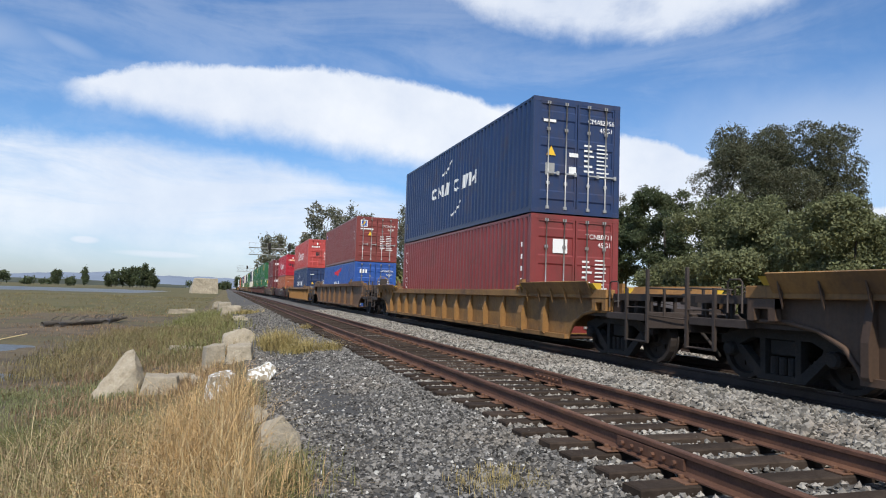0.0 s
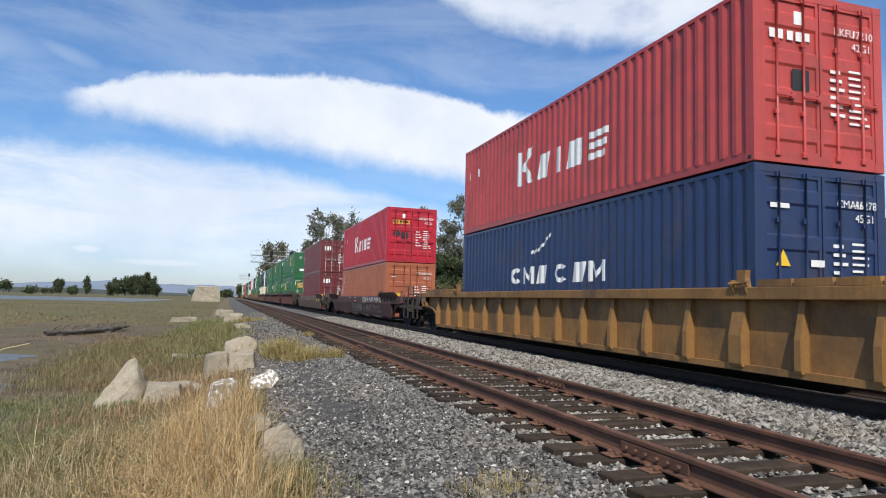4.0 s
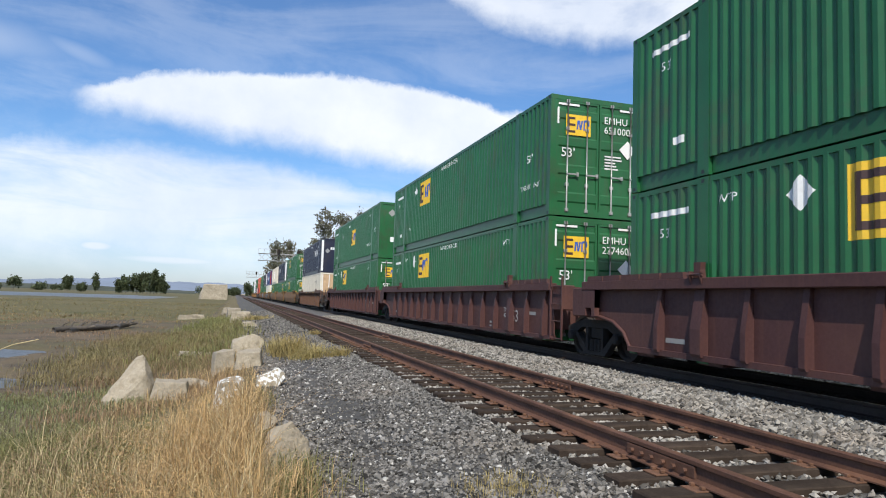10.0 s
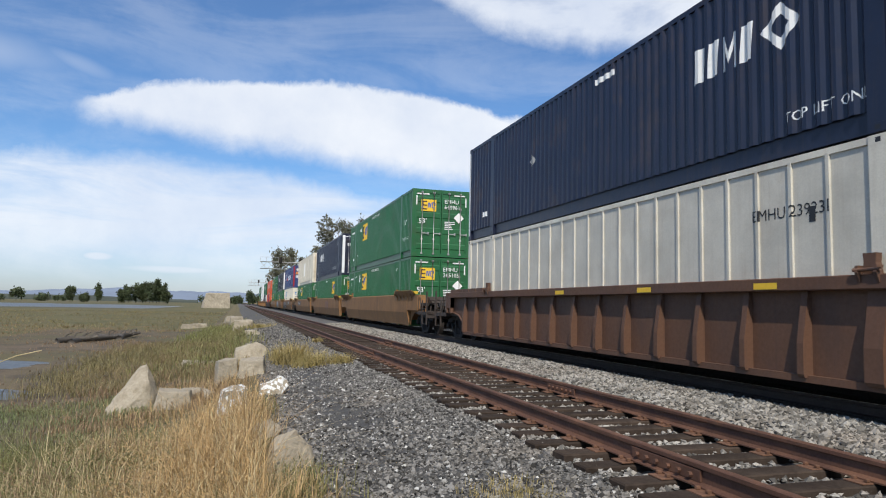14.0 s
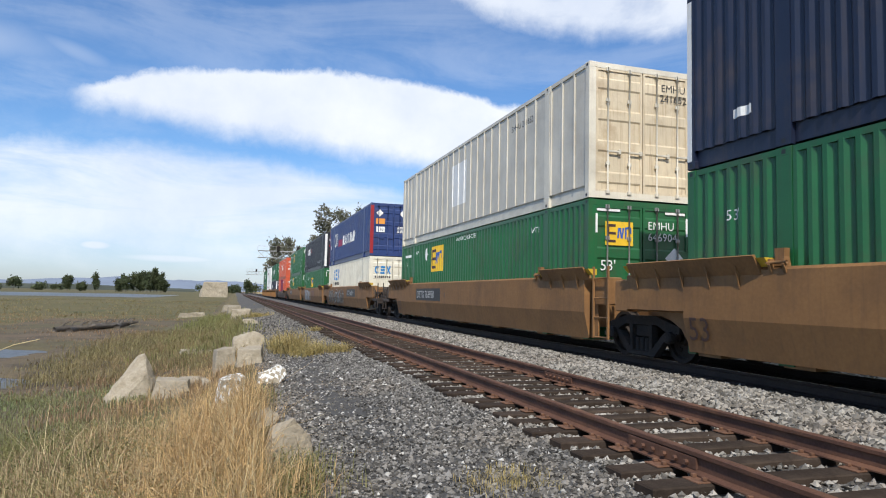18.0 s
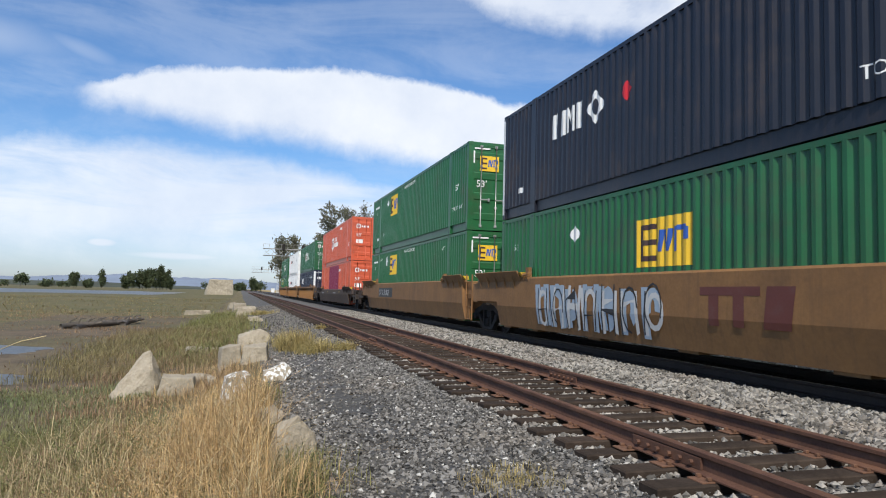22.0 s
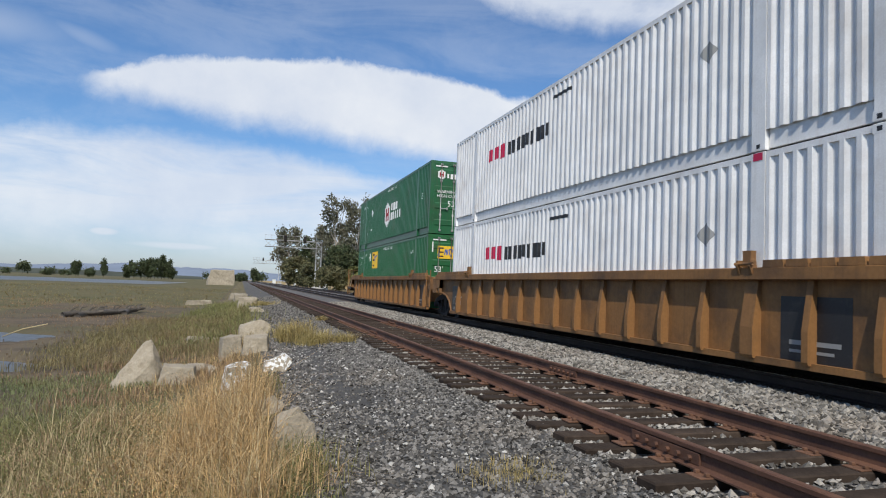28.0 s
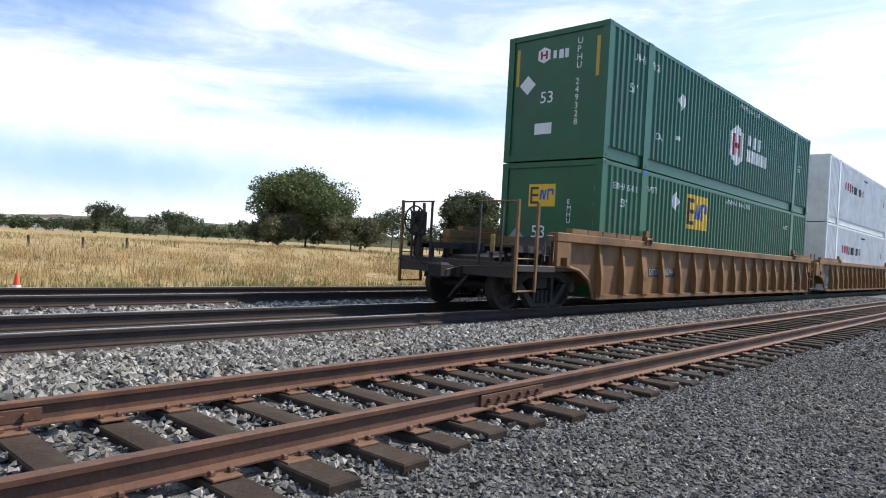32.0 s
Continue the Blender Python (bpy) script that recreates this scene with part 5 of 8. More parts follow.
def green_side(kind, h=HC, far=False):
    """Marks on the long side of the green boxes: yellow emblem, length figures, small warnings."""
    out = small_print(0.55, 2.38, 1.1, 1, "w", 0.1) + words(0.87, 2.02, 0.16, "53'", "w") + words(L53 - 1.35, h * 0.3 if kind == "low" else h * 0.5, 0.2, "53'", "w")
    if kind == "low":
        out += emblem_yellow(4.55, 1.7, 1.42, 0.92) + diamond(3.85, 2.38, 0.24, "w") + words(7.45, 2.62, 0.13, "WARNING HIGH CUBE", "w") + words(2.3, 2.44, 0.13, "WTP", "w")
        out += words(L53 - 2.8, h - 0.5, 0.14, "WTP", "w")
    elif kind == "high":
        out += emblem_yellow(*((10.45, 1.6) if far else (7.45, 1.2)), 1.45, 0.95) + diamond(6.4 if far else 3.9, 2.0, 0.22, "g") + small_print(6.2, h - 0.45, 0.8, 1, "w", 0.12)
        out += words(12.7, 0.8, 0.14, "TOP LIFT ONLY", "w") + words(L53 - 2.8, h - 0.5, 0.14, "WTP", "w") + small_print(1.2, 0.65, 0.5, 1, "w", 0.13)
    elif kind == "long":
        out += emblem_yellow(4.4, 1.65, 1.5, 0.95) + diamond(3.75, 2.35, 0.2, "w") + words(7.2, 2.6, 0.13, "WARNING HIGH CUBE", "w") + small_print(1.2, 0.65, 0.5, 1, "w", 0.13) + words(14.4, 0.78, 0.12, "TOP LIFT ONLY", "w") + words(2.7, 0.8, 0.13, "DA", "w")
    return out


def green_front(number, lines=("53'",)):
    return (emblem_yellow(0.4, 1.95, 0.66, 0.5) + words(1.42, 2.32, 0.17, number[:4], "w") + words(1.42, 2.08, 0.17, number[5:], "w") + diamond(2.08, 1.72, 0.23, "w")
            + words(0.28, 1.42, 0.22, "53'", "w") + small_print(1.45, 1.5, 0.5, 5) + [("p", [rect(0.2, 0.75, 2.66, 2.71), rect(1.85, 2.35, 2.66, 2.71), rect(0.17, 0.22, 2.2, 2.6), rect(2.37, 2.42, 2.2, 2.6)], "w")])


def tail_marks():
    """Worn yellow edges on the blind end of a 53-foot box."""
    return [("p", [rect(2.28, 2.36, 1.75, 2.6), rect(0.22, 0.3, 1.75, 2.6)], "yd")]


def emp(label, kind, number, col=GREEN, end=DOORS, far=False, side=None, **kw):
    front = green_front(number) if end == DOORS else (emblem_yellow(1.1, 2.2, 0.75, 0.42) + diamond(0.65, 2.35, 0.2, "g") + words(1.25, 1.85, 0.2, "53", "w") + column(1.95, 2.5, 0.12, number[:4], "w")
                                                   + column(2.15, 2.5, 0.12, number[5:], "w") + [("p", [rect(0.6, 1.1, 0.85, 1.1)], "w")] + small_print(1.75, 1.2, 0.4, 7))
    return container(label, L53, HC, W53, col, "corr", end, side or green_side(kind, HC, far), front, **kw)


def iso(label, col, H, side, front, **kw):
    return container(label, L40, H, W40, col, "corr", DOORS, side, front, **kw)


def door_print(H, number, extra=()):
    n = words(1.5, H - 0.55, 0.12, number[:4], "w") + words(1.85, H - 0.55, 0.12, number[5:], "w") + words(1.85, H - 0.75, 0.12, "45G1" if H > 2.7 else "42G1", "w")
    return n + small_print(1.42, H - 1.15, 0.28, 6, gap=0.13, h=0.05) + small_print(1.78, H - 1.1, 0.4, 9, gap=0.1) + list(extra)


def hazard(u, H, w=0.5):
    """Yellow and black slanted stripes on the door header."""
    return [("p", [[(u + i * 0.11, H - 0.1), (u + i * 0.11 + 0.05, H - 0.1), (u + i * 0.11 + 0.1, H - 0.03), (u + i * 0.11 + 0.05, H - 0.03)] for i in range(int(w / 0.11))], "y")]


def swoosh(u, v, w, up):
    """Dotted arc of white dashes."""
    p = []
    for i in range(9):
        t = i / 8
        a, b = u + w * t, v + (0.35 * t * t if up else 0.4 * t ** 0.5)
        p.append([(a, b), (a + w * 0.1, b + 0.04), (a + w * 0.1, b + 0.12), (a, b + 0.08)])
    return [("p", p, "w")]


def fat_shapes(u, w, v, h, n, seed, thick=0.1):
    """Sprayed fat shapes: leaning stems with rounded bowls, in a row."""
    r = random.Random(seed)
    out = []
    step = w / n
    for i in range(n):
        a, lean = u + i * step, r.uniform(-0.12, 0.14)
        t = thick * r.uniform(0.8, 1.25)
        foot, head = v + r.uniform(0, 0.1) * h, v + h * r.uniform(0.86, 1.0)
        out.append([(a, foot), (a + t, foot), (a + t + lean, head), (a + lean, head)])
        if r.random() < 0.55:
            b = a + step * 0.62
            out.append([(b, foot + r.uniform(-0.05, 0.05)), (b + t, foot), (b + t + lean, head), (b + lean, head)])
            k = r.uniform(0.2, 0.75)
            out.append([(a + t + lean * k, foot + h * k), (b + lean * k, foot + h * (k + r.uniform(-0.25, 0.25))), (b + lean * k, foot + h * k + t), (a + t + lean * k, foot + h * k + t)])
        else:
            cx, cy, rx, ry = a + step * 0.42, v + h * r.uniform(0.45, 0.6), step * 0.36, h * r.uniform(0.32, 0.46)
            a0, m = r.uniform(0, 6.28), r.choice((7, 9, 12))
            q = lambda j, o: (cx + math.cos(a0 + j * 0.5236) * (rx + o), cy + math.sin(a0 + j * 0.5236) * (ry + o))
            out += [[q(j, 0), q(j + 1, 0), q(j + 1, -t), q(j, -t)] for j in range(m)]
    return out


def maroon_marks():
    """Pale figures near the clamps and an outlined length mark."""
    out = words(14.15, 0.6, 0.3, "53", "g2") + [("p", [rect(12.6, 13.0, 0.5, 0.56), rect(12.6, 13.05, 0.4, 0.45), rect(15.2, 15.6, 0.8, 0.88), rect(1.1, 1.6, 0.5, 0.58)], "g")]
    return out + [("s", q, k) for _, q, k in words(14.0 - 0.02, 0.85, 0.11, "20", "g2") + words(14.0 - 0.02, 0.7, 0.11, "40", "g2")]


def joint_marks(rear):
    """Black load-limit panel beside a shared truck, and a smaller one at the other end."""
    out = [("p", [rect(14.65, 15.75, 0.24, 1.12)], "k")] + [("q", [rect(14.8, 15.6, 0.5, 0.56), rect(14.8, 15.5, 0.4, 0.44)], "g")]
    if rear:
        out += [("p", [rect(0.15, 1.05, 0.24, 1.12)], "k")] + [("q", q, k) for _, q, k in words(0.26, 0.52, 0.27, "125 T", "g2")] + [("q", [rect(0.3, 0.9, 0.4, 0.43), rect(0.3, 0.85, 0.34, 0.37)], "g")]
    return out


def build_train():
    tri = lambda u, v, s: [("p", [[(u - s, v - s * 0.8), (u + s, v - s * 0.8), (u, v + s)]], "y")]

    def put(s, car, low=None, high=None):
        base = 0.24
        CARS.append((car, s, 0.0, MAIN_Z))
        z = MAIN_Z + base
        if low:
            LOADS.append((low[0], s, z))
            z += low[1] + 0.025
        if high:
            LOADS.append((high[0], s, z))

    put(-2.45, well_car("dark grimy ribbed well car with a yellow top edge", "dark_brown", False, "truck", "truck", 15, chord="yellow", top=1.33, wings=True))
    # 1: dark blue over brick red
    cg = lambda H, nm: door_print(H, nm, [("p", [rect(0.28, 0.62, H - 0.62, H - 0.55)], "w")] + tri(0.5, 1.55 if H > 2.7 else 1.4, 0.13) + [("p", [rect(1.0, 1.25, 1.45, 1.55), rect(1.0, 1.2, 1.0, 1.2)], "w"), ("p", [rect(0.35, 0.6, 0.95, 1.25)], "g")])
    cside = lambda k: wordmark(3.7, 1.3, 2.2, 0.42, (3, 5, 7), "w") + wordmark(6.1, 1.3, 2.3, 0.42, (3, 7, 5), "w") + swoosh(4.9, 2.0, 0.9, True) + swoosh(5.9, 0.5, 0.9, True)
    a = iso("brick-red forty-foot container with grey door bars", "brick", HC, column(0.4, 2.3, 0.2, "TRITON", "w") + small_print(L40 - 0.6, 2.1, 0.08, 4, "w", 0.12, 0.3),
            door_print(HC, "TCNU 307117", [("p", [rect(0.6, 1.0, 1.95, 2.3)], "w"), ("p", [rect(0.22, 0.5, 0.6, 0.68)], "w")] + tri(0.82, 0.75, 0.14) + hazard(0.3, HC) + hazard(1.7, HC)))
    b = iso("dark blue forty-foot container with white block lettering", "deep_blue", HC, cside(0) + [("p", [rect(0.3, 0.42, 0.55, 0.8)], "y")], cg(HC, "CMAU 529569") + hazard(0.3, HC) + hazard(1.7, HC))
    put(20.85, well_car("yellow ribbed well car with rusty dirt", "yellow", False, "truck", "truck", 12, top=1.27, low=0.26, span=14.5, wings=True, wheel="rear_yellow"), (a, HC), (b, HC))
    # 2: rust red over bright blue
    a = iso("bright blue forty-foot container with a red bird mark", "bright_blue", LOW, wordmark(4.8, 0.8, 2.4, 0.72, (3, 5, 0), "w") + [("p", [[(4.6, 2.1), (6.0, 2.2), (6.1, 2.0), (5.0, 1.92)], [(6.1, 2.0), (6.0, 2.2), (7.5, 2.35), (7.3, 2.15)], [(5.9, 2.0), (6.5, 2.05), (6.2, 1.75)]], "r")],
            door_print(LOW, "APZU 463067", wordmark(0.3, 1.95, 0.5, 0.22, (3, 5, 0), "w")))
    b = iso("rust-red forty-foot container with a small blue plate", "rust_red", LOW, [("p", [rect(0.45, 0.7, 2.0, 2.3)], "w"), ("q", [rect(0.5, 0.66, 2.1, 2.25)], "b")] + small_print(L40 - 0.7, 1.7, 0.1, 3, "w", 0.08, 0.2),
            door_print(LOW, "FSCU 403145", [("p", [rect(0.25, 0.65, 2.0, 2.4)], "w"), ("q", [rect(0.3, 0.6, 2.05, 2.35)], "b"), ("r", [[(0.33, 2.1), (0.45, 2.1), (0.55, 2.3), (0.4, 2.3)]], "y"), ("p", [rect(0.25, 1.0, 1.85, 1.92)], "w")] + tri(0.82, 1.62, 0.13)))
    put(44.10, well_car("orange-brown ribbed well car with rusty dirt", "soot_orange", False, "truck", "truck", 8, top=1.56, low=0.3, span=16.6), (a, LOW), (b, LOW))
    # 3: coral over dark blue
    kl = lambda w=1.0: wordmark(4.0, 0.88, 1.15, 0.88, (6,), "w") + wordmark(5.15, 0.88, 0.8, 0.58, (7,), "w") + [("p", [rect(6.12, 6.34, 0.88, 1.46)], "w")] + wordmark(6.55, 0.88, 1.95, 0.58, (7, 1), "w")
    kd = lambda H, nm: door_print(H, nm, [("p", [rect(0.75, 0.9, H - 0.5, H - 0.3)], "w"), ("p", [rect(0.7, 1.02, 1.1, 1.42)], "k")] + wordmark(0.3, H - 0.75, 0.8, 0.14, (5, 0, 2, 3, 1), "w"))
    a = iso("dark blue forty-foot container half hidden by the well", "deep_blue", HC, cside(0), cg(HC, "CMAU 462780") + hazard(0.25, HC) + hazard(1.7, HC), bars="deep_blue")
    b = iso("coral-red forty-foot container with white block lettering", "coral", LOW, kl() + [("p", [rect(0.32, 0.5, 1.65, 1.88), rect(1.1, 1.28, 1.65, 1.88)], "w")], kd(LOW, "KKFU 172101"), bars="coral")
    put(67.53, well_car("yellow ribbed well car, dull with dust", "yellow", False, "truck", "truck", 15, top=1.36, wheel="front_yellow"), (a, HC), (b, LOW))
    # 4: red over tan-orange
    a = iso("tan-orange forty-foot container with white door print", "tan_orange", LOW, column(0.42, 2.05, 0.2, "CRONOS", "w") + small_print(L40 - 0.5, 1.9, 0.07, 5, "w", 0.12, 0.2), door_print(LOW, "TTNU 449658", small_print(0.3, 1.9, 0.4, 1)), bars="tan_orange")
    b = iso("crimson forty-foot container with white block lettering", "red", LOW, kl() + [("p", [rect(0.32, 0.5, 1.65, 1.88), rect(1.1, 1.28, 1.65, 1.88)], "w"), ("p", [rect(L40 - 3.6, L40 - 3.2, 0.95, 1.35)], "dr")], kd(LOW, "KKFU 174307") + [("p", [rect(0.28, 1.1, 1.8, 2.0)], "o")] + diamond(0.48, 1.35, 0.2, "k"), bars="red")
    put(90.59, well_car("dark red smooth-sided well car covered in graffiti", "red_brown", True, "truck", "truck", top=1.235, fold=0.88, low=0.33, marks=[("p", fat_shapes(7.1, 2.8, 0.4, 0.46, 5, 4, 0.13), "g3"), ("p", fat_shapes(10.3, 4.2, 0.42, 0.42, 7, 5, 0.07), "g3"), ("p", fat_shapes(10.0, 4.6, 0.92, 0.28, 8, 6, 0.1), "g2"), ("q", [rect(7.75, 8.12, 0.93, 1.03), rect(10.35, 10.8, 0.9, 1.0), rect(14.2, 14.6, 0.95, 1.05)], "yd"), ("p", [rect(6.0, 6.5, 1.12, 1.16), rect(7.7, 8.2, 1.12, 1.17)], "g2")]), (a, LOW), (b, LOW))
    # 5: two maroon boxes
    td = lambda H, nm: door_print(H, nm, wordmark(0.3, H - 0.85, 0.6, 0.34, (0, 3, 4), "w") + hazard(0.3, H) + hazard(1.6, H))
    ts = column(0.4, 2.1, 0.3, "  ", "w") + [("p", [rect(0.35, 0.5, 1.9, 2.3), rect(0.3, 0.55, 1.5, 1.75), rect(0.35, 0.5, 1.05, 1.35)], "w"), ("p", [rect(L40 - 0.75, L40 - 0.68, 1.5, 1.7)], "y")]
    a = iso("maroon forty-foot container with a yellow door sticker", "maroon", HC, ts, td(HC, "TEMU 862778") + [("p", [rect(0.22, 0.62, 0.55, 0.75)], "y")], bars="steel")
    b = iso("maroon forty-foot container with grey locking bars", "maroon", LOW, ts, td(LOW, "TGHU 490227"), bars="steel")
    put(113.99, well_car("dark brown smooth-sided well car with yellow patches", "brown", True, "truck", "truck", top=1.25, fold=0.885, low=0.27, marks=[("p", [rect(7.85, 8.4, 0.86, 1.0), rect(14.2, 14.8, 0.8, 1.0), rect(15.5, 15.9, 0.75, 1.05)], "yd"), ("p", [rect(3.0, 4.6, 0.95, 1.05), rect(5.5, 6.6, 0.95, 1.02)], "br")]), (a, HC), (b, LOW))
    # 6 to 8: three green pairs on one articulated car
    a = emp("green fifty-three-foot container, doors forward", "low", "EMHU 641219")
    b = emp("green fifty-three-foot container with a plain end", "high", "EMHU 645866", end="wall", far=True)
    put(137.36, well_car("maroon ribbed well car unit", "maroon", False, "truck", "arch", 16, top=1.55, low=0.3, marks=maroon_marks()), (a, HC), (b, HC))
    a = emp("green fifty-three-foot container in the shade", "low", "EMHU 277460")
    b = emp("green fifty-three-foot container with rust-edged doors", "long", "EMHU 651000")
    put(156.93, well_car("maroon ribbed well car unit between shared trucks", "maroon", False, "plain", "arch", 16, top=1.55, low=0.3, marks=maroon_marks()), (a, HC), (b, HC))
    a = emp("green fifty-three-foot container, doors half in shade", "low", "EMHU 644457")
    b = emp("green fifty-three-foot container with a plain yellow-edged end", "high", "EMHU 249943", end="wall")
    put(176.46, well_car("maroon ribbed well car unit, end of the set", "maroon", False, "plain", "truck", 16, top=1.55, low=0.3, marks=maroon_marks()), (a, HC), (b, HC))
    # 9: navy over white
    uside = emblem_lozenge(10.9, 1.56, 2.15, 0.55) + words(12.8, 0.45, 0.14, "TOP LIFT ONLY", "w") + words(L53 - 2.8, 2.3, 0.15, "WTP", "w") + small_print(1.2, 0.6, 0.6, 1, "w", 0.14) + small_print(7.8, 2.55, 1.2, 1, "w", 0.12) + diamond(4.7, 1.6, 0.16, "g")
    ufront = emblem_lozenge(0.75, 1.95, 0.95, 0.22) + diamond(0.5, 1.85, 0.22, "g") + column(1.98, 2.45, 0.13, "UMXU", "w") + column(2.16, 2.45, 0.13, "237301", "w")
    a = container("dirty white sheet-and-post container with rust stains", L53, HC, W53, "grey_white", "post", "wall", words(L53 - 4.0, 2.1, 0.16, "EMHU 239231", "k") + [("p", [rect(L53 - 3.0, L53 - 2.9, 2.0, 2.2)], "k")],
                  column(2.15, 2.4, 0.14, "239231", "k") + column(1.98, 2.4, 0.14, "EMHU", "k") + [("p", [rect(0.18, 2.4, 0.16, 0.7)], "w2")] + [("q", [rect(q, q + 0.07, 0.16, 2.74)], "w") for q in (0.17, 0.72, 1.29, 1.86, 2.33)], frame_col="ivory", end_col="peach")
    b = container("dark navy container with pale corner posts", L53, HC, W53, "navy", "corr", "wall", uside, ufront, post="w")
    put(200.45, well_car("rusty brown ribbed well car", "rusty", False, "truck", "truck", 16, top=1.53, low=0.24, wheel="front_yellow", marks=[("s", [rect(u, u + 0.42, 1.385, 1.47) for u in (6.4, 9.6, 12.4)], "y")]), (a, HC), (b, HC))
    # 10 to 12
    a = emp("green fifty-three-foot container, doors forward", "low", "EMHU 265105")
    b = emp("green fifty-three-foot container with a yellow door sticker", "long", "EMHU 640961")
    put(223.96, well_car("tan smooth-sided well car unit", "tan", True, "truck", "arch", top=1.54, fold=0.8, low=0.29), (a, HC), (b, HC))
    udoor = emblem_lozenge(0.35, 2.0, 0.85, 0.22) + words(1.75, 1.95, 0.16, "UMXU", "w") + words(1.72, 1.72, 0.16, "258176", "w") + small_print(1.55, 1.2, 0.6, 4) + diamond(2.05, 1.42, 0.2, "g") + [("p", [rect(1.7, 2.2, 0.6, 0.85)], "w")] + [("p", [rect(0.2, 0.75, 2.66, 2.71), rect(1.85, 2.35, 2.66, 2.71)], "w")]
    u2 = emblem_lozenge(3.0, 1.6, 2.35, 0.58) + words(L53 - 4.9, 0.55, 0.18, "TOP LIFT ONLY", "w") + words(L53 - 2.8, 2.3, 0.15, "WTP", "w") + small_print(1.0, 0.6, 0.5, 1, "w", 0.14) + diamond(5.3, 1.7, 0.14, "g")
    a = emp("green fifty-three-foot container with a wide yellow panel", "low", "EMHU 245252", side=emblem_yellow(11.2, 1.63, 1.45, 0.92) + words(0.87, 2.02, 0.16, "53'", "w") + small_print(7.4, 2.6, 1.6, 1, "w", 0.1))
    b = container("dark navy container with white-capped corner posts", L53, HC, W53, "navy", "corr", DOORS, u2, udoor, post="w")
    put(243.50, well_car("tan smooth-sided well car unit between shared trucks", "tan", True, "plain", "arch", top=1.54, fold=0.8, low=0.29, marks=[("p", [rect(8.78, 10.0, 1.15, 1.28), rect(8.98, 9.2, 0.7, 1.15), rect(9.5, 9.72, 0.7, 1.15)], "tr")] + wordmark(10.0, 0.7, 0.75, 0.58, (7,), "tr") + words(6.6, 1.1, 0.18, "C", "br") + words(0.2, 0.46, 0.36, "53", "br")), (a, HC), (b, HC))
    a = emp("green fifty-three-foot container, doors half in shade", "low", "EMHU 646904")
    b = container("dirty white sheet-and-post container with rust-streaked doors", L53, HC, W53, "grey_white", "post", DOORS, [("p", [rect(6.9, 8.3, 0.9, 2.3)], "w")] + words(L53 - 4.2, 2.3, 0.16, "EMHU 241652", "k"),
                  words(1.75, 2.42, 0.16, "EMHU", "k") + words(1.72, 2.2, 0.16, "241652", "k"), frame_col="ivory", bars="grey_white", end_col="rust_ivory")
    put(262.83, well_car("tan smooth-sided well car unit, end of the set", "tan", True, "plain", "truck", top=1.54, fold=0.8, low=0.29, marks=number_panel(3.15, 0.88, 3.2, 0.44, "DTTX 766938") + words(0.2, 0.46, 0.36, "53", "br") + words(6.75, 1.0, 0.18, "B", "br")), (a, HC), (b, HC))
    # 13 to 15
    a = container("cream fifty-three-foot container with blue block lettering", L53, HC, W53, "cream", "corr", DOORS, wordmark(2.6, 1.77, 2.75, 0.78, (3, 1, 4), "cb") + wordmark(2.6, 1.42, 2.55, 0.22, (0, 5, 2, 3, 1, 0, 4, 5), "k"),
                  wordmark(0.3, 1.95, 0.95, 0.42, (3, 1, 4), "cb") + wordmark(0.32, 1.72, 0.9, 0.12, (0, 5, 2, 3, 1, 0, 4, 5), "k"), bars="cream")
    b = container("blue fifty-three-foot container with red corner posts", L53, HC, W53, "stack_blue", "corr", DOORS, wordmark(4.4, 1.2, 1.8, 0.45, (7, 7, 7, 7), "r") + wordmark(6.3, 1.2, 5.0, 0.62, (7, 0, 2, 3, 7, 0, 7, 2, 7, 5), "w") + [("p", [[(2.9 + r0 * math.cos(k * 0.524), 1.75 + r0 * 0.95 * math.sin(k * 0.524)), (2.9 + r0 * math.cos((k + 1) * 0.524), 1.75 + r0 * 0.95 * math.sin((k + 1) * 0.524)), (2.9 + 0.7 * r0 * math.cos((k + 1) * 0.524), 1.75 + 0.66 * r0 * math.sin((k + 1) * 0.524)), (2.9 + 0.7 * r0 * math.cos(k * 0.524), 1.75 + 0.66 * r0 * math.sin(k * 0.524))] for r0 in (0.52,) for k in range(12)], "w2"), ("p", [rect(3.3, 3.95, 1.35 + k * 0.13, 1.41 + k * 0.13) for k in range(7)], "w2"), ("p", [rect(0.5, 0.62, 1.75, 2.05), rect(0.74, 0.86, 1.75, 2.05)], "w"), ("p", [rect(0.5, 0.86, 1.2, 1.5)], "w2")],
                  diamond(0.5, 2.35, 0.2, "w") + diamond(1.8, 2.35, 0.2, "w") + [("p", [rect(0.3, 0.8, 1.75, 2.05)], "o"), ("p", [rect(0.32, 0.8, 1.3, 1.6)], "w"), ("p", [rect(2.0, 2.35, 0.65, 0.9)], "yd")] + [("q", q, k) for _, q, k in words(0.38, 1.38, 0.16, "110", "k")] + small_print(1.5, 1.6, 0.4, 5), post="dr", bars="stack_blue")
    put(286.39, well_car("brown smooth-sided well car unit with white graffiti", "tan", True, "truck", "arch", top=1.54, fold=0.8, low=0.29, marks=number_panel(9.7, 0.9, 3.1, 0.44, "DTTX 765821") + [("p", fat_shapes(1.5, 7.2, 0.36, 0.95, 9, 13, 0.26), "k"), ("q", fat_shapes(1.5, 7.2, 0.4, 0.92, 10, 18, 0.05), "g2"), ("r", spray(1.6, 0.42, 7.0, 0.85, 19, "g", "r", 12, 0.035)[0][1], "g")] + words(0.2, 0.46, 0.36, "53", "br") + words(9.2, 1.05, 0.18, "A", "br")), (a, HC), (b, HC))
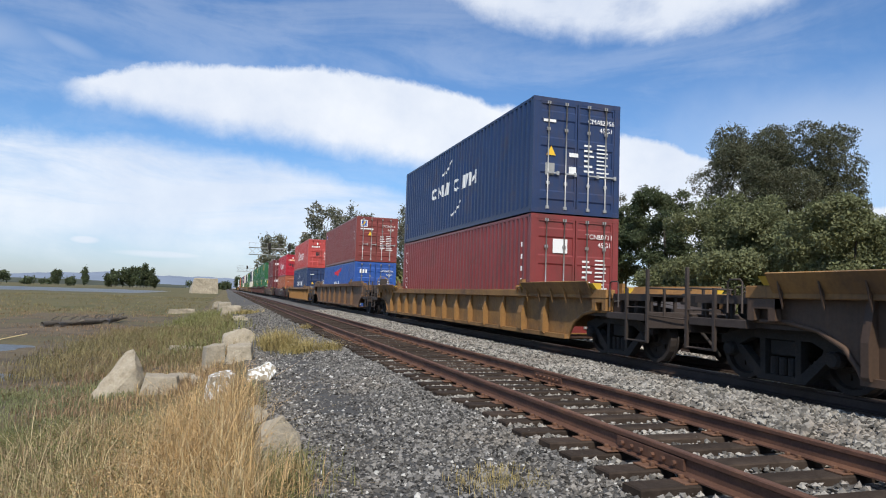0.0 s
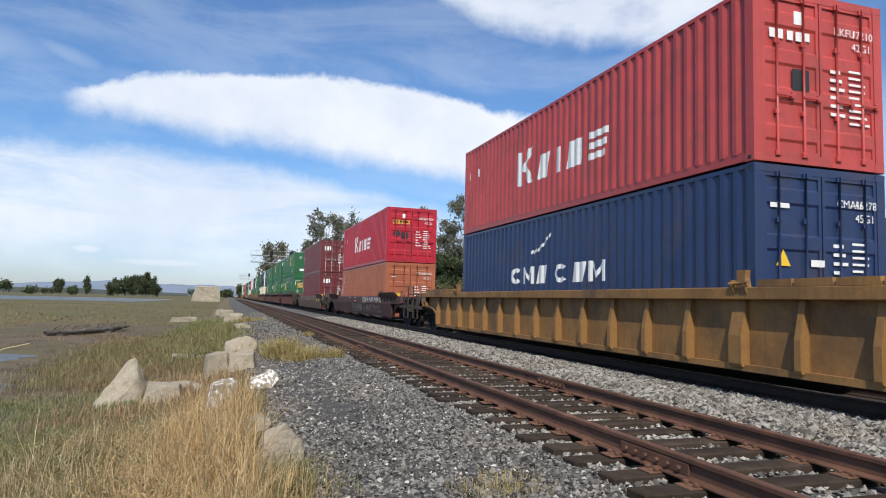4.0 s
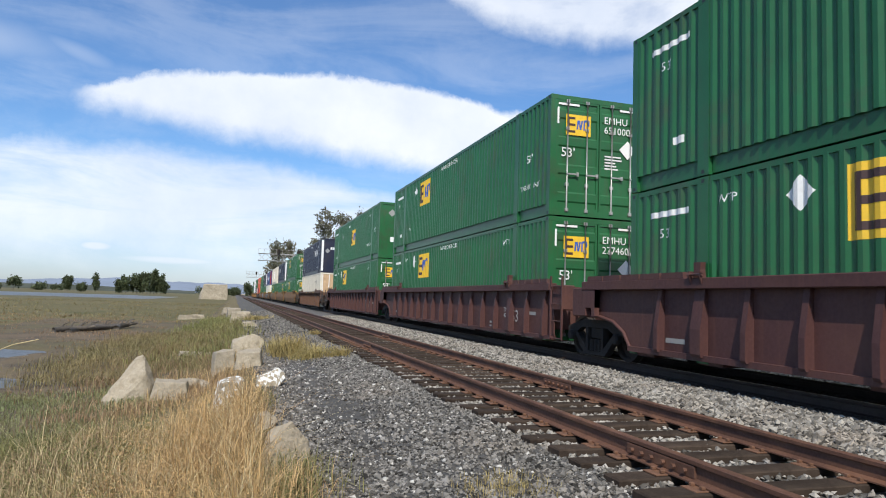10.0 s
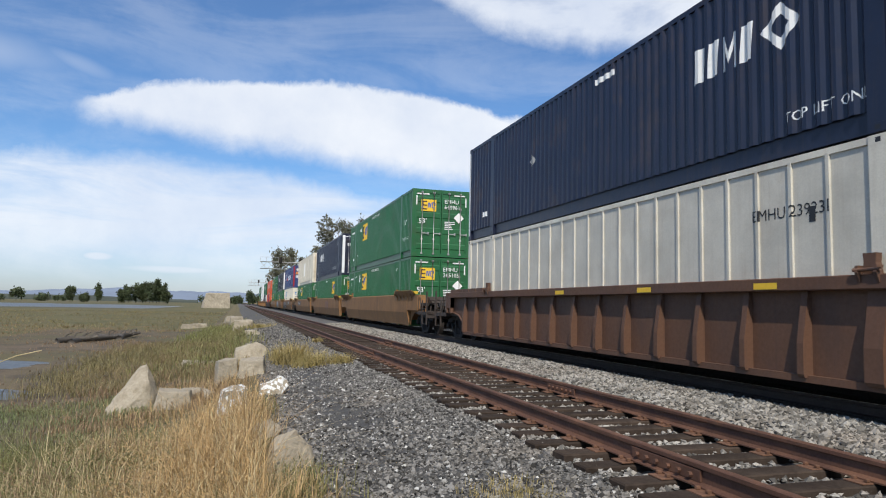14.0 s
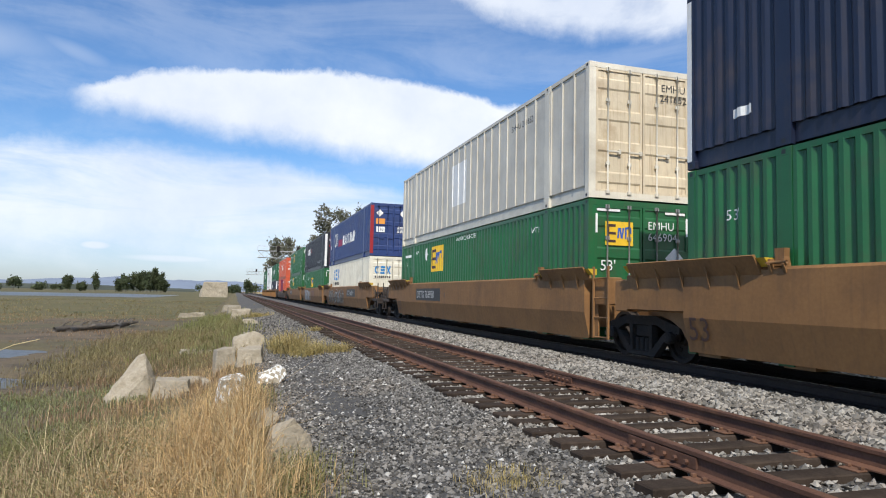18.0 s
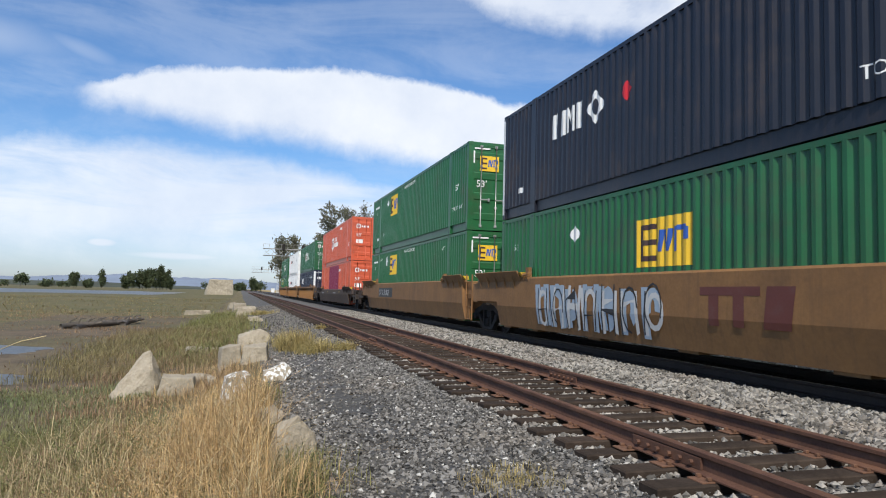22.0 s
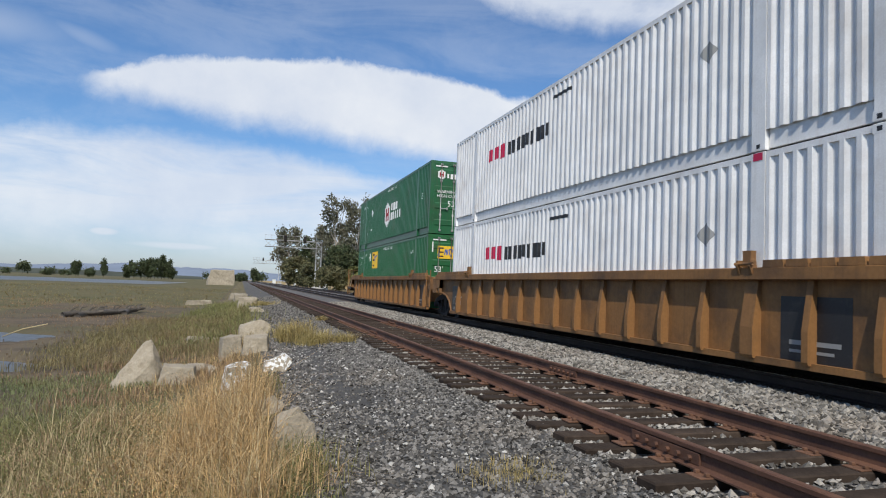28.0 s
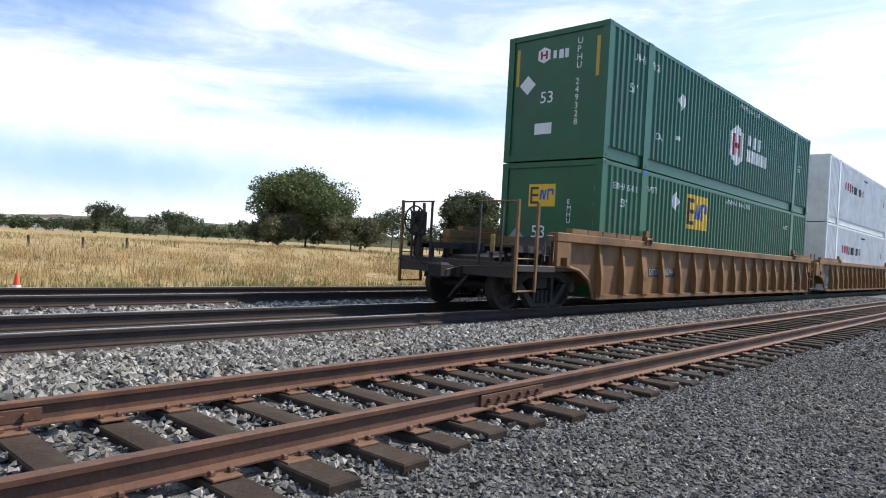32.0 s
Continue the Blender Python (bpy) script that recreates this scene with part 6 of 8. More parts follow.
    a = emp("green fifty-three-foot container above a graffiti-covered car", "low", "EMHU 642183", side=emblem_yellow(6.6, 1.4, 1.55, 0.86) + diamond(4.2, 2.2, 0.22, "w") + words(0.87, 2.02, 0.16, "53'", "w"))
    u3 = emblem_lozenge(3.0, 1.6, 2.35, 0.58) + diamond(6.2, 1.9, 0.2, "r") + words(L53 - 4.9, 0.55, 0.18, "TOP LIFT ONLY", "w") + small_print(1.0, 0.6, 0.5, 1, "w", 0.14)
    ud3 = emblem_lozenge(0.35, 2.15, 0.85, 0.22) + words(1.6, 2.1, 0.16, "UMXU", "w") + words(1.6, 1.88, 0.16, "238769", "w") + diamond(0.5, 1.8, 0.17, "r") + diamond(0.95, 1.72, 0.17, "r") + small_print(1.5, 1.3, 0.7, 4) + [("p", [rect(2.0, 2.35, 0.65, 0.9)], "w")]
    b = container("near-black container with red placards on the doors", L53, HC, W53, "black_navy", "corr", DOORS, u3, ud3, post="w")
    put(305.62, well_car("tan smooth-sided well car unit with pale blue graffiti", "tan", True, "plain", "arch", top=1.54, fold=0.8, low=0.29, marks=[("p", fat_shapes(2.7, 5.1, 0.36, 1.0, 7, 14, 0.24), "pb"), ("q", fat_shapes(2.75, 5.1, 0.38, 0.95, 7, 15, 0.1), "w2"), ("r", fat_shapes(2.8, 5.0, 0.36, 0.98, 7, 16, 0.04), "k")] + [("p", [rect(8.6, 9.85, 1.15, 1.28), rect(8.8, 9.02, 0.7, 1.15), rect(9.32, 9.54, 0.7, 1.15)], "tr")] + wordmark(9.85, 0.7, 0.75, 0.58, (7,), "tr")), (a, HC), (b, HC))
    a = emp("green fifty-three-foot container, doors half in shade", "low", "EMHU 650971")
    b = emp("green fifty-three-foot container with warning print on the doors", "long", "EMHU 273773")
    put(324.83, well_car("tan smooth-sided well car unit, end of the set", "tan", True, "plain", "truck", top=1.54, fold=0.8, low=0.29, marks=number_panel(2.95, 0.86, 3.15, 0.44, "DTTX 765821") + words(0.2, 0.46, 0.36, "53", "br")), (a, HC), (b, HC))
    # 16: two orange boxes
    of = lambda nm: emblem_hex(0.3, 2.1, 0.28, 0.36)[:2] + wordmark(0.66, 2.2, 0.5, 0.14, (4, 3, 5, 2), "w") + words(1.45, 2.15, 0.18, nm[:4], "w") + words(1.45, 1.92, 0.18, nm[5:], "w") + words(0.3, 1.6, 0.22, "53'", "w") + words(1.5, 1.55, 0.12, "WARNING", "w") + words(1.5, 1.38, 0.12, "HIGH CUBE", "w") + small_print(1.5, 1.15, 0.6, 4) + [("p", [rect(0.3, 0.75, 1.15, 1.4)], "w")]
    oh = emblem_hex(6.05, 1.1, 1.2, 1.1)
    a = container("orange fifty-three-foot container with a purple repainted stretch", L53, HC, W53, "orange", "corr", DOORS, [("p", [rect(5.2, 10.6, 0.32, 2.78)], "pur")] + small_print(10.5, 2.3, 1.6, 1, "w", 0.16), of("HGIU 635485"), bars="orange")
    b = container("orange fifty-three-foot container with a white shield mark", L53, HC, W53, "orange", "corr", DOORS, oh + words(0.75, 0.8, 0.25, "53'", "w") + words(L53 - 1.4, 1.0, 0.25, "53'", "w") + small_print(10.5, 2.45, 1.6, 1, "w", 0.16), of("HGIU 631855"), bars="orange")
    put(348.50, well_car("dark brown smooth-sided well car with graffiti", "dark_brown", True, "truck", "truck", top=1.245, fold=0.875, low=0.29, marks=[("p", [rect(5.6, 5.9, 1.0, 1.1), rect(12.2, 12.5, 1.0, 1.1)], "yd"), ("p", [rect(2.0, 3.4, 0.9, 0.98), rect(9.0, 10.4, 0.92, 1.0)], "g")]), (a, HC), (b, HC))
    # 17 to 19
    hf = lambda nm: emblem_hex(0.3, 2.15, 0.3, 0.4)[:2] + wordmark(0.68, 2.2, 0.42, 0.2, (4, 3, 5), "w") + words(1.5, 2.2, 0.18, nm[:4], "w") + words(1.5, 1.98, 0.18, nm[5:], "w") + diamond(2.1, 1.7, 0.19, "w") + words(0.28, 1.62, 0.12, "WARNING", "w") + words(0.28, 1.45, 0.12, "HIGH CUBE", "w") + words(0.72, 1.1, 0.22, "53'", "w") + [("p", [rect(1.55, 1.9, 0.9, 1.15)], "y"), ("p", [rect(1.93, 2.35, 0.9, 1.15)], "w"), ("p", [rect(0.2, 0.7, 2.66, 2.71), rect(1.9, 2.38, 2.66, 2.71)], "w")] + small_print(1.55, 1.5, 0.7, 4)
    hx = 7.45
    hs = emblem_hex(hx, 0.85, 1.15, 1.25) + diamond(3.9, 1.95, 0.24, "w") + words(1.05, 1.6, 0.2, "53'", "w") + words(L53 - 1.5, 1.5, 0.24, "53'", "w") + words(2.5, 0.78, 0.16, "DA", "w") + small_print(3.6, 0.95, 0.35, 1, "w", 0.1) + words(8.0, 2.62, 0.13, "WARNING HIGH CUBE", "w")
    a = container("dark navy container low in the well", L53, HC, W53, "navy", "corr", DOORS, emblem_lozenge(3.0, 1.6, 2.35, 0.58) + words(L53 - 4.0, 2.1, 0.2, "UMXU 238434", "w") + words(L53 - 2.6, 2.4, 0.14, "WTP", "w"), udoor, post="w")
    b = container("green fifty-three-foot container with a white shield mark", L53, HC, W53, "hub_green", "corr", DOORS, emblem_hex(6.35, 1.0, 1.2, 1.15) + diamond(3.9, 1.95, 0.22, "w") + words(1.05, 1.6, 0.2, "53'", "w"), hf("HGIU 500817"))
    put(371.50, well_car("orange-brown ribbed well car unit", "orange", False, "truck", "arch", 16, top=1.5, low=0.22, marks=joint_marks(True)), (a, HC), (b, HC))
    xs = [("r", [rect(L53 - 2.07, L53 - 1.89, 2.78, 2.89)], "crim")] + wordmark(3.15, 1.65, 1.4, 0.4, (4, 7, 3), "crim") + wordmark(4.65, 1.65, 2.75, 0.36, (0, 3, 3, 2, 4, 2, 3, 5, 4), "k") + diamond(L53 - 3.1, 1.8, 0.2, "g") + small_print(7.4, 2.5, 1.6, 1, "k", 0.08)
    xf = wordmark(0.5, 1.85, 1.35, 0.5, (4, 7, 3), "crim") + words(0.35, 1.6, 0.12, "WARNING", "g") + words(0.35, 1.42, 0.12, "HIGH CUBE", "g") + words(1.5, 0.75, 0.2, "53'", "g") + [("p", [rect(0.75, 1.05, 0.75, 0.98)], "y"), ("p", [rect(0.3, 0.45, 0.78, 1.0)], "g")] + small_print(1.45, 1.6, 0.55, 3, "g")
    a = container("white fifty-three-foot container with red and black block lettering", L53, HC, W53, "white", "corr", DOORS, xs, xf, bars="white")
    b = container("white fifty-three-foot container with red and black block lettering", L53, HC, W53, "white", "corr", DOORS, xs, xf, bars="white")
    put(391.07, well_car("orange-brown ribbed well car unit between shared trucks", "orange", False, "plain", "arch", 16, top=1.5, low=0.22, marks=joint_marks(True)), (a, HC), (b, HC))
    a = container("green fifty-three-foot container, last in the train", L53, HC, W53, "green", "corr", DOORS,
                  [("r", [rect(1.89, 2.07, 2.78, 2.89)], "b")] + words(0.55, 2.34, 0.14, "EMHU 654513", "w") + words(0.87, 1.97, 0.18, "53'", "w") + emblem_yellow(4.5, 1.72, 1.45, 0.9) + diamond(3.8, 2.35, 0.25, "w") + words(7.4, 2.6, 0.14, "WARNING HIGH CUBE", "w") + words(2.25, 2.42, 0.15, "WTP", "w") + words(L53 - 1.4, 1.1, 0.24, "53'", "w") + words(L53 - 2.9, 2.2, 0.15, "WTP", "w"),
                  green_front("EMHU 654513"), emblem_yellow(0.75, 1.9, 0.7, 0.5) + words(0.85, 1.2, 0.28, "53", "w") + diamond(0.45, 1.2, 0.22, "g") + column(1.75, 1.95, 0.11, "EMHU", "w") + column(2.4, 2.4, 0.08, "WARNING HIGH", "w"))
    b = container("green fifty-three-foot container with a white shield, last in the train", L53, HC, W53, "hub_green", "corr", DOORS, hs + words(1.2, 2.35, 0.16, "UPHU 249328", "w"), hf("UPHU 249328"),
                  emblem_hex(0.8, 2.2, 0.32, 0.36)[:2] + wordmark(1.2, 2.25, 0.45, 0.2, (4, 3, 5), "w") + diamond(0.55, 1.75, 0.22, "w") + words(0.9, 1.3, 0.26, "53", "w") + column(1.8, 2.5, 0.14, "UPHU 249328", "w") + [("p", [rect(0.8, 1.25, 0.6, 0.85)], "w")] + tail_marks())
    put(410.53, well_car("orange-brown ribbed well car unit, last of the train", "orange", False, "plain", "truck", 16, top=1.5, low=0.22, tall=True, wheel="rear", marks=joint_marks(False) + [("p", [rect(2.42, 3.97, 0.68, 0.9)], "k")] + [("q", q, k) for _, q, k in words(2.48, 0.735, 0.14, "DTTX", "g2") + words(3.26, 0.735, 0.14, "785749", "g2")] + [("s", q, k) for _, q, k in words(1.93, 0.72, 0.1, "20", "br") + words(1.93, 0.58, 0.1, "40", "br")] + [("p", [rect(1.15, 1.37, 0.48, 0.6)], "br"), ("q", [rect(1.17, 1.35, 0.5, 0.58)], "tp")] + [("p", [rect(0.03, 0.16, 0.74, 0.92)], "g")]), (a, HC), (b, HC))


build_train()

# ---- vegetation, rocks and the far distance ----
leaf_euc = leaf_mat("leaf_eucalyptus", (0.13, 0.136, 0.092), 0.5, (0.2, 0.16, 0.11), 0.5)
leaf_dome = leaf_mat("leaf_domed_gum", (0.088, 0.098, 0.058), 0.45, (0.13, 0.11, 0.07), 0.4)
leaf_dark = leaf_mat("leaf_dark", (0.068, 0.09, 0.044), 0.5)
leaf_light = leaf_mat("leaf_olive", (0.135, 0.15, 0.072), 0.4, (0.22, 0.2, 0.09), 0.3)
leaf_shrub = leaf_mat("leaf_shrub", (0.115, 0.12, 0.06), 0.5, (0.24, 0.19, 0.1), 0.45)
leaf_green = leaf_mat("leaf_fresh", (0.1, 0.135, 0.05), 0.5)
bark = mat("bark", (0.4, 0.36, 0.31), 0.9, 0, 0.3, 2.0, 14.0, 0.6, (0.35, 0.31, 0.26), 0.5, 1.5)
bark_dark = mat("bark_dark", (0.07, 0.055, 0.042), 0.9, 0, 0.3, 2.0, 14.0, 0.6)
straw = leaf_mat("straw", (0.52, 0.38, 0.19), 0.5, (0.36, 0.2, 0.1), 0.5)
straw_pale = leaf_mat("straw_pale", (0.62, 0.5, 0.29), 0.25)
reed = leaf_mat("reed", (0.22, 0.19, 0.09), 0.5, (0.3, 0.2, 0.11), 0.6)
weed = leaf_mat("green_weed", (0.19, 0.195, 0.075), 0.5, (0.34, 0.27, 0.12), 0.5)
pickle = leaf_mat("pickleweed", (0.19, 0.22, 0.1), 0.45, (0.3, 0.21, 0.11), 0.35)
russet = leaf_mat("russet_stalk", (0.3, 0.2, 0.12), 0.5, (0.24, 0.17, 0.09), 0.4)
broom = leaf_mat("yellow_weed", (0.4, 0.31, 0.13), 0.5, (0.32, 0.29, 0.1), 0.4)


def leaves(name, centres, spread, n_each, size, material, droop=0.0, aspect=0.55):
    """Small leaf cards in clumps round the given centres."""
    c = np.repeat(np.asarray(centres), n_each, 0)
    n = len(c)
    p = c + rng.normal(0, 1, (n, 3)) * np.asarray(spread)
    a = rng.normal(0, 1, (n, 3))
    a[:, 2] -= droop
    a /= np.linalg.norm(a, axis=1)[:, None]
    b = np.cross(a, rng.normal(0, 1, (n, 3)))
    b /= np.linalg.norm(b, axis=1)[:, None]
    s = size * rng.uniform(0.6, 1.4, n)[:, None]
    v = np.stack([p - a * s, p - b * s * aspect, p + a * s, p + b * s * aspect], 1).reshape(-1, 3)
    return quick_mesh(name, v, np.arange(4 * n).reshape(-1, 4), material)


def at(az, dist):
    return math.sin(radians(az)) * dist, math.cos(radians(az)) * dist


def tree(kind, az, el_top, dist, half_deg, seed, label="", n=260):
    """A tree of the given outline, seen dist metres off under that bearing, width and top elevation."""
    r = np.random.default_rng(seed)
    x, y = at(az, dist)
    z0 = float(ground_z(x, y))
    h = EYE_Z + math.tan(radians(el_top)) * dist - z0
    rx = dist * math.tan(radians(half_deg))
    lm = {"euc": leaf_euc, "dome": leaf_dome, "round": leaf_green, "dark": leaf_dark, "bush": leaf_light, "shrub": leaf_shrub, "conifer": leaf_euc, "far": leaf_dark, "spire": leaf_dark}[kind]
    lo = {"euc": 0.24, "dome": 0.04, "round": 0.01, "dark": 0.14, "bush": 0.06, "shrub": 0.04, "conifer": 0.08, "far": 0.05, "spire": 0.06}[kind]
    ctr, k = [], {"euc": 46, "dome": 110, "round": 60, "dark": 44, "bush": 60, "shrub": 36, "conifer": 46, "far": 12, "spire": 22}[kind]
    for i in range(k):
        if kind == "conifer":
            t = (i + 0.5) / k
            rad = rx * (1 - t) ** 0.9 * r.uniform(0.5, 1.0)
            a = r.uniform(0, 6.283)
            ctr.append((rad * math.cos(a), rad * math.sin(a), h * (lo + (0.97 - lo) * t), rx * 0.24 * (1.15 - t)))
        else:
            d = r.normal(0, 1, 3)
            d = np.sign(d) * np.abs(d / np.linalg.norm(d)) ** {"far": 0.95, "spire": 1.15, "round": 0.95, "dark": 0.85}.get(kind, 0.7)
            u = r.uniform(0.15, 1.0) ** 0.4
            s = rx * {"far": r.uniform(0.3, 0.5), "spire": r.uniform(0.22, 0.4), "round": r.uniform(0.18, 0.42), "euc": r.uniform(0.16, 0.3), "dome": r.uniform(0.16, 0.3)}.get(kind, r.uniform(0.2, 0.36))
            mid, half = h * (lo + 1) / 2, h * (1 - lo) / 2
            s = min(s, half * 0.5)
            ctr.append((d[0] * (rx - s * 0.5) * u, d[1] * (rx - s * 0.5) * u, mid + d[2] * (half - s * 0.8) * u, s))
    t = thing("tree" if kind not in ("bush", "shrub") else "bush", label or {"euc": "tall grey-green gum tree with an open crown", "dome": "broad domed gum tree with hanging grey foliage", "round": "round leafy green tree on the field edge", "dark": "dense dark green tree in the belt", "bush": "olive-green willow-like bush beyond the tracks",
              "shrub": "low rounded green shrub by the dry field", "conifer": "dark pointed conifer with layered branches", "far": "distant dark tree on the skyline", "spire": "distant narrow dark tree across the marsh"}[kind], "tree" if kind not in ("bush", "shrub") else "bush", "trees and bushes")
    t.location = (x, y, z0)
    s = Shape()
    tr = max(0.06, h * (0.014 if kind != "dome" else 0.024))
    top = Vector((r.uniform(-0.1, 0.1) * rx, r.uniform(-0.1, 0.1) * rx, h * (0.75 if kind != "conifer" else 0.97)))
    trunk = [Vector((0, 0, -0.3)), Vector((r.uniform(-0.05, 0.05) * rx, 0, h * 0.25)), Vector((top.x * 0.7, top.y * 0.7, h * 0.5)), top]
    s.tube(trunk, tr, 8, True, tr * 0.3)
    if kind in ("euc", "dome", "round"):
        for cx, cy, cz, cs in ctr[:12]:
            b = trunk[1].lerp(trunk[2], r.uniform(0.1, 1))
            s.tube([b, Vector((cx * 0.5, cy * 0.5, (b.z + cz) / 2)), Vector((cx, cy, cz))], tr * 0.38, 5, True, tr * 0.1)
    part("trunk", s, bark if kind == "euc" else bark_dark, t)
    size = max(0.09, dist * {"far": 0.0014, "spire": 0.0011, "euc": 0.0019, "dome": 0.0014, "bush": 0.0014}.get(kind, 0.0017))
    cents = []
    for cx, cy, cz, cs in ctr:
        m = max(8, min({"dome": 230, "bush": 170, "euc": 66}.get(kind, 100), int(n * {"euc": 0.06, "dome": 0.16}.get(kind, 0.1) * (cs / size / 4) ** 1.2)))
        d = r.normal(0, 1, (m, 3))
        d /= np.linalg.norm(d, axis=1)[:, None]
        d[:, 2] *= 0.72 + (0.3 if kind == "euc" else 0)
        p = np.array((cx, cy, cz)) + d * cs * r.uniform(0.45, 1.02, (m, 1)) ** 0.6
        if kind in ("euc", "dome"):
            p[:, 2] -= np.abs(r.normal(0, 0.35, m)) * cs * (d[:, 2] < 0)
        cents.append(p)
    cents = np.concatenate(cents)
    cents = cents[cents[:, 2] > 0.05]
    me = leaves("crown", cents, size * 1.25, 9, size, lm, 0.5 if kind in ("euc", "dome") else 0.0, 0.42 if kind in ("euc", "dome") else 0.55)
    part("crown", me, None, t)
    return t


def frond_mesh(L, seed):
    """An arching palm leaf: a rib with two rows of narrow leaflets."""
    r = random.Random(seed)
    v, f = [], []
    n = 40
    rib = lambda t: Vector((L * t * (1 - 0.22 * t * t), 0, L * (0.55 * t - 0.95 * t * t)))
    for i in range(n):
        t = 0.12 + 0.86 * i / n
        p, q = rib(t), rib(t + 0.034)
        for k in (-1, 1):
            ll = L * 0.25 * math.sin(math.pi * min(1, 0.25 + t * 0.8)) + 0.12
            tip = p + Vector((ll * 0.55, k * ll * 0.75, -ll * 0.35 + r.uniform(-0.05, 0.05)))
            o = len(v)
            v += [p, q, tip]
            f.append((o, o + 1, o + 2))
    o = len(v)
    for i in range(9):
        p = rib(i / 8)
        w = 0.045 * (1 - i / 9)
        v += [p + Vector((0, -w, 0)), p + Vector((0, w, 0.01))]
    f4 = [(o + 2 * i, o + 2 * i + 1, o + 2 * i + 3, o + 2 * i + 2) for i in range(8)]
    return Shape().add(v, f + f4)


palm_leaf = leaf_mat("palm_leaf", (0.15, 0.18, 0.065), 0.4, (0.36, 0.29, 0.12), 0.4)
palm_dead = leaf_mat("palm_dead_leaf", (0.2, 0.15, 0.08), 0.35)


def palm(az, dist, el_top, seed):
    r = random.Random(seed)
    x, y = at(az, dist)
    z0 = float(ground_z(x, y))
    h = EYE_Z + math.tan(radians(el_top)) * dist - z0
    t = thing("palm_tree", "stout palm with a full head of arching fronds", "palm", "palms beside the line")
    t.location = (x, y, z0)
    L = h * 0.72
    part("trunk", Shape().tube([(0, 0, -0.2), (0.05, 0, h * 0.2), (0, 0, h * 0.42)], h * 0.07, 10, True, h * 0.08), bark_dark, t)
    live, dead = frond_mesh(L, seed).mesh("frond", palm_leaf), frond_mesh(L * 0.8, seed + 1).mesh("frond", palm_dead)
    for i in range(84):
        old = i >= 66
        ob = part("frond", dead if old else live, None, t)
        lift = r.uniform(-68, 12) if not old else r.uniform(45, 75)
        ob.matrix_basis = pose(0, 0, h * 0.42, 0, lift, r.uniform(0, 360))


def blades(name, xy, height, width, material, label, lean=0.35, curl=0.3):
    """Grass: bent narrow blades rooted at the given places."""
    n = len(xy)
    z = ground_z(xy[:, 0], xy[:, 1])
    h = height * rng.uniform(0.45, 1.25, n)
    a = rng.uniform(0, 6.283, n)
    ln = lean * rng.normal(0, 1, n)
    d = np.stack([np.cos(a), np.sin(a)], 1)
    side = np.stack([-d[:, 1], d[:, 0]], 1) * (width * rng.uniform(0.6, 1.4, n))[:, None]
    p0 = np.c_[xy, z - 0.02]
    p1 = np.c_[xy + d * (ln * h * 0.35)[:, None], z + h * 0.55]
    p2 = np.c_[xy + d * ((ln + np.abs(curl * rng.normal(0, 1, n))) * h)[:, None], z + h * np.clip(1 - 0.25 * ln * ln, 0.5, 1)]
    s3 = np.c_[side, np.zeros(n)]
    v = np.stack([p0 - s3, p0 + s3, p1 + s3 * 0.8, p1 - s3 * 0.8, p2], 1).reshape(-1, 3)
    k = np.arange(n)[:, None] * 5
    tri = np.concatenate([k + np.array([[0, 1, 2]]), k + np.array([[0, 2, 3]]), k + np.array([[3, 2, 4]])])
    me = quick_mesh(name, v, tri, material)
    return tagged(new(name, me), label, "grass", kind="stuff")


def scatter(n, x0, x1, y0, y1, keep=None, clump=0.0, bias=1.0):
    x = rng.uniform(x0, x1, n)
    y = y0 + (y1 - y0) * rng.random(n) ** bias
    if clump:
        m = max(4, int(n / 40))
        cx, cy = rng.uniform(x0, x1, m), y0 + (y1 - y0) * rng.random(m) ** bias
        k = rng.integers(0, m, n)
        x, y = cx[k] + rng.normal(0, clump, n), cy[k] + rng.normal(0, clump, n)
    xy = np.c_[x, y]
    return xy[keep(x, y)] if keep is not None else xy


def way_edge(y):
    return 0.62 + 0.13 * np.sin(y * 0.35) + 0.1 * np.sin(y * 1.3)


off_way = lambda x, y: x < way_edge(y) + rng.normal(0, 0.08, len(x))
# dry grass on the bank, thinning out round the rocks
ROCK_XY = [(0.58, 6.9, 0.34), (0.4, 8.5, 0.26), (0.7, 12.3, 0.4), (0.02, 11.3, 0.28), (-0.15, 17.2, 0.45), (0.41, 15.9, 0.5), (-1.95, 15.0, 0.5), (0.4, 20.2, 0.6)]


def clear(x, y):
    k = off_way(x, y)
    for rx, ry, rr in ROCK_XY:
        k &= ~((np.abs(x - rx) < rr * 0.8) & (y < ry + 0.2) & (y > ry - rr * 2.2))
    return k


def flecks(name, xy, z_lo, z_hi, size, material, label):
    """Small dry leaves and seed heads hanging among the stalks."""
    z = ground_z(xy[:, 0], xy[:, 1]) + rng.uniform(z_lo, z_hi, len(xy))
    me = leaves(name, np.c_[xy, z], 0.03, 3, size, material, 0.2, 0.4)
    tagged(new(name, me), label, "grass", kind="stuff")


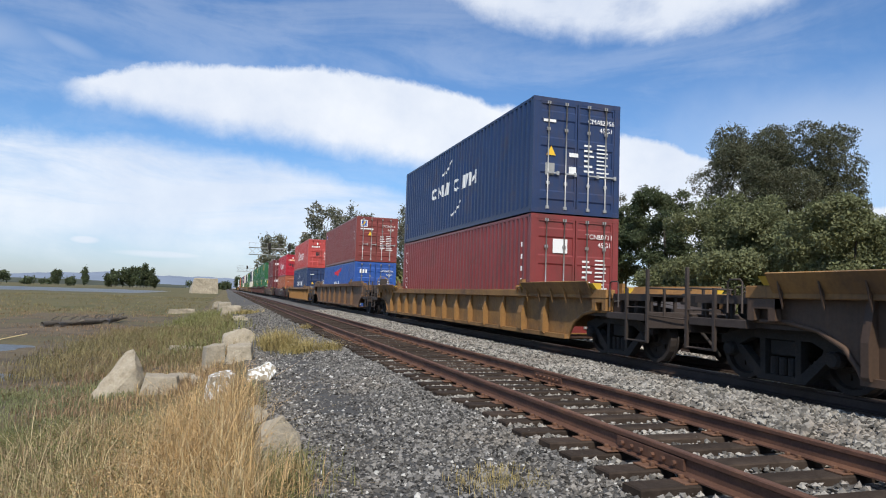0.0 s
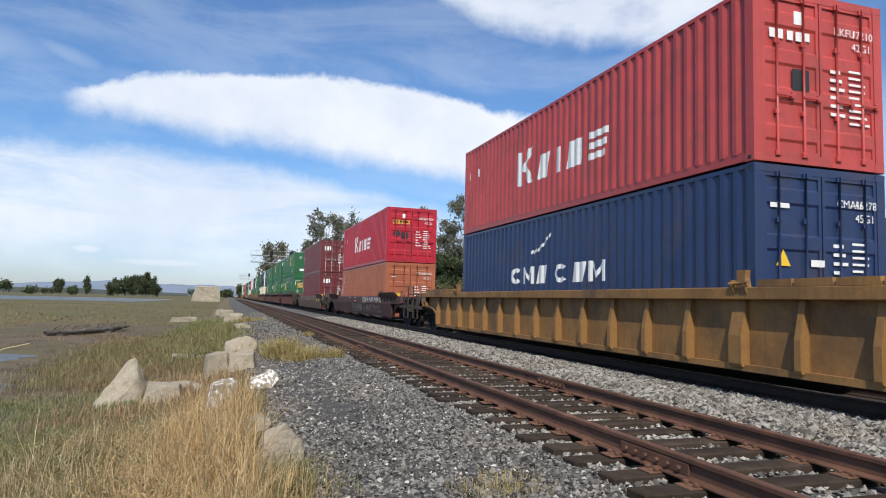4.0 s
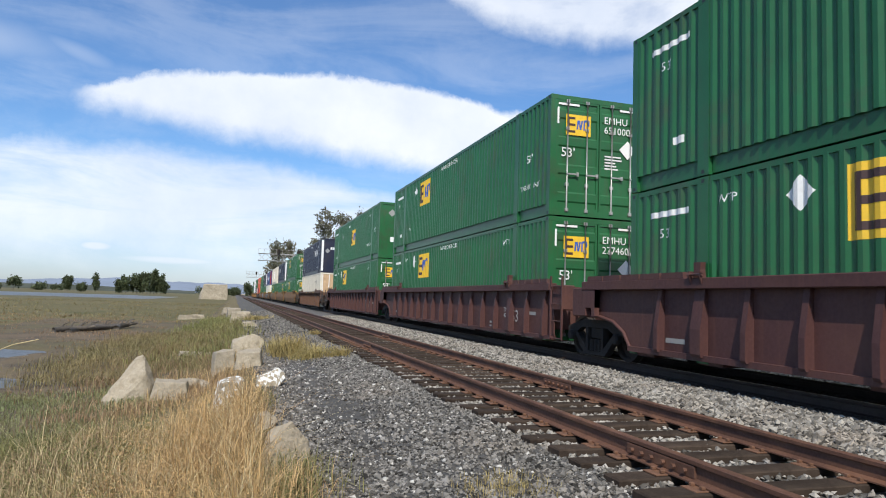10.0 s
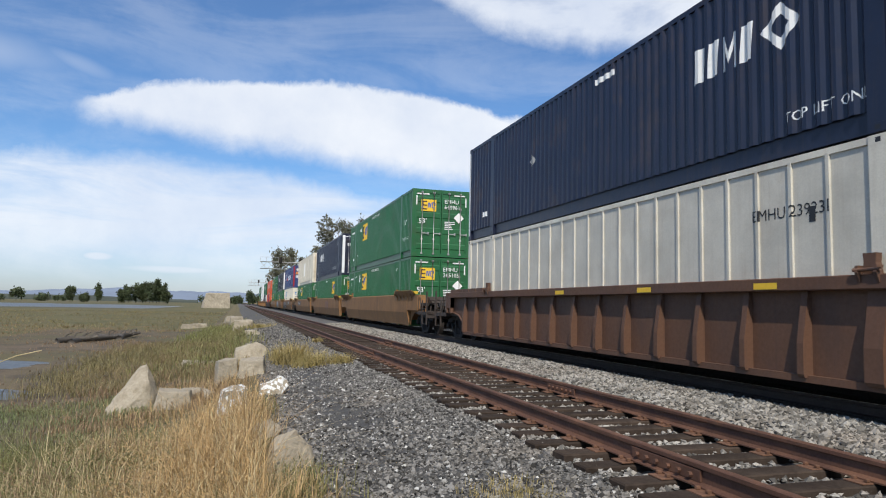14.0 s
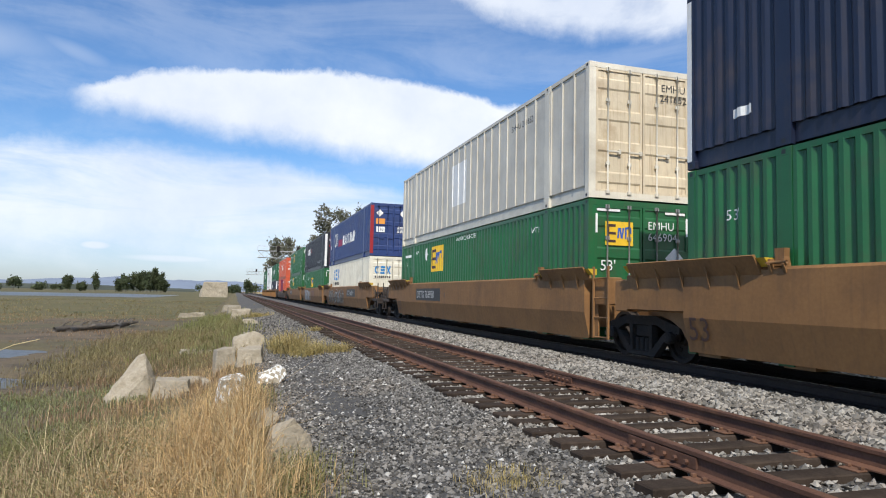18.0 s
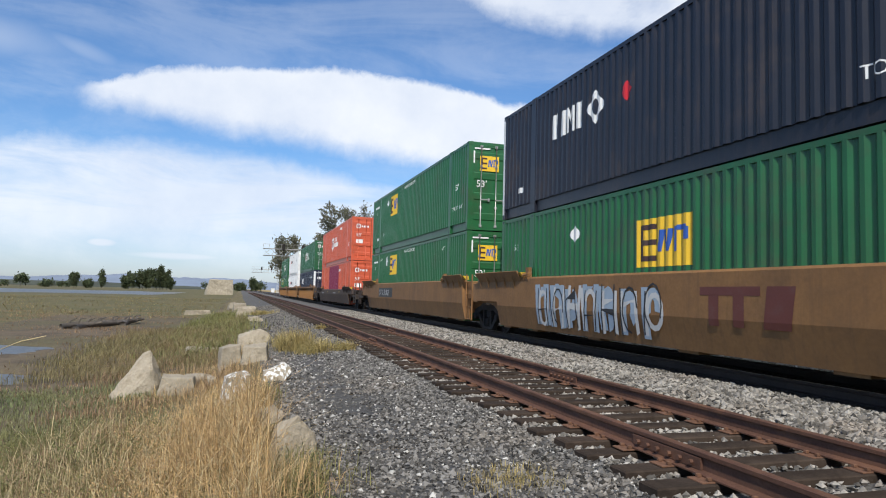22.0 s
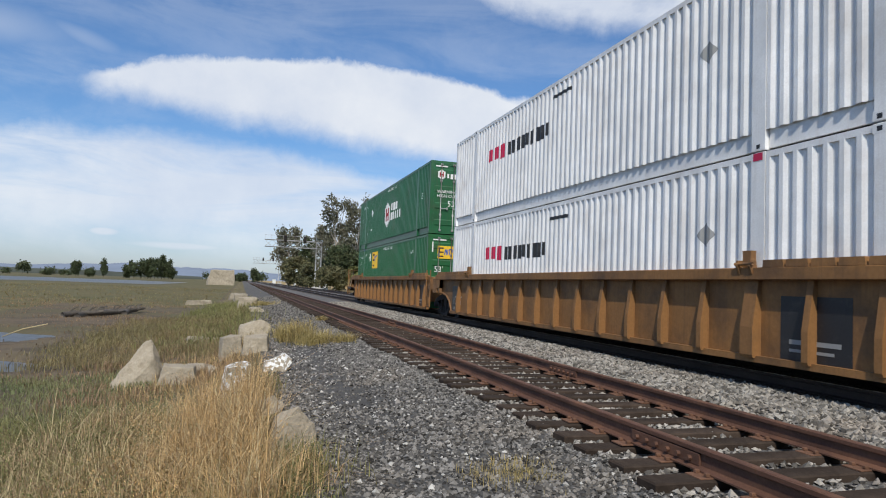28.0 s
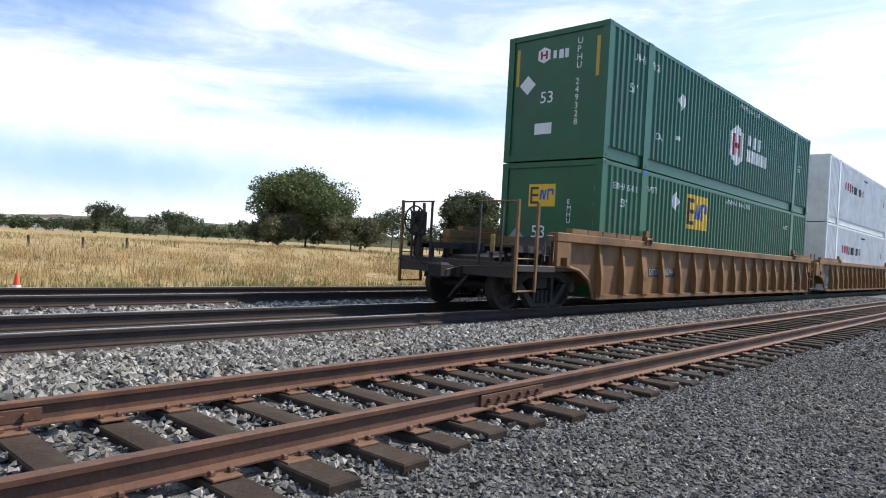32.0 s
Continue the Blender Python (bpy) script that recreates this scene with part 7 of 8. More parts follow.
straw_gold = leaf_mat("straw_gold", (0.5, 0.34, 0.16), 0.6, (0.36, 0.22, 0.11), 0.5)
herb = leaf_mat("bank_herb", (0.15, 0.165, 0.062), 0.6, (0.26, 0.2, 0.09), 0.4)
thick = lambda x, y: clear(x, y) & (x < 0.34 + 0.1 * np.sin(y * 1.7)) & (wob2(x, y, 1.3, 1.0) > -0.45)
blades("dry_grass", scatter(4600, -1.3, 0.6, 3.8, 10.5, clear, 0.16), 0.34, 0.003, straw, "dry straw-coloured grass on the bank", 0.6, 0.5)
blades("tall_dry_grass", scatter(2300, -0.7, 0.34, 4.6, 9.8, thick, 0.1), 0.6, 0.0026, straw_gold, "tall golden dry grass on the bank", 0.75, 0.6)
blades("tall_dry_grass", scatter(900, -0.6, 0.3, 5.6, 9.6, thick, 0.1), 0.9, 0.0026, straw_gold, "tallest golden weed stalks on the bank", 0.5, 0.5)
blades("tall_dry_grass", scatter(900, -1.3, 0.3, 4.8, 9.0, thick, 0.2), 0.7, 0.0026, straw_pale, "tall bleached weed stalks on the bank", 0.6, 0.5)
flecks("seed_heads", scatter(3000, -1.1, 0.32, 4.8, 9.6, thick, 0.16), 0.15, 0.66, 0.011, straw_gold, "dry seed heads and curled leaves in the grass")
blades("dry_grass", scatter(1600, -2.6, -1.1, 4.0, 10.5, clear, 0.22), 0.4, 0.003, straw_pale, "bleached grass among the green herbs", 0.6, 0.5)
flecks("seed_heads", scatter(1800, -2.2, 0.3, 4.2, 9.8, clear, 0.2), 0.05, 0.4, 0.011, russet, "dead brown leaves in the grass")
blades("russet_grass", scatter(3800, -2.6, 0.4, 4.0, 11.0, clear, 0.2), 0.4, 0.003, russet, "reddish-brown dead weeds among the grass", 0.65, 0.5)
blades("dry_stalks", scatter(420, -2.3, 0.3, 3.6, 9.6, clear), 0.7, 0.0034, straw_pale, "bare pale weed stalks among the grass", 0.6, 0.3)
blades("red_weed", scatter(2600, -3.3, -1.6, 3.6, 5.2, None, 0.12), 0.14, 0.005, leaf_mat("red_weed_leaf", (0.26, 0.1, 0.08), 0.4), "low reddish salt weeds at the foot of the bank", 0.7, 0.5)
blades("green_grass", scatter(12000, -3.4, 0.55, 2.8, 11.5, clear, 0.3), 0.2, 0.0035, weed, "green weeds under the dry grass", 0.6, 0.5)
blades("green_grass", scatter(8000, -4.6, -1.4, 3.2, 11.5, None, 0.3), 0.26, 0.004, weed, "green weeds at the foot of the bank", 0.6, 0.5)
flecks("bank_herbs", scatter(20000, -4.4, -0.35, 3.8, 11.0, lambda x, y: wob2(x, y, 1.6, 3.0) > -0.2, 0.26), 0.0, 0.34, 0.014, herb, "leafy green herbs at the foot of the bank")
flecks("bank_herbs", scatter(1500, 0.0, 0.66, 4.4, 6.8, clear, 0.12), 0.02, 0.2, 0.012, herb, "leafy green herbs at the gravel edge")
blades("pickleweed", scatter(22000, -7.6, -1.5, 9.4, 17.5, lambda x, y: x > -3.0 - 0.34 * (y - 4), 0.35), 0.12, 0.006, pickle, "low grey-green salt marsh plants", 0.7, 0.5)
blades("dry_grass", scatter(3400, -2.2, 0.5, 9.6, 17.5, lambda x, y: clear(x, y) & (rng.random(len(x)) < 0.55), 0.22), 0.26, 0.005, straw, "dry grass between the rocks", 0.6, 0.5)
blades("russet_grass", scatter(3800, -3.4, 0.4, 11.0, 24.0, clear, 0.3), 0.26, 0.006, russet, "reddish-brown marsh weeds between the rocks", 0.6, 0.5)
blades("reeds", scatter(17000, -5.4, -0.1, 18.5, 40.0, lambda x, y: x < 0.4, 0.45), 0.3, 0.0075, reed, "olive and brown reeds along the bank", 0.5, 0.5)
blades("reeds", scatter(5200, -2.6, 0.3, 22.0, 60.0, None, 0.55), 0.4, 0.012, weed, "green and brown reeds along the bank", 0.5, 0.5)
blades("marsh_tussocks", scatter(14000, -32, -3.7, 17.0, 70.0, lambda x, y: ground_z(x, y) > -1.36, 0.7), 0.11, 0.014, russet, "low brown marsh tussocks", 0.7, 0.5)
blades("marsh_tussocks", scatter(9000, -80, -3.2, 54.0, 165.0, lambda x, y: ground_z(x, y) > -1.36, 1.8), 0.22, 0.04, reed, "low olive marsh tussocks", 0.6, 0.5)
# yellow weeds growing out of the gravel
for wx, wy, wr, wn, wh in ((1.45, 18.0, 0.4, 460, 0.6), (1.85, 16.8, 0.45, 420, 0.36), (1.3, 19.2, 0.35, 260, 0.5), (1.15, 43.5, 0.8, 600, 0.3), (2.5, 16.5, 0.25, 240, 0.25), (-0.1, -6.9, 0.6, 900, 0.3), (2.9, 25.0, 0.2, 150, 0.2)):
    q = np.c_[rng.normal(wx, wr * 0.55, wn), rng.normal(wy, wr * 0.7, wn)]
    blades("weed_clump", q, wh, 0.003 + 0.0002 * wy, broom, "clump of yellow straw weeds in the gravel", 1.1, 0.7)
    flecks("weed_clump", q[::2], 0.02, wh * 0.6, 0.008 + 0.0006 * abs(wy), broom, "dry leaves of the yellow weeds in the gravel")
q = np.c_[rng.normal(0.4, 0.25, 1100), rng.normal(5.9, 0.4, 1100)]
blades("weed_clump", q, 0.24, 0.0035, weed, "clump of green weeds at the gravel edge", 0.7, 0.5)
q = np.c_[rng.normal(2.12, 0.16, 420), rng.normal(5.0, 0.2, 420)]
blades("weed_clump", q, 0.09, 0.0025, broom, "low straw-coloured tuft in the gravel", 0.8, 0.5)
# dry field beyond the tracks
blades("verge_grass", scatter(12000, 15.2, 20, -25, 60, None, 0.5), 0.28, 0.02, weed, "green and straw verge grass beyond the tracks")
field_straw = leaf_mat("field_straw", (0.42, 0.29, 0.13), 0.55, (0.27, 0.21, 0.09), 0.6)
blades("field_grass", scatter(46000, 20, 60, -50, 40, lambda x, y: wob2(x, y, 0.45, 2.0) > -0.35, 0.9), 0.3, 0.012, field_straw, "short dry golden grass of the sloping field", 0.9, 0.6)
blades("tall_grass", scatter(30000, 17.5, 36, -40, 6, lambda x, y: wob2(x, y, 0.5, 4.0) > -0.15, 0.8), 0.6, 0.006, field_straw, "tall tawny grass clumps at the field edge", 0.8, 0.6)
blades("verge_weeds", scatter(5000, 14.8, 18.5, -30, 10, None, 0.5), 0.25, 0.012, weed, "grey-green weeds along the ballast shoulder", 0.7, 0.5)
blades("field_grass", scatter(9000, 18, 40, 30, 110, None, 1.2), 0.5, 0.05, straw, "dry golden grass beside the line", 0.3, 0.5)
blades("field_weeds", scatter(8000, 16, 50, -45, 60, lambda x, y: wob2(x, y, 0.3, 1.0) > 0.1, 0.8), 0.4, 0.02, weed, "green weeds in the dry field")

TREES = [
    ("euc", 3.6, 4.9, 330, 1.2), ("spire", 1.0, 1.2, 420, 0.25), ("dark", 5.3, 3.9, 190, 0.7), ("shrub", 4.2, 2.2, 170, 1.2), ("shrub", 5.6, 1.6, 150, 1.2), ("shrub", 7.4, 1.5, 135, 1.5), ("shrub", 12.0, 0.6, 120, 1.2), ("shrub", 15.2, 0.8, 105, 1.3), ("shrub", 17.2, 1.8, 92, 1.8), ("shrub", 20.5, 1.9, 82, 2.0), ("shrub", 24.0, 1.6, 72, 2.0), ("euc", 6.6, 5.0, 170, 0.9), ("euc", 7.6, 7.57, 160, 1.5), ("euc", 9.3, 7.64, 150, 1.5), ("euc", 10.9, 7.02, 150, 1.4), ("euc", 12.4, 6.10, 150, 1.2), ("dark", 8.7, 3.35, 145, 2.4), ("dark", 12.9, 3.49, 140, 1.8),
    ("euc", 15.3, 7.96, 118, 1.7), ("euc", 17.3, 7.63, 112, 1.6), ("euc", 19.9, 9.49, 104, 2.3), ("dark", 17.5, 4.42, 100, 2.4), ("dome", 23.5, 10.64, 98, 3.2), ("euc", 27.5, 10.68, 92, 2.4), ("euc", 30.3, 11.6, 86, 3.0), ("dark", 25.2, 6.01, 84, 3.2),
    ("dark", 33.3, 8.20, 70, 3.2), ("dark", 36.3, 10.6, 64, 2.8), ("dark", 30.7, 5.43, 70, 2.6), ("bush", 40.1, 9.20, 50, 4.2), ("bush", 44.3, 8.84, 47, 4.6), ("bush", 48.1, 6.78, 48, 3.8), ("bush", 41.7, 4.78, 42, 4.6), ("bush", 37.3, 4.14, 48, 3.4), ("dome", 44.4, 15.3, 86, 5.6),
    ("bush", 49.2, 9.0, 40, 4.4), ("conifer", 53.6, 8.2, 96, 2.2), ("dome", 67.6, 12.83, 70, 6.6), ("euc", 60.4, 8.9, 76, 2.0), ("shrub", 60.4, 2.6, 62, 2.6), ("shrub", 64.5, 2.2, 56, 2.8), ("shrub", 67.5, 1.6, 54, 2.6), ("shrub", 74.4, 2.2, 42, 2.2), ("euc", 75.4, 10.6, 74, 2.1), ("euc", 78.6, 9.0, 76, 1.9), ("euc", 81.4, 8.2, 80, 1.6), ("shrub", 55.7, 3.87, 72, 2.6), ("shrub", 59.0, 4.03, 84, 2.6), ("shrub", 61.2, 2.19, 60, 2.4), ("shrub", 69.2, 1.93, 58, 2.6),
    ("shrub", 73.2, 3.53, 52, 3.2), ("shrub", 77.2, 3.33, 50, 3.4), ("shrub", 81.3, 2.93, 52, 3.4), ("shrub", 85.1, 2.13, 60, 2.8), ("shrub", 70.2, -1.67, 27, 2.4), ("far", 88.7, 2.43, 130, 2), ("far", 92.2, 2.33, 150, 2), ("far", 95.7, 1.93, 150, 2.2), ("far", 99.1, 2.63, 150, 1.7), ("far", 102.2, 1.33, 170, 1.8), ("far", 105.7, 0.83, 190, 2), ("far", 109.2, 0.93, 180, 1.7),
    ("far", 111.7, 2.5, 150, 2.1), ("far", 117.0, 1.83, 165, 1.5), ("far", 120.0, 1.2, 150, 1.8), ("far", 104.6, 0.8, 140, 1.8), ("far", 106.8, 0.7, 140, 1.8), ("far", 109.0, 0.8, 138, 1.8), ("far", 113.8, 0.9, 138, 1.6), ("far", 118.0, 0.9, 136, 1.8), ("far", 120.4, 1.0, 134, 1.8), ("far", 122.6, 1.1, 130, 1.6), ("far", 103.6, 0.9, 160, 2.4), ("far", 107.5, 0.8, 165, 2.6), ("far", 110.6, 0.9, 160, 2.4), ("far", 118.6, 1.0, 158, 2.2), ("far", 97.5, 1.0, 155, 2.6), ("far", 122.0, 1.6, 140, 1.8), ("conifer", 123.0, 2.13, 150, 0.5), ("far", 115.8, 1.95, 150, 1.8), ("far", 113.6, 0.8, 150, 1.8), ("round", 126.5, 6.5, 72, 4.7), ("shrub", 124.3, 2.33, 68, 2.6), ("shrub", 130.3, 2.53, 66, 2.8), ("far", 133.7, 3.53, 90, 2.8), ("dark", 140.2, 5.33, 74, 3), ("far", 136.7, 2.13, 110, 3), ("far", 146.7, 2.33, 120, 4),
    ("spire", -5.35, 0.9, 650, 0.3), ("spire", -5.55, 1.45, 650, 0.22), ("spire", -5.85, 1.3, 655, 0.2), ("spire", -6.3, 1.55, 655, 0.2), ("spire", -6.85, 1.5, 650, 0.2), ("spire", -7.3, 1.3, 650, 0.2), ("spire", -8.3, 1.3, 650, 0.15), ("spire", -6.05, 1.75, 650, 0.25), ("spire", -6.55, 1.35, 640, 0.3), ("spire", -7.05, 1.62, 660, 0.28), ("spire", -7.55, 1.35, 650, 0.3), ("spire", -8.05, 1.20, 640, 0.3), ("spire", -8.55, 0.95, 650, 0.25), ("spire", -10.15, 1.25, 640, 0.22), ("spire", -12.00, 1.10, 620, 0.32), ("spire", -11.10, 0.50, 620, 0.4),
    ("far", -15.40, 0.75, 600, 0.4), ("far", -2.10, 0.55, 700, 0.9), ("far", -0.60, 0.40, 700, 0.8), ("far", 0.1, 0.47, 700, 0.35), ("far", -13.40, 0.35, 700, 1.2), ("far", -17.10, 0.35, 700, 1.2), ("far", 1.4, 0.76, 600, 0.6),
]
for i, (k, a, e, d, w) in enumerate(TREES):
    tree(k, a, e, d, w, 100 + i, n={"far": 160, "spire": 160, "shrub": 220, "bush": 300}.get(k, 280))
palm(27.7, 62, 7.0, 5)
palm(13.4, 112, 2.6, 6)
palm(9.9, 128, 1.9, 7)

# ---- rocks ----
rock_mat = mat("rock_tan", (0.38, 0.33, 0.25), 0.9, 0, 0.3, 1.6, 22.0, 0.8, (0.2, 0.165, 0.11), 0.65, 2.4, bump_dist=0.03, rand=0.12)
white_splash = mat("white_paint_splash", (0.75, 0.75, 0.73), 0.7, 0, 0.1, 6, 40, 0.2)


def rock(x, y, sx, sy, sz, seed, label="broken tan rock on the bank", sink=0.25, rz=0, form="boulder", splash=False, tip=(0.0, 0.0), ry=0):
    """Broken stone. Forms: boulder; block with jittered corners; peak with its tip shifted; wedge, thin towards +x."""
    r = random.Random(seed)
    j = lambda k: r.uniform(-k, k)
    if form == "block":
        pts = [(a * (1 + j(0.16)) * (0.8 if c > 0 else 1.0), b * (1 + j(0.16)), c * (1 + j(0.2))) for a in (-1, 1) for b in (-1, 1) for c in (-1, 1)]
        pts += [(0.3 + j(0.3), -1.08, j(0.5)), (j(0.4), j(0.4), 1.1)]
    elif form == "peak":
        pts = [(math.cos(i * 1.047 + j(0.2)) * (1 + j(0.1)), math.sin(i * 1.047 + j(0.2)) * (1 + j(0.1)), -1) for i in range(6)]
        pts += [(math.cos(i * 1.571 + 0.5) * 0.7 + tip[0] * 0.3, math.sin(i * 1.571 + 0.5) * 0.7, 0.1 + j(0.3)) for i in range(4)]
        pts += [(tip[0] + 0.1, tip[1], 1.0), (tip[0] - 0.12, tip[1] + 0.1, 0.86)]
    elif form == "wedge":
        pts = [(-1, -0.9, -1), (-1, 0.9, -1), (1, -0.3, -0.2), (1, 0.5, -0.1), (-0.9, -0.5, 0.5 + j(0.2)), (-0.7, 0.6, 0.7), (tip[0], tip[1], 1.0), (1.05, 0.1, 0.25), (0.1, -1.0, -0.9)]
    else:
        pts = []
        for i in range(14):
            d = Vector((r.gauss(0, 1), r.gauss(0, 1), r.gauss(0, 1))).normalized()
            pts.append([math.copysign(abs(c) ** 0.55, c) * r.uniform(0.8, 1.05) for c in d])
    bm = bmesh.new()
    for p in pts:
        bm.verts.new((p[0] * sx / 2, p[1] * sy / 2, p[2] * sz / 2))
    bmesh.ops.convex_hull(bm, input=bm.verts)
    bmesh.ops.delete(bm, geom=[v for v in bm.verts if not v.link_faces], context="VERTS")
    bmesh.ops.dissolve_limit(bm, angle_limit=0.2, verts=bm.verts, edges=bm.edges)
    bmesh.ops.bevel(bm, geom=bm.edges, offset=min(sx, sz) * 0.03, segments=1, affect="EDGES")
    bmesh.ops.triangulate(bm, faces=bm.faces)
    bmesh.ops.subdivide_edges(bm, edges=bm.edges, cuts=5, use_grid_fill=True)
    bm.normal_update()
    o = Vector((seed * 3.1, 0, 0))
    for v in bm.verts:
        q = v.co / max(sx, sz)
        d = noise.noise(q * 2.6 + o) * 0.03 + noise.noise(q * 7.0 + o) * 0.022 + noise.noise(q * 18.0 + o) * 0.012
        v.co += v.normal * d * max(sx, sz)
    me = bpy.data.meshes.new("rock")
    bm.to_mesh(me)
    bm.free()
    me.materials.append(rock_mat)
    if splash:
        me.materials.append(white_splash)
        for p in me.polygons:
            c = p.center
            if p.normal.z > -0.1 and noise.noise(c * 17.0) + 0.6 * noise.noise(c * 41.0) > 0.12:
                p.material_index = 1
    ob = tagged(new("rock", me), label, "rock", "rocks along the bank")
    ob.matrix_basis = pose(x, y, float(ground_z(x, y)) + sz * (0.5 - sink), 0, ry, rz)


rock(0.58, 6.9, 0.46, 0.34, 0.56, 1, "pale angular slab half buried in gravel", 0.34, 12, "wedge", tip=(0.15, 0.0))
rock(0.36, 8.5, 0.44, 0.26, 0.3, 2, "thin tan rock slab in the grass", 0.34, 10, "wedge", tip=(0.6, 0.0), ry=-16)
rock(0.68, 12.3, 0.54, 0.34, 0.34, 3, "leaning rock wedge splashed with white paint", 0.2, 8, "wedge", True, (0.75, 0.0), -16)
rock(0.0, 11.3, 0.42, 0.4, 0.58, 4, "brown rock daubed with white paint", 0.3, 10, "block", True)
rock(-1.95, 15.0, 1.3, 0.95, 1.2, 5, "large pointed grey-tan boulder in the grass", 0.2, 8, "peak", tip=(0.3, 0.0))
rock(-1.12, 14.6, 0.72, 0.6, 0.52, 6, "low pale rock in dry grass", 0.34, 0, "block")
rock(-0.18, 17.2, 0.56, 0.6, 0.66, 7, "square pale boulder by the way", 0.3, 8, "block")
rock(0.41, 15.9, 0.62, 0.45, 0.46, 8, "square tan boulder beside the way", 0.25, -6, "block")
rock(0.42, 20.2, 0.95, 0.7, 0.66, 9, "flat slab of tan rock", 0.2, 12, "wedge", tip=(0.6, 0.2), ry=-10)
rock(-0.85, 15.9, 0.8, 0.55, 0.4, 10, "low grey rock in dry grass", 0.3, 5)
rock(0.62, 25.0, 0.6, 0.5, 0.28, 11, "low grey rock beside the way", 0.45, 5, "block")
rock(-1.1, 24.0, 1.3, 0.65, 0.3, 12, "low grey slab in the reeds", 0.5, 5, "block")
rock(0.8, 34.8, 0.9, 0.6, 0.4, 19, "low dark stone beside the way", 0.3, 5)
rock(0.42, 43.5, 1.3, 0.9, 0.75, 13, "pale boulder beside the way", 0.25, 5, "block")
rock(0.05, 55.0, 1.1, 1.0, 0.95, 14, "pale boulder beside the way", 0.3, 5, "block")
rock(-0.7, 72.0, 1.3, 1.1, 1.1, 15, "pale boulder beside the way", 0.3, 5)
rock(-3.7, 65.4, 2.4, 1.1, 0.55, 16, "flat pale rock in the marsh", 0.3, 5, "block")
rock(-7.8, 280.0, 10.5, 8.0, 6.4, 17, "great pale boulder block by the shore", 0.14, 4, "block")
rock(-0.45, 14.2, 0.42, 0.38, 0.33, 18, "small tan rock in the grass", 0.3, 50)

# driftwood on the mud flat
drift = mat("driftwood", (0.1, 0.085, 0.07), 0.9, 0, 0.3, 2.0, 20.0, 0.6, (0.25, 0.22, 0.18), 0.4, 2.0)
for k, (lx, ly, ang, ln) in enumerate(((-7.5, 45.0, 68, 6.5), (-7.2, 46.6, 60, 5.0), (-8.5, 42.6, 30, 2.2), (-6.6, 47.6, 80, 3.5))):
    s = Shape().tube([(-ln / 2, 0, 0.05), (-ln * 0.2, 0.15, 0.16), (ln * 0.2, 0.05, 0.18), (ln / 2, 0.2, 0.3)], 0.2, 8, True, 0.09)
    for b in range(4):
        t = -ln * 0.35 + b * ln * 0.22
        s.tube([(t, 0.08, 0.15), (t + 0.2, 0.1, 0.4 + 0.1 * (b % 2)), (t + 0.5, 0.0, 0.55)], 0.06, 6, True, 0.02)
    ob = tagged(part("driftwood_log", s, drift), "weathered driftwood log with broken branches", "log", "driftwood")
    ob.matrix_basis = pose(lx, ly, float(ground_z(lx, ly)), 0, 0, ang)
s = Shape().tube([(0, 0, 0.0), (0.5, 0.5, 0.25), (1.2, 1.0, 0.42)], 0.02, 6)
tagged(part("stick", s, straw_pale), "pale bent stick standing in the mud", "stick").matrix_basis = pose(-8.2, 28.0, -1.25)


# ---- signal bridge and lineside things ----
gal = mat("galvanised_lattice", (0.5, 0.5, 0.49), 0.45, 0.5, 0.15, 2.0, 30.0, 0.05)
white_box = mat("white_cabinet_paint", (0.7, 0.7, 0.68), 0.5, 0, 0.1, 3.0, 30.0, 0.05)


def lattice(s, p0, p1, w, d, step, r):
    """A four-chord lattice beam between two points; w and d are its cross size along the two other axes."""
    a, b = Vector(p0), Vector(p1)
    ax = (b - a).normalized()
    u = Vector((0, 1, 0))
    v = ax.cross(u).normalized()
    corners = [u * i * w / 2 + v * j * d / 2 for i, j in ((-1, -1), (1, -1), (1, 1), (-1, 1))]
    for c in corners:
        s.tube([a + c, b + c], r, 6)
    n = max(2, int((b - a).length / step))
    for i in range(n):
        t0, t1 = a.lerp(b, i / n), a.lerp(b, (i + 1) / n)
        for k in range(4):
            c0, c1 = corners[k], corners[(k + 1) % 4]
            if i % 2:
                c0, c1 = c1, c0
            s.tube([t0 + c0, t1 + c1], r * 0.55, 5, False)


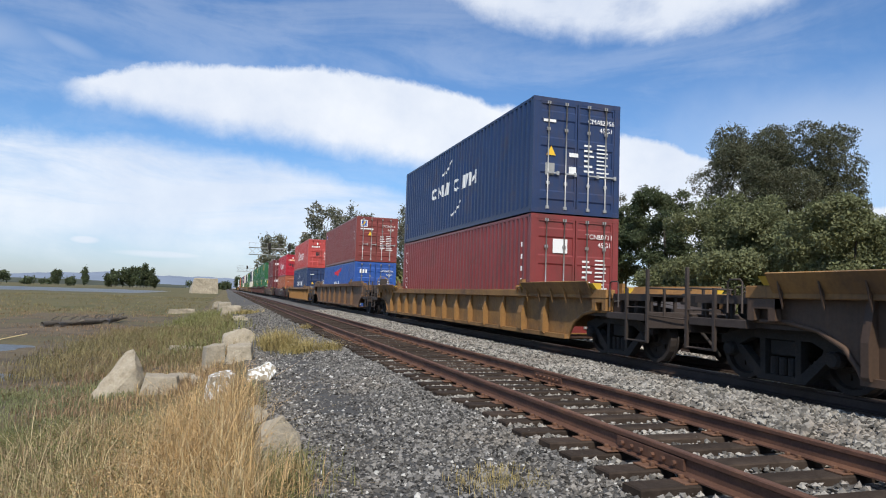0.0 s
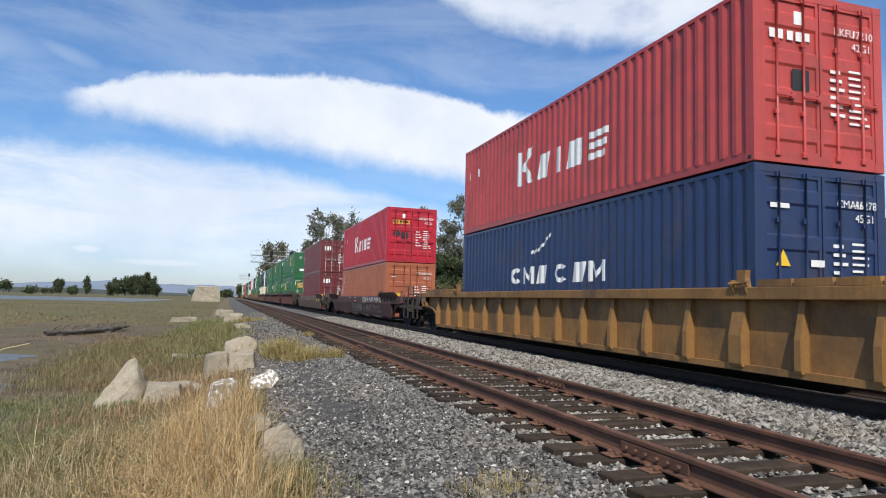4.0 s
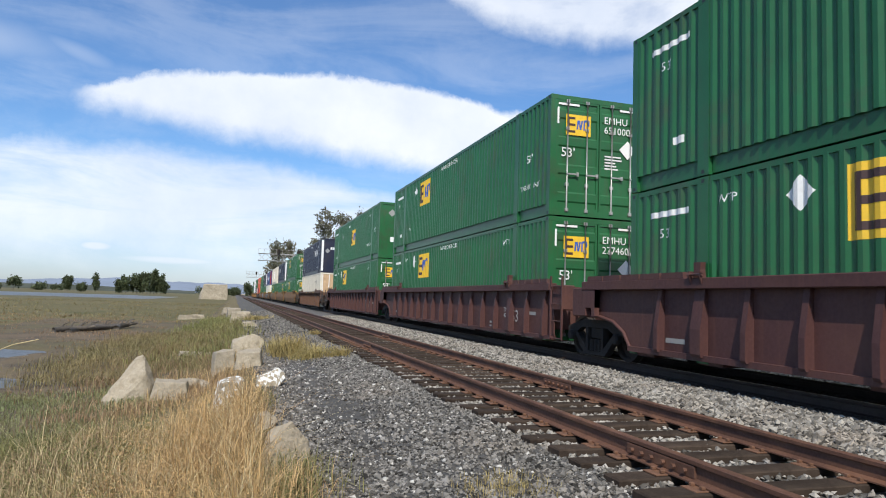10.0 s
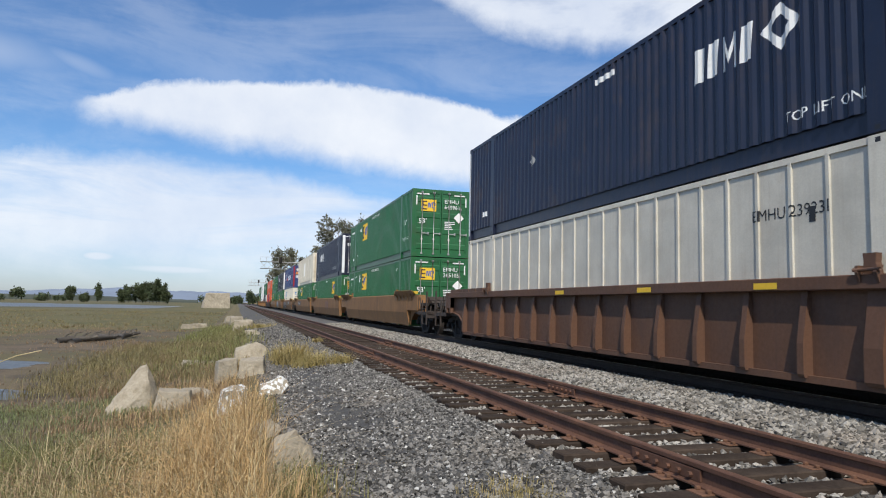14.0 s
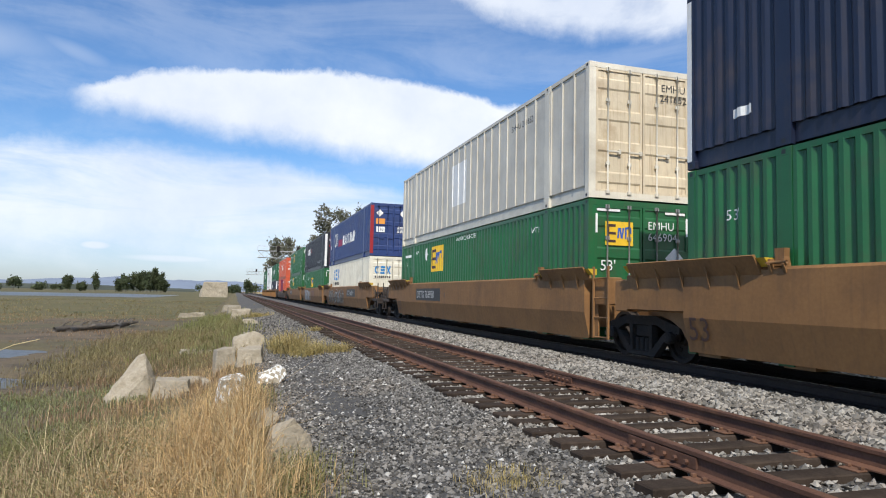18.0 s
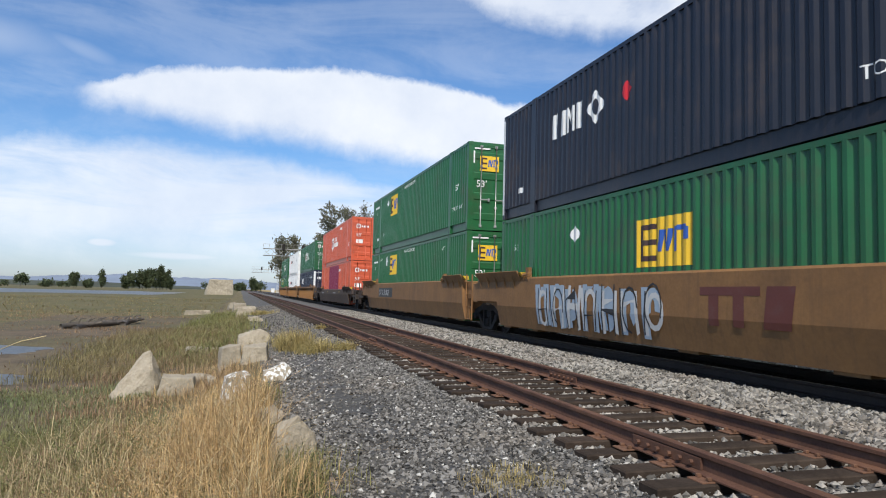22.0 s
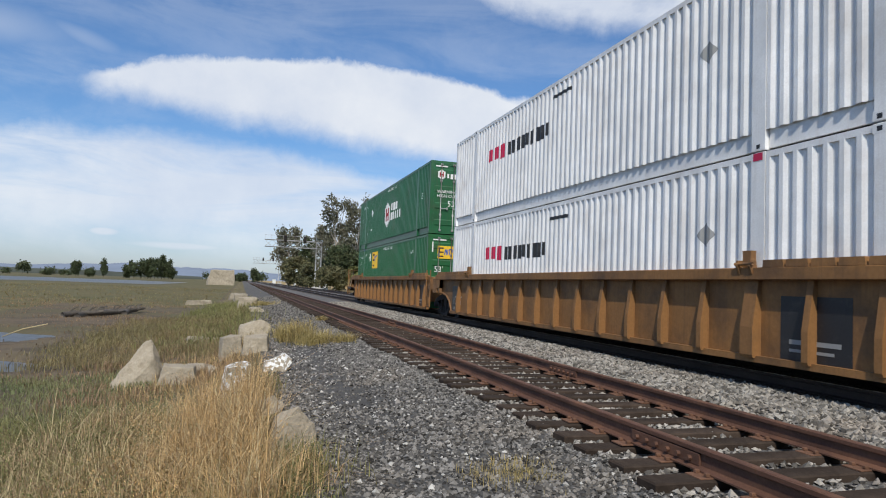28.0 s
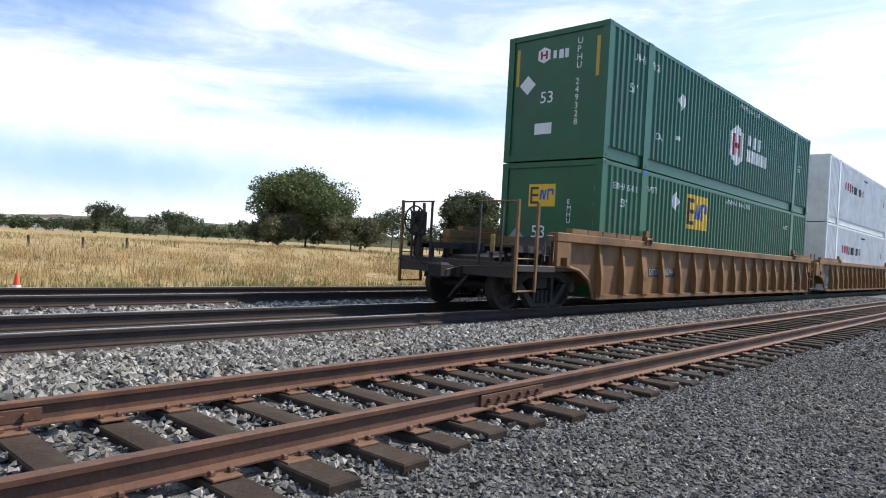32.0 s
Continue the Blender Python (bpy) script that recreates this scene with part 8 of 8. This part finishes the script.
def signal_bridge(y, x_mast, x_tip, h):
    t = thing("signal_bridge", "galvanised lattice cantilever signal bridge over the tracks", "signal bridge", "signal bridges")
    s = Shape()
    lattice(s, (x_mast, y, -0.3), (x_mast, y, h), 1.1, 1.1, 1.2, 0.075)
    part("mast", s, gal, t)
    s = Shape()
    lattice(s, (x_mast + 0.6, y, h - 0.7), (x_tip, y, h - 0.7), 1.2, 1.4, 1.4, 0.07)
    part("truss_arm", s, gal, t)
    part("footing", Shape().box(x_mast - 1.0, x_mast + 1.0, y - 1.0, y + 1.0, -0.6, 0.15, 0.04), mat("concrete", (0.5, 0.49, 0.46), 0.9, 0, 0.15, 2, 20, 0.3), t, "pale concrete footing")
    for x in (MAIN_X, FAR_X):
        s = Shape().box(x - 0.3, x + 0.3, y - 0.9, y - 0.75, h - 0.3, h + 1.0, 0.08)
        for k in (0, 1, 2):
            s.lathe([(0.12, -0.25), (0.14, -0.25), (0.14, 0.0)], "y", (x, y - 0.75, h - 0.05 + k * 0.4), 10)
        s.tube([(x, y - 0.8, h - 1.4), (x, y - 0.8, h - 0.2)], 0.05, 6)
        part("signal_head", s, black_steel, t, "black signal head with round hoods")
    s = Shape()
    for i in range(10):
        s.tube([(x_tip + 1.2 * i, y + 0.5, h), (x_tip + 1.2 * i, y + 0.5, h + 1.0)], 0.025, 5)
    s.tube([(x_tip, y + 0.5, h + 1.0), (x_tip + 10.8, y + 0.5, h + 1.0)], 0.025, 5)
    part("handrail", s, gal, t, "walkway handrail")


signal_bridge(142.0, 15.2, 4.2, 9.6)
signal_bridge(288.0, 15.2, 4.2, 9.6)
for cx, cy, cw, ch in ((16.6, 140.0, 1.0, 1.9), (14.9, 330.0, 1.6, 2.2), (17.2, 230.0, 1.0, 1.6)):
    z = float(ground_z(cx, cy))
    c = thing("signal_cabinet", "white steel signal cabinet beside the line", "cabinet", "signal cabinets")
    c.location = (cx, cy, z)
    part("body", Shape().box(-cw / 2, cw / 2, -cw / 2, cw / 2, 0, ch, 0.03), white_box, c)
    part("cap", Shape().box(-cw / 2 - 0.06, cw / 2 + 0.06, -cw / 2 - 0.06, cw / 2 + 0.06, ch, ch + 0.08, 0.02), white_box, c)
# old pole beside the palm
px, py = at(29.6, 61.0)
pole = thing("utility_pole", "old bleached timber pole leaning slightly", "pole")
pole.matrix_basis = pose(px, py, float(ground_z(px, py)), 0, 1.5, 0)
part("shaft", Shape().tube([(0, 0, -0.3), (0, 0, 4), (0.03, 0, 10.6)], 0.2, 10, True, 0.15), mat("bleached_pole", (0.5, 0.45, 0.38), 0.9, 0, 0.2, 2, 20, 0.4), pole)
part("step_peg", Shape().box(-0.5, 0.3, -0.02, 0.02, 6.5, 6.56), bark_dark, pole)
# yellow marker board
sx, sy = at(83.1, 18.6)
sg = thing("marker_sign", "small yellow diamond-topped marker board on a post", "sign")
sg.location = (sx, sy, float(ground_z(sx, sy)))
yel = mat("marker_yellow", (0.75, 0.5, 0.03), 0.5, 0, 0.1, 4, 40, 0.05)
part("post", Shape().box(-0.03, 0.03, -0.03, 0.03, -0.2, 1.15, 0.004), yel, sg)
part("board", Shape().prism([(-0.2, 1.0), (0.2, 1.0), (0.2, 1.25), (0.0, 1.42), (-0.2, 1.25)], "x", -0.045, -0.03), yel, sg)
part("board_bar", Shape().box(-0.049, -0.046, -0.17, 0.17, 1.08, 1.14), sign("k"), sg)
part("board_bar", Shape().box(-0.049, -0.046, -0.17, 0.17, 1.2, 1.24), sign("k"), sg)
# traffic cones
for caz, cd in ((105.8, 17.0), (68.0, 18.5)):
    cx, cy = at(caz, cd)
    cn = thing("traffic_cone", "orange traffic cone with a white band", "cone", "traffic cones")
    cn.location = (cx, cy, float(ground_z(cx, cy)))
    k = 1.0 if caz > 100 else 1.5
    cone_or = mat("cone_orange", (0.8, 0.12, 0.03), 0.5, 0, 0.08, 4, 40, 0.03)
    part("base", Shape().box(-0.19, 0.19, -0.19, 0.19, 0.0, 0.04, 0.01), cone_or, cn)
    part("body", Shape().lathe([(0.14 * k ** 0.3, 0.04), (0.06 * k ** 0.3, 0.42 * k), (0.03, 0.62 * k)], "z", (0, 0, 0), 16), cone_or, cn)
    part("band", Shape().lathe([(0.118, 0.2 * k), (0.083, 0.36 * k)], "z", (0, 0, 0), 16), mat("cone_white", (0.8, 0.8, 0.78), 0.4), cn)


# ---- hills and houses far away ----
def hills(name, a0, a1, dist, heights, col, label, depth=500.0):
    """A range of rounded hills along an arc."""
    n, m = 140, 10
    v = []
    for i in range(n):
        t = i / (n - 1)
        az = a0 + (a1 - a0) * t
        k = t * (len(heights) - 1)
        j = min(int(k), len(heights) - 2)
        u = k - j
        u = u * u * (3 - 2 * u)
        e = heights[j] * (1 - u) + heights[j + 1] * u
        top = math.tan(radians(max(0.02, e))) * dist
        top *= 1 + 0.1 * noise.noise(Vector((az * 0.9, 0, dist))) + 0.05 * noise.noise(Vector((az * 3.1, 5, dist)))
        for q in range(m):
            s = q / (m - 1)
            x, y = at(az, dist + depth * (s - 1))
            v.append((x, y, -2 + (top + 3) * (s ** 0.8) * (1 + 0.08 * noise.noise(Vector((az * 2.0, s * 4, 3))))))
    f = [(i * m + q, (i + 1) * m + q, (i + 1) * m + q + 1, i * m + q + 1) for i in range(n - 1) for q in range(m - 1)]
    s = Shape().add(v, f, True)
    return tagged(part(name, s, col), label, "hills", kind="structure")


# the northern hills' blue is distance haze put into their base colour
haze_blue = mat("far_hill_haze", (0.21, 0.25, 0.32), 1.0, 0, 0.12, 0.004, 0.03, 0.0, spec=0.0)
hill_brown = mat("dry_hill", (0.13, 0.12, 0.1), 1.0, 0, 0.25, 0.01, 0.08, 0.0, (0.09, 0.1, 0.06), 0.8, 0.012, spec=0.0)
hill_wood = mat("wooded_hill", (0.06, 0.07, 0.04), 1.0, 0, 0.3, 0.02, 0.2, 0.0, (0.13, 0.11, 0.07), 0.6, 0.01, spec=0.0)
hills("hills_north", -45, 14, 4000, [0.7, 0.8, 0.9, 1.0, 1.05, 0.95, 0.75, 0.55, 0.5, 0.75, 0.95, 0.8, 0.85, 0.6, 0.55, 0.5, 0.5], haze_blue, "far hills across the bay, painted in haze blue")
hills("shore_north", -45, -3, 1400, [0.2, 0.3, 0.3, 0.25, 0.35, 0.3, 0.35, 0.25, 0.3, 0.2, 0.12], mat("far_shore", (0.09, 0.1, 0.085), 1.0, 0, 0.3, 0.01, 0.1, 0.0, spec=0.0), "dark wooded far shore of the bay", 150)
hills("hills_south", 84, 150, 1800, [0.6, 0.6, 0.5, 0.45, 0.95, 1.2, 1.05, 0.9, 0.8, 0.8, 0.8, 0.8], hill_brown, "brown and wooded low hills", 600)
hills("wooded_rise", 50, 160, 420, [1.2, 1.4, 1.2, 1.2, 0.7, 0.5, 0.35, 0.5, 0.7, 0.8, 0.8, 0.8], hill_wood, "wooded rise behind the field", 120)
hills("bank_east", 8, 50, 260, [0.5, 1.2, 1.9, 1.6, 1.2, 1.5, 1.8, 1.4], mat("dry_bank", (0.36, 0.26, 0.13), 1.0, 0, 0.2, 0.03, 0.3, 0.0, (0.12, 0.12, 0.06), 0.7, 0.04, spec=0.0), "dry grassy bank behind the gum trees", 70)
roofm = mat("house_roof", (0.25, 0.2, 0.17), 0.9, 0, 0.15, 1, 10, 0.1)
wallm = mat("house_wall", (0.7, 0.68, 0.63), 0.9, 0, 0.1, 1, 10, 0.1)
for haz, hd, hw in ((104.6, 260, 7), (106.0, 300, 9), (107.6, 290, 6), (109.0, 330, 8), (98.0, 240, 6)):
    hx, hy = at(haz, hd)
    hz = EYE_Z + hd * math.tan(radians(-0.15))
    hs = thing("house", "distant pale house with a brown roof among trees", "house", "houses on the rise")
    hs.matrix_basis = pose(hx, hy, hz, 0, 0, -haz)
    part("wall", Shape().box(-hw / 2, hw / 2, -3, 3, -6.0, 2.6), wallm, hs)
    part("roof", Shape().prism([(-3.5, 2.5), (3.5, 2.5), (0, 4.2)], "x", -hw / 2 - 0.4, hw / 2 + 0.4), roofm, hs)
    for k in (-1, 1):
        part("window", Shape().box(k * hw / 4 - 0.6, k * hw / 4 + 0.6, -3.05, -2.98, 0.8, 1.9), sign("k"), hs)

# old stakes standing in the field
stake_wood = mat("stake_wood", (0.12, 0.1, 0.08), 0.9, 0, 0.3, 3, 30, 0.4)
for saz, sd in ((106.4, 40), (109.9, 41), (112.9, 43)):
    fx, fy = at(saz, sd)
    ob = tagged(part("fence_post", Shape().tube([(0, 0, -0.2), (0.02, 0, 0.3), (0.0, 0.03, 0.6)], 0.08, 7, True, 0.065), stake_wood), "weathered wooden fence post in dry grass", "fence post", "old fence posts")
    ob.location = (fx, fy, float(ground_z(fx, fy)))


# ---- what moves ----
def motions():
    """The train rolls past at a steady speed; every wheelset turns with it."""
    times = [i * 2.0 for i in range(17)]
    for car, s, _, z in CARS:
        walk(car, [(t, pose(MAIN_X, s - SPEED * t, z)) for t in times])
    for box, s, z in LOADS:
        walk(box, [(t, pose(MAIN_X, s - SPEED * t, z)) for t in times])
    turn = math.degrees(SPEED / 0.425) / FPS
    for w, y in WHEELS:
        walk(w, [(i / FPS, pose(0, y, 0.425, i * turn)) for i in range(0, 961)])


motions()
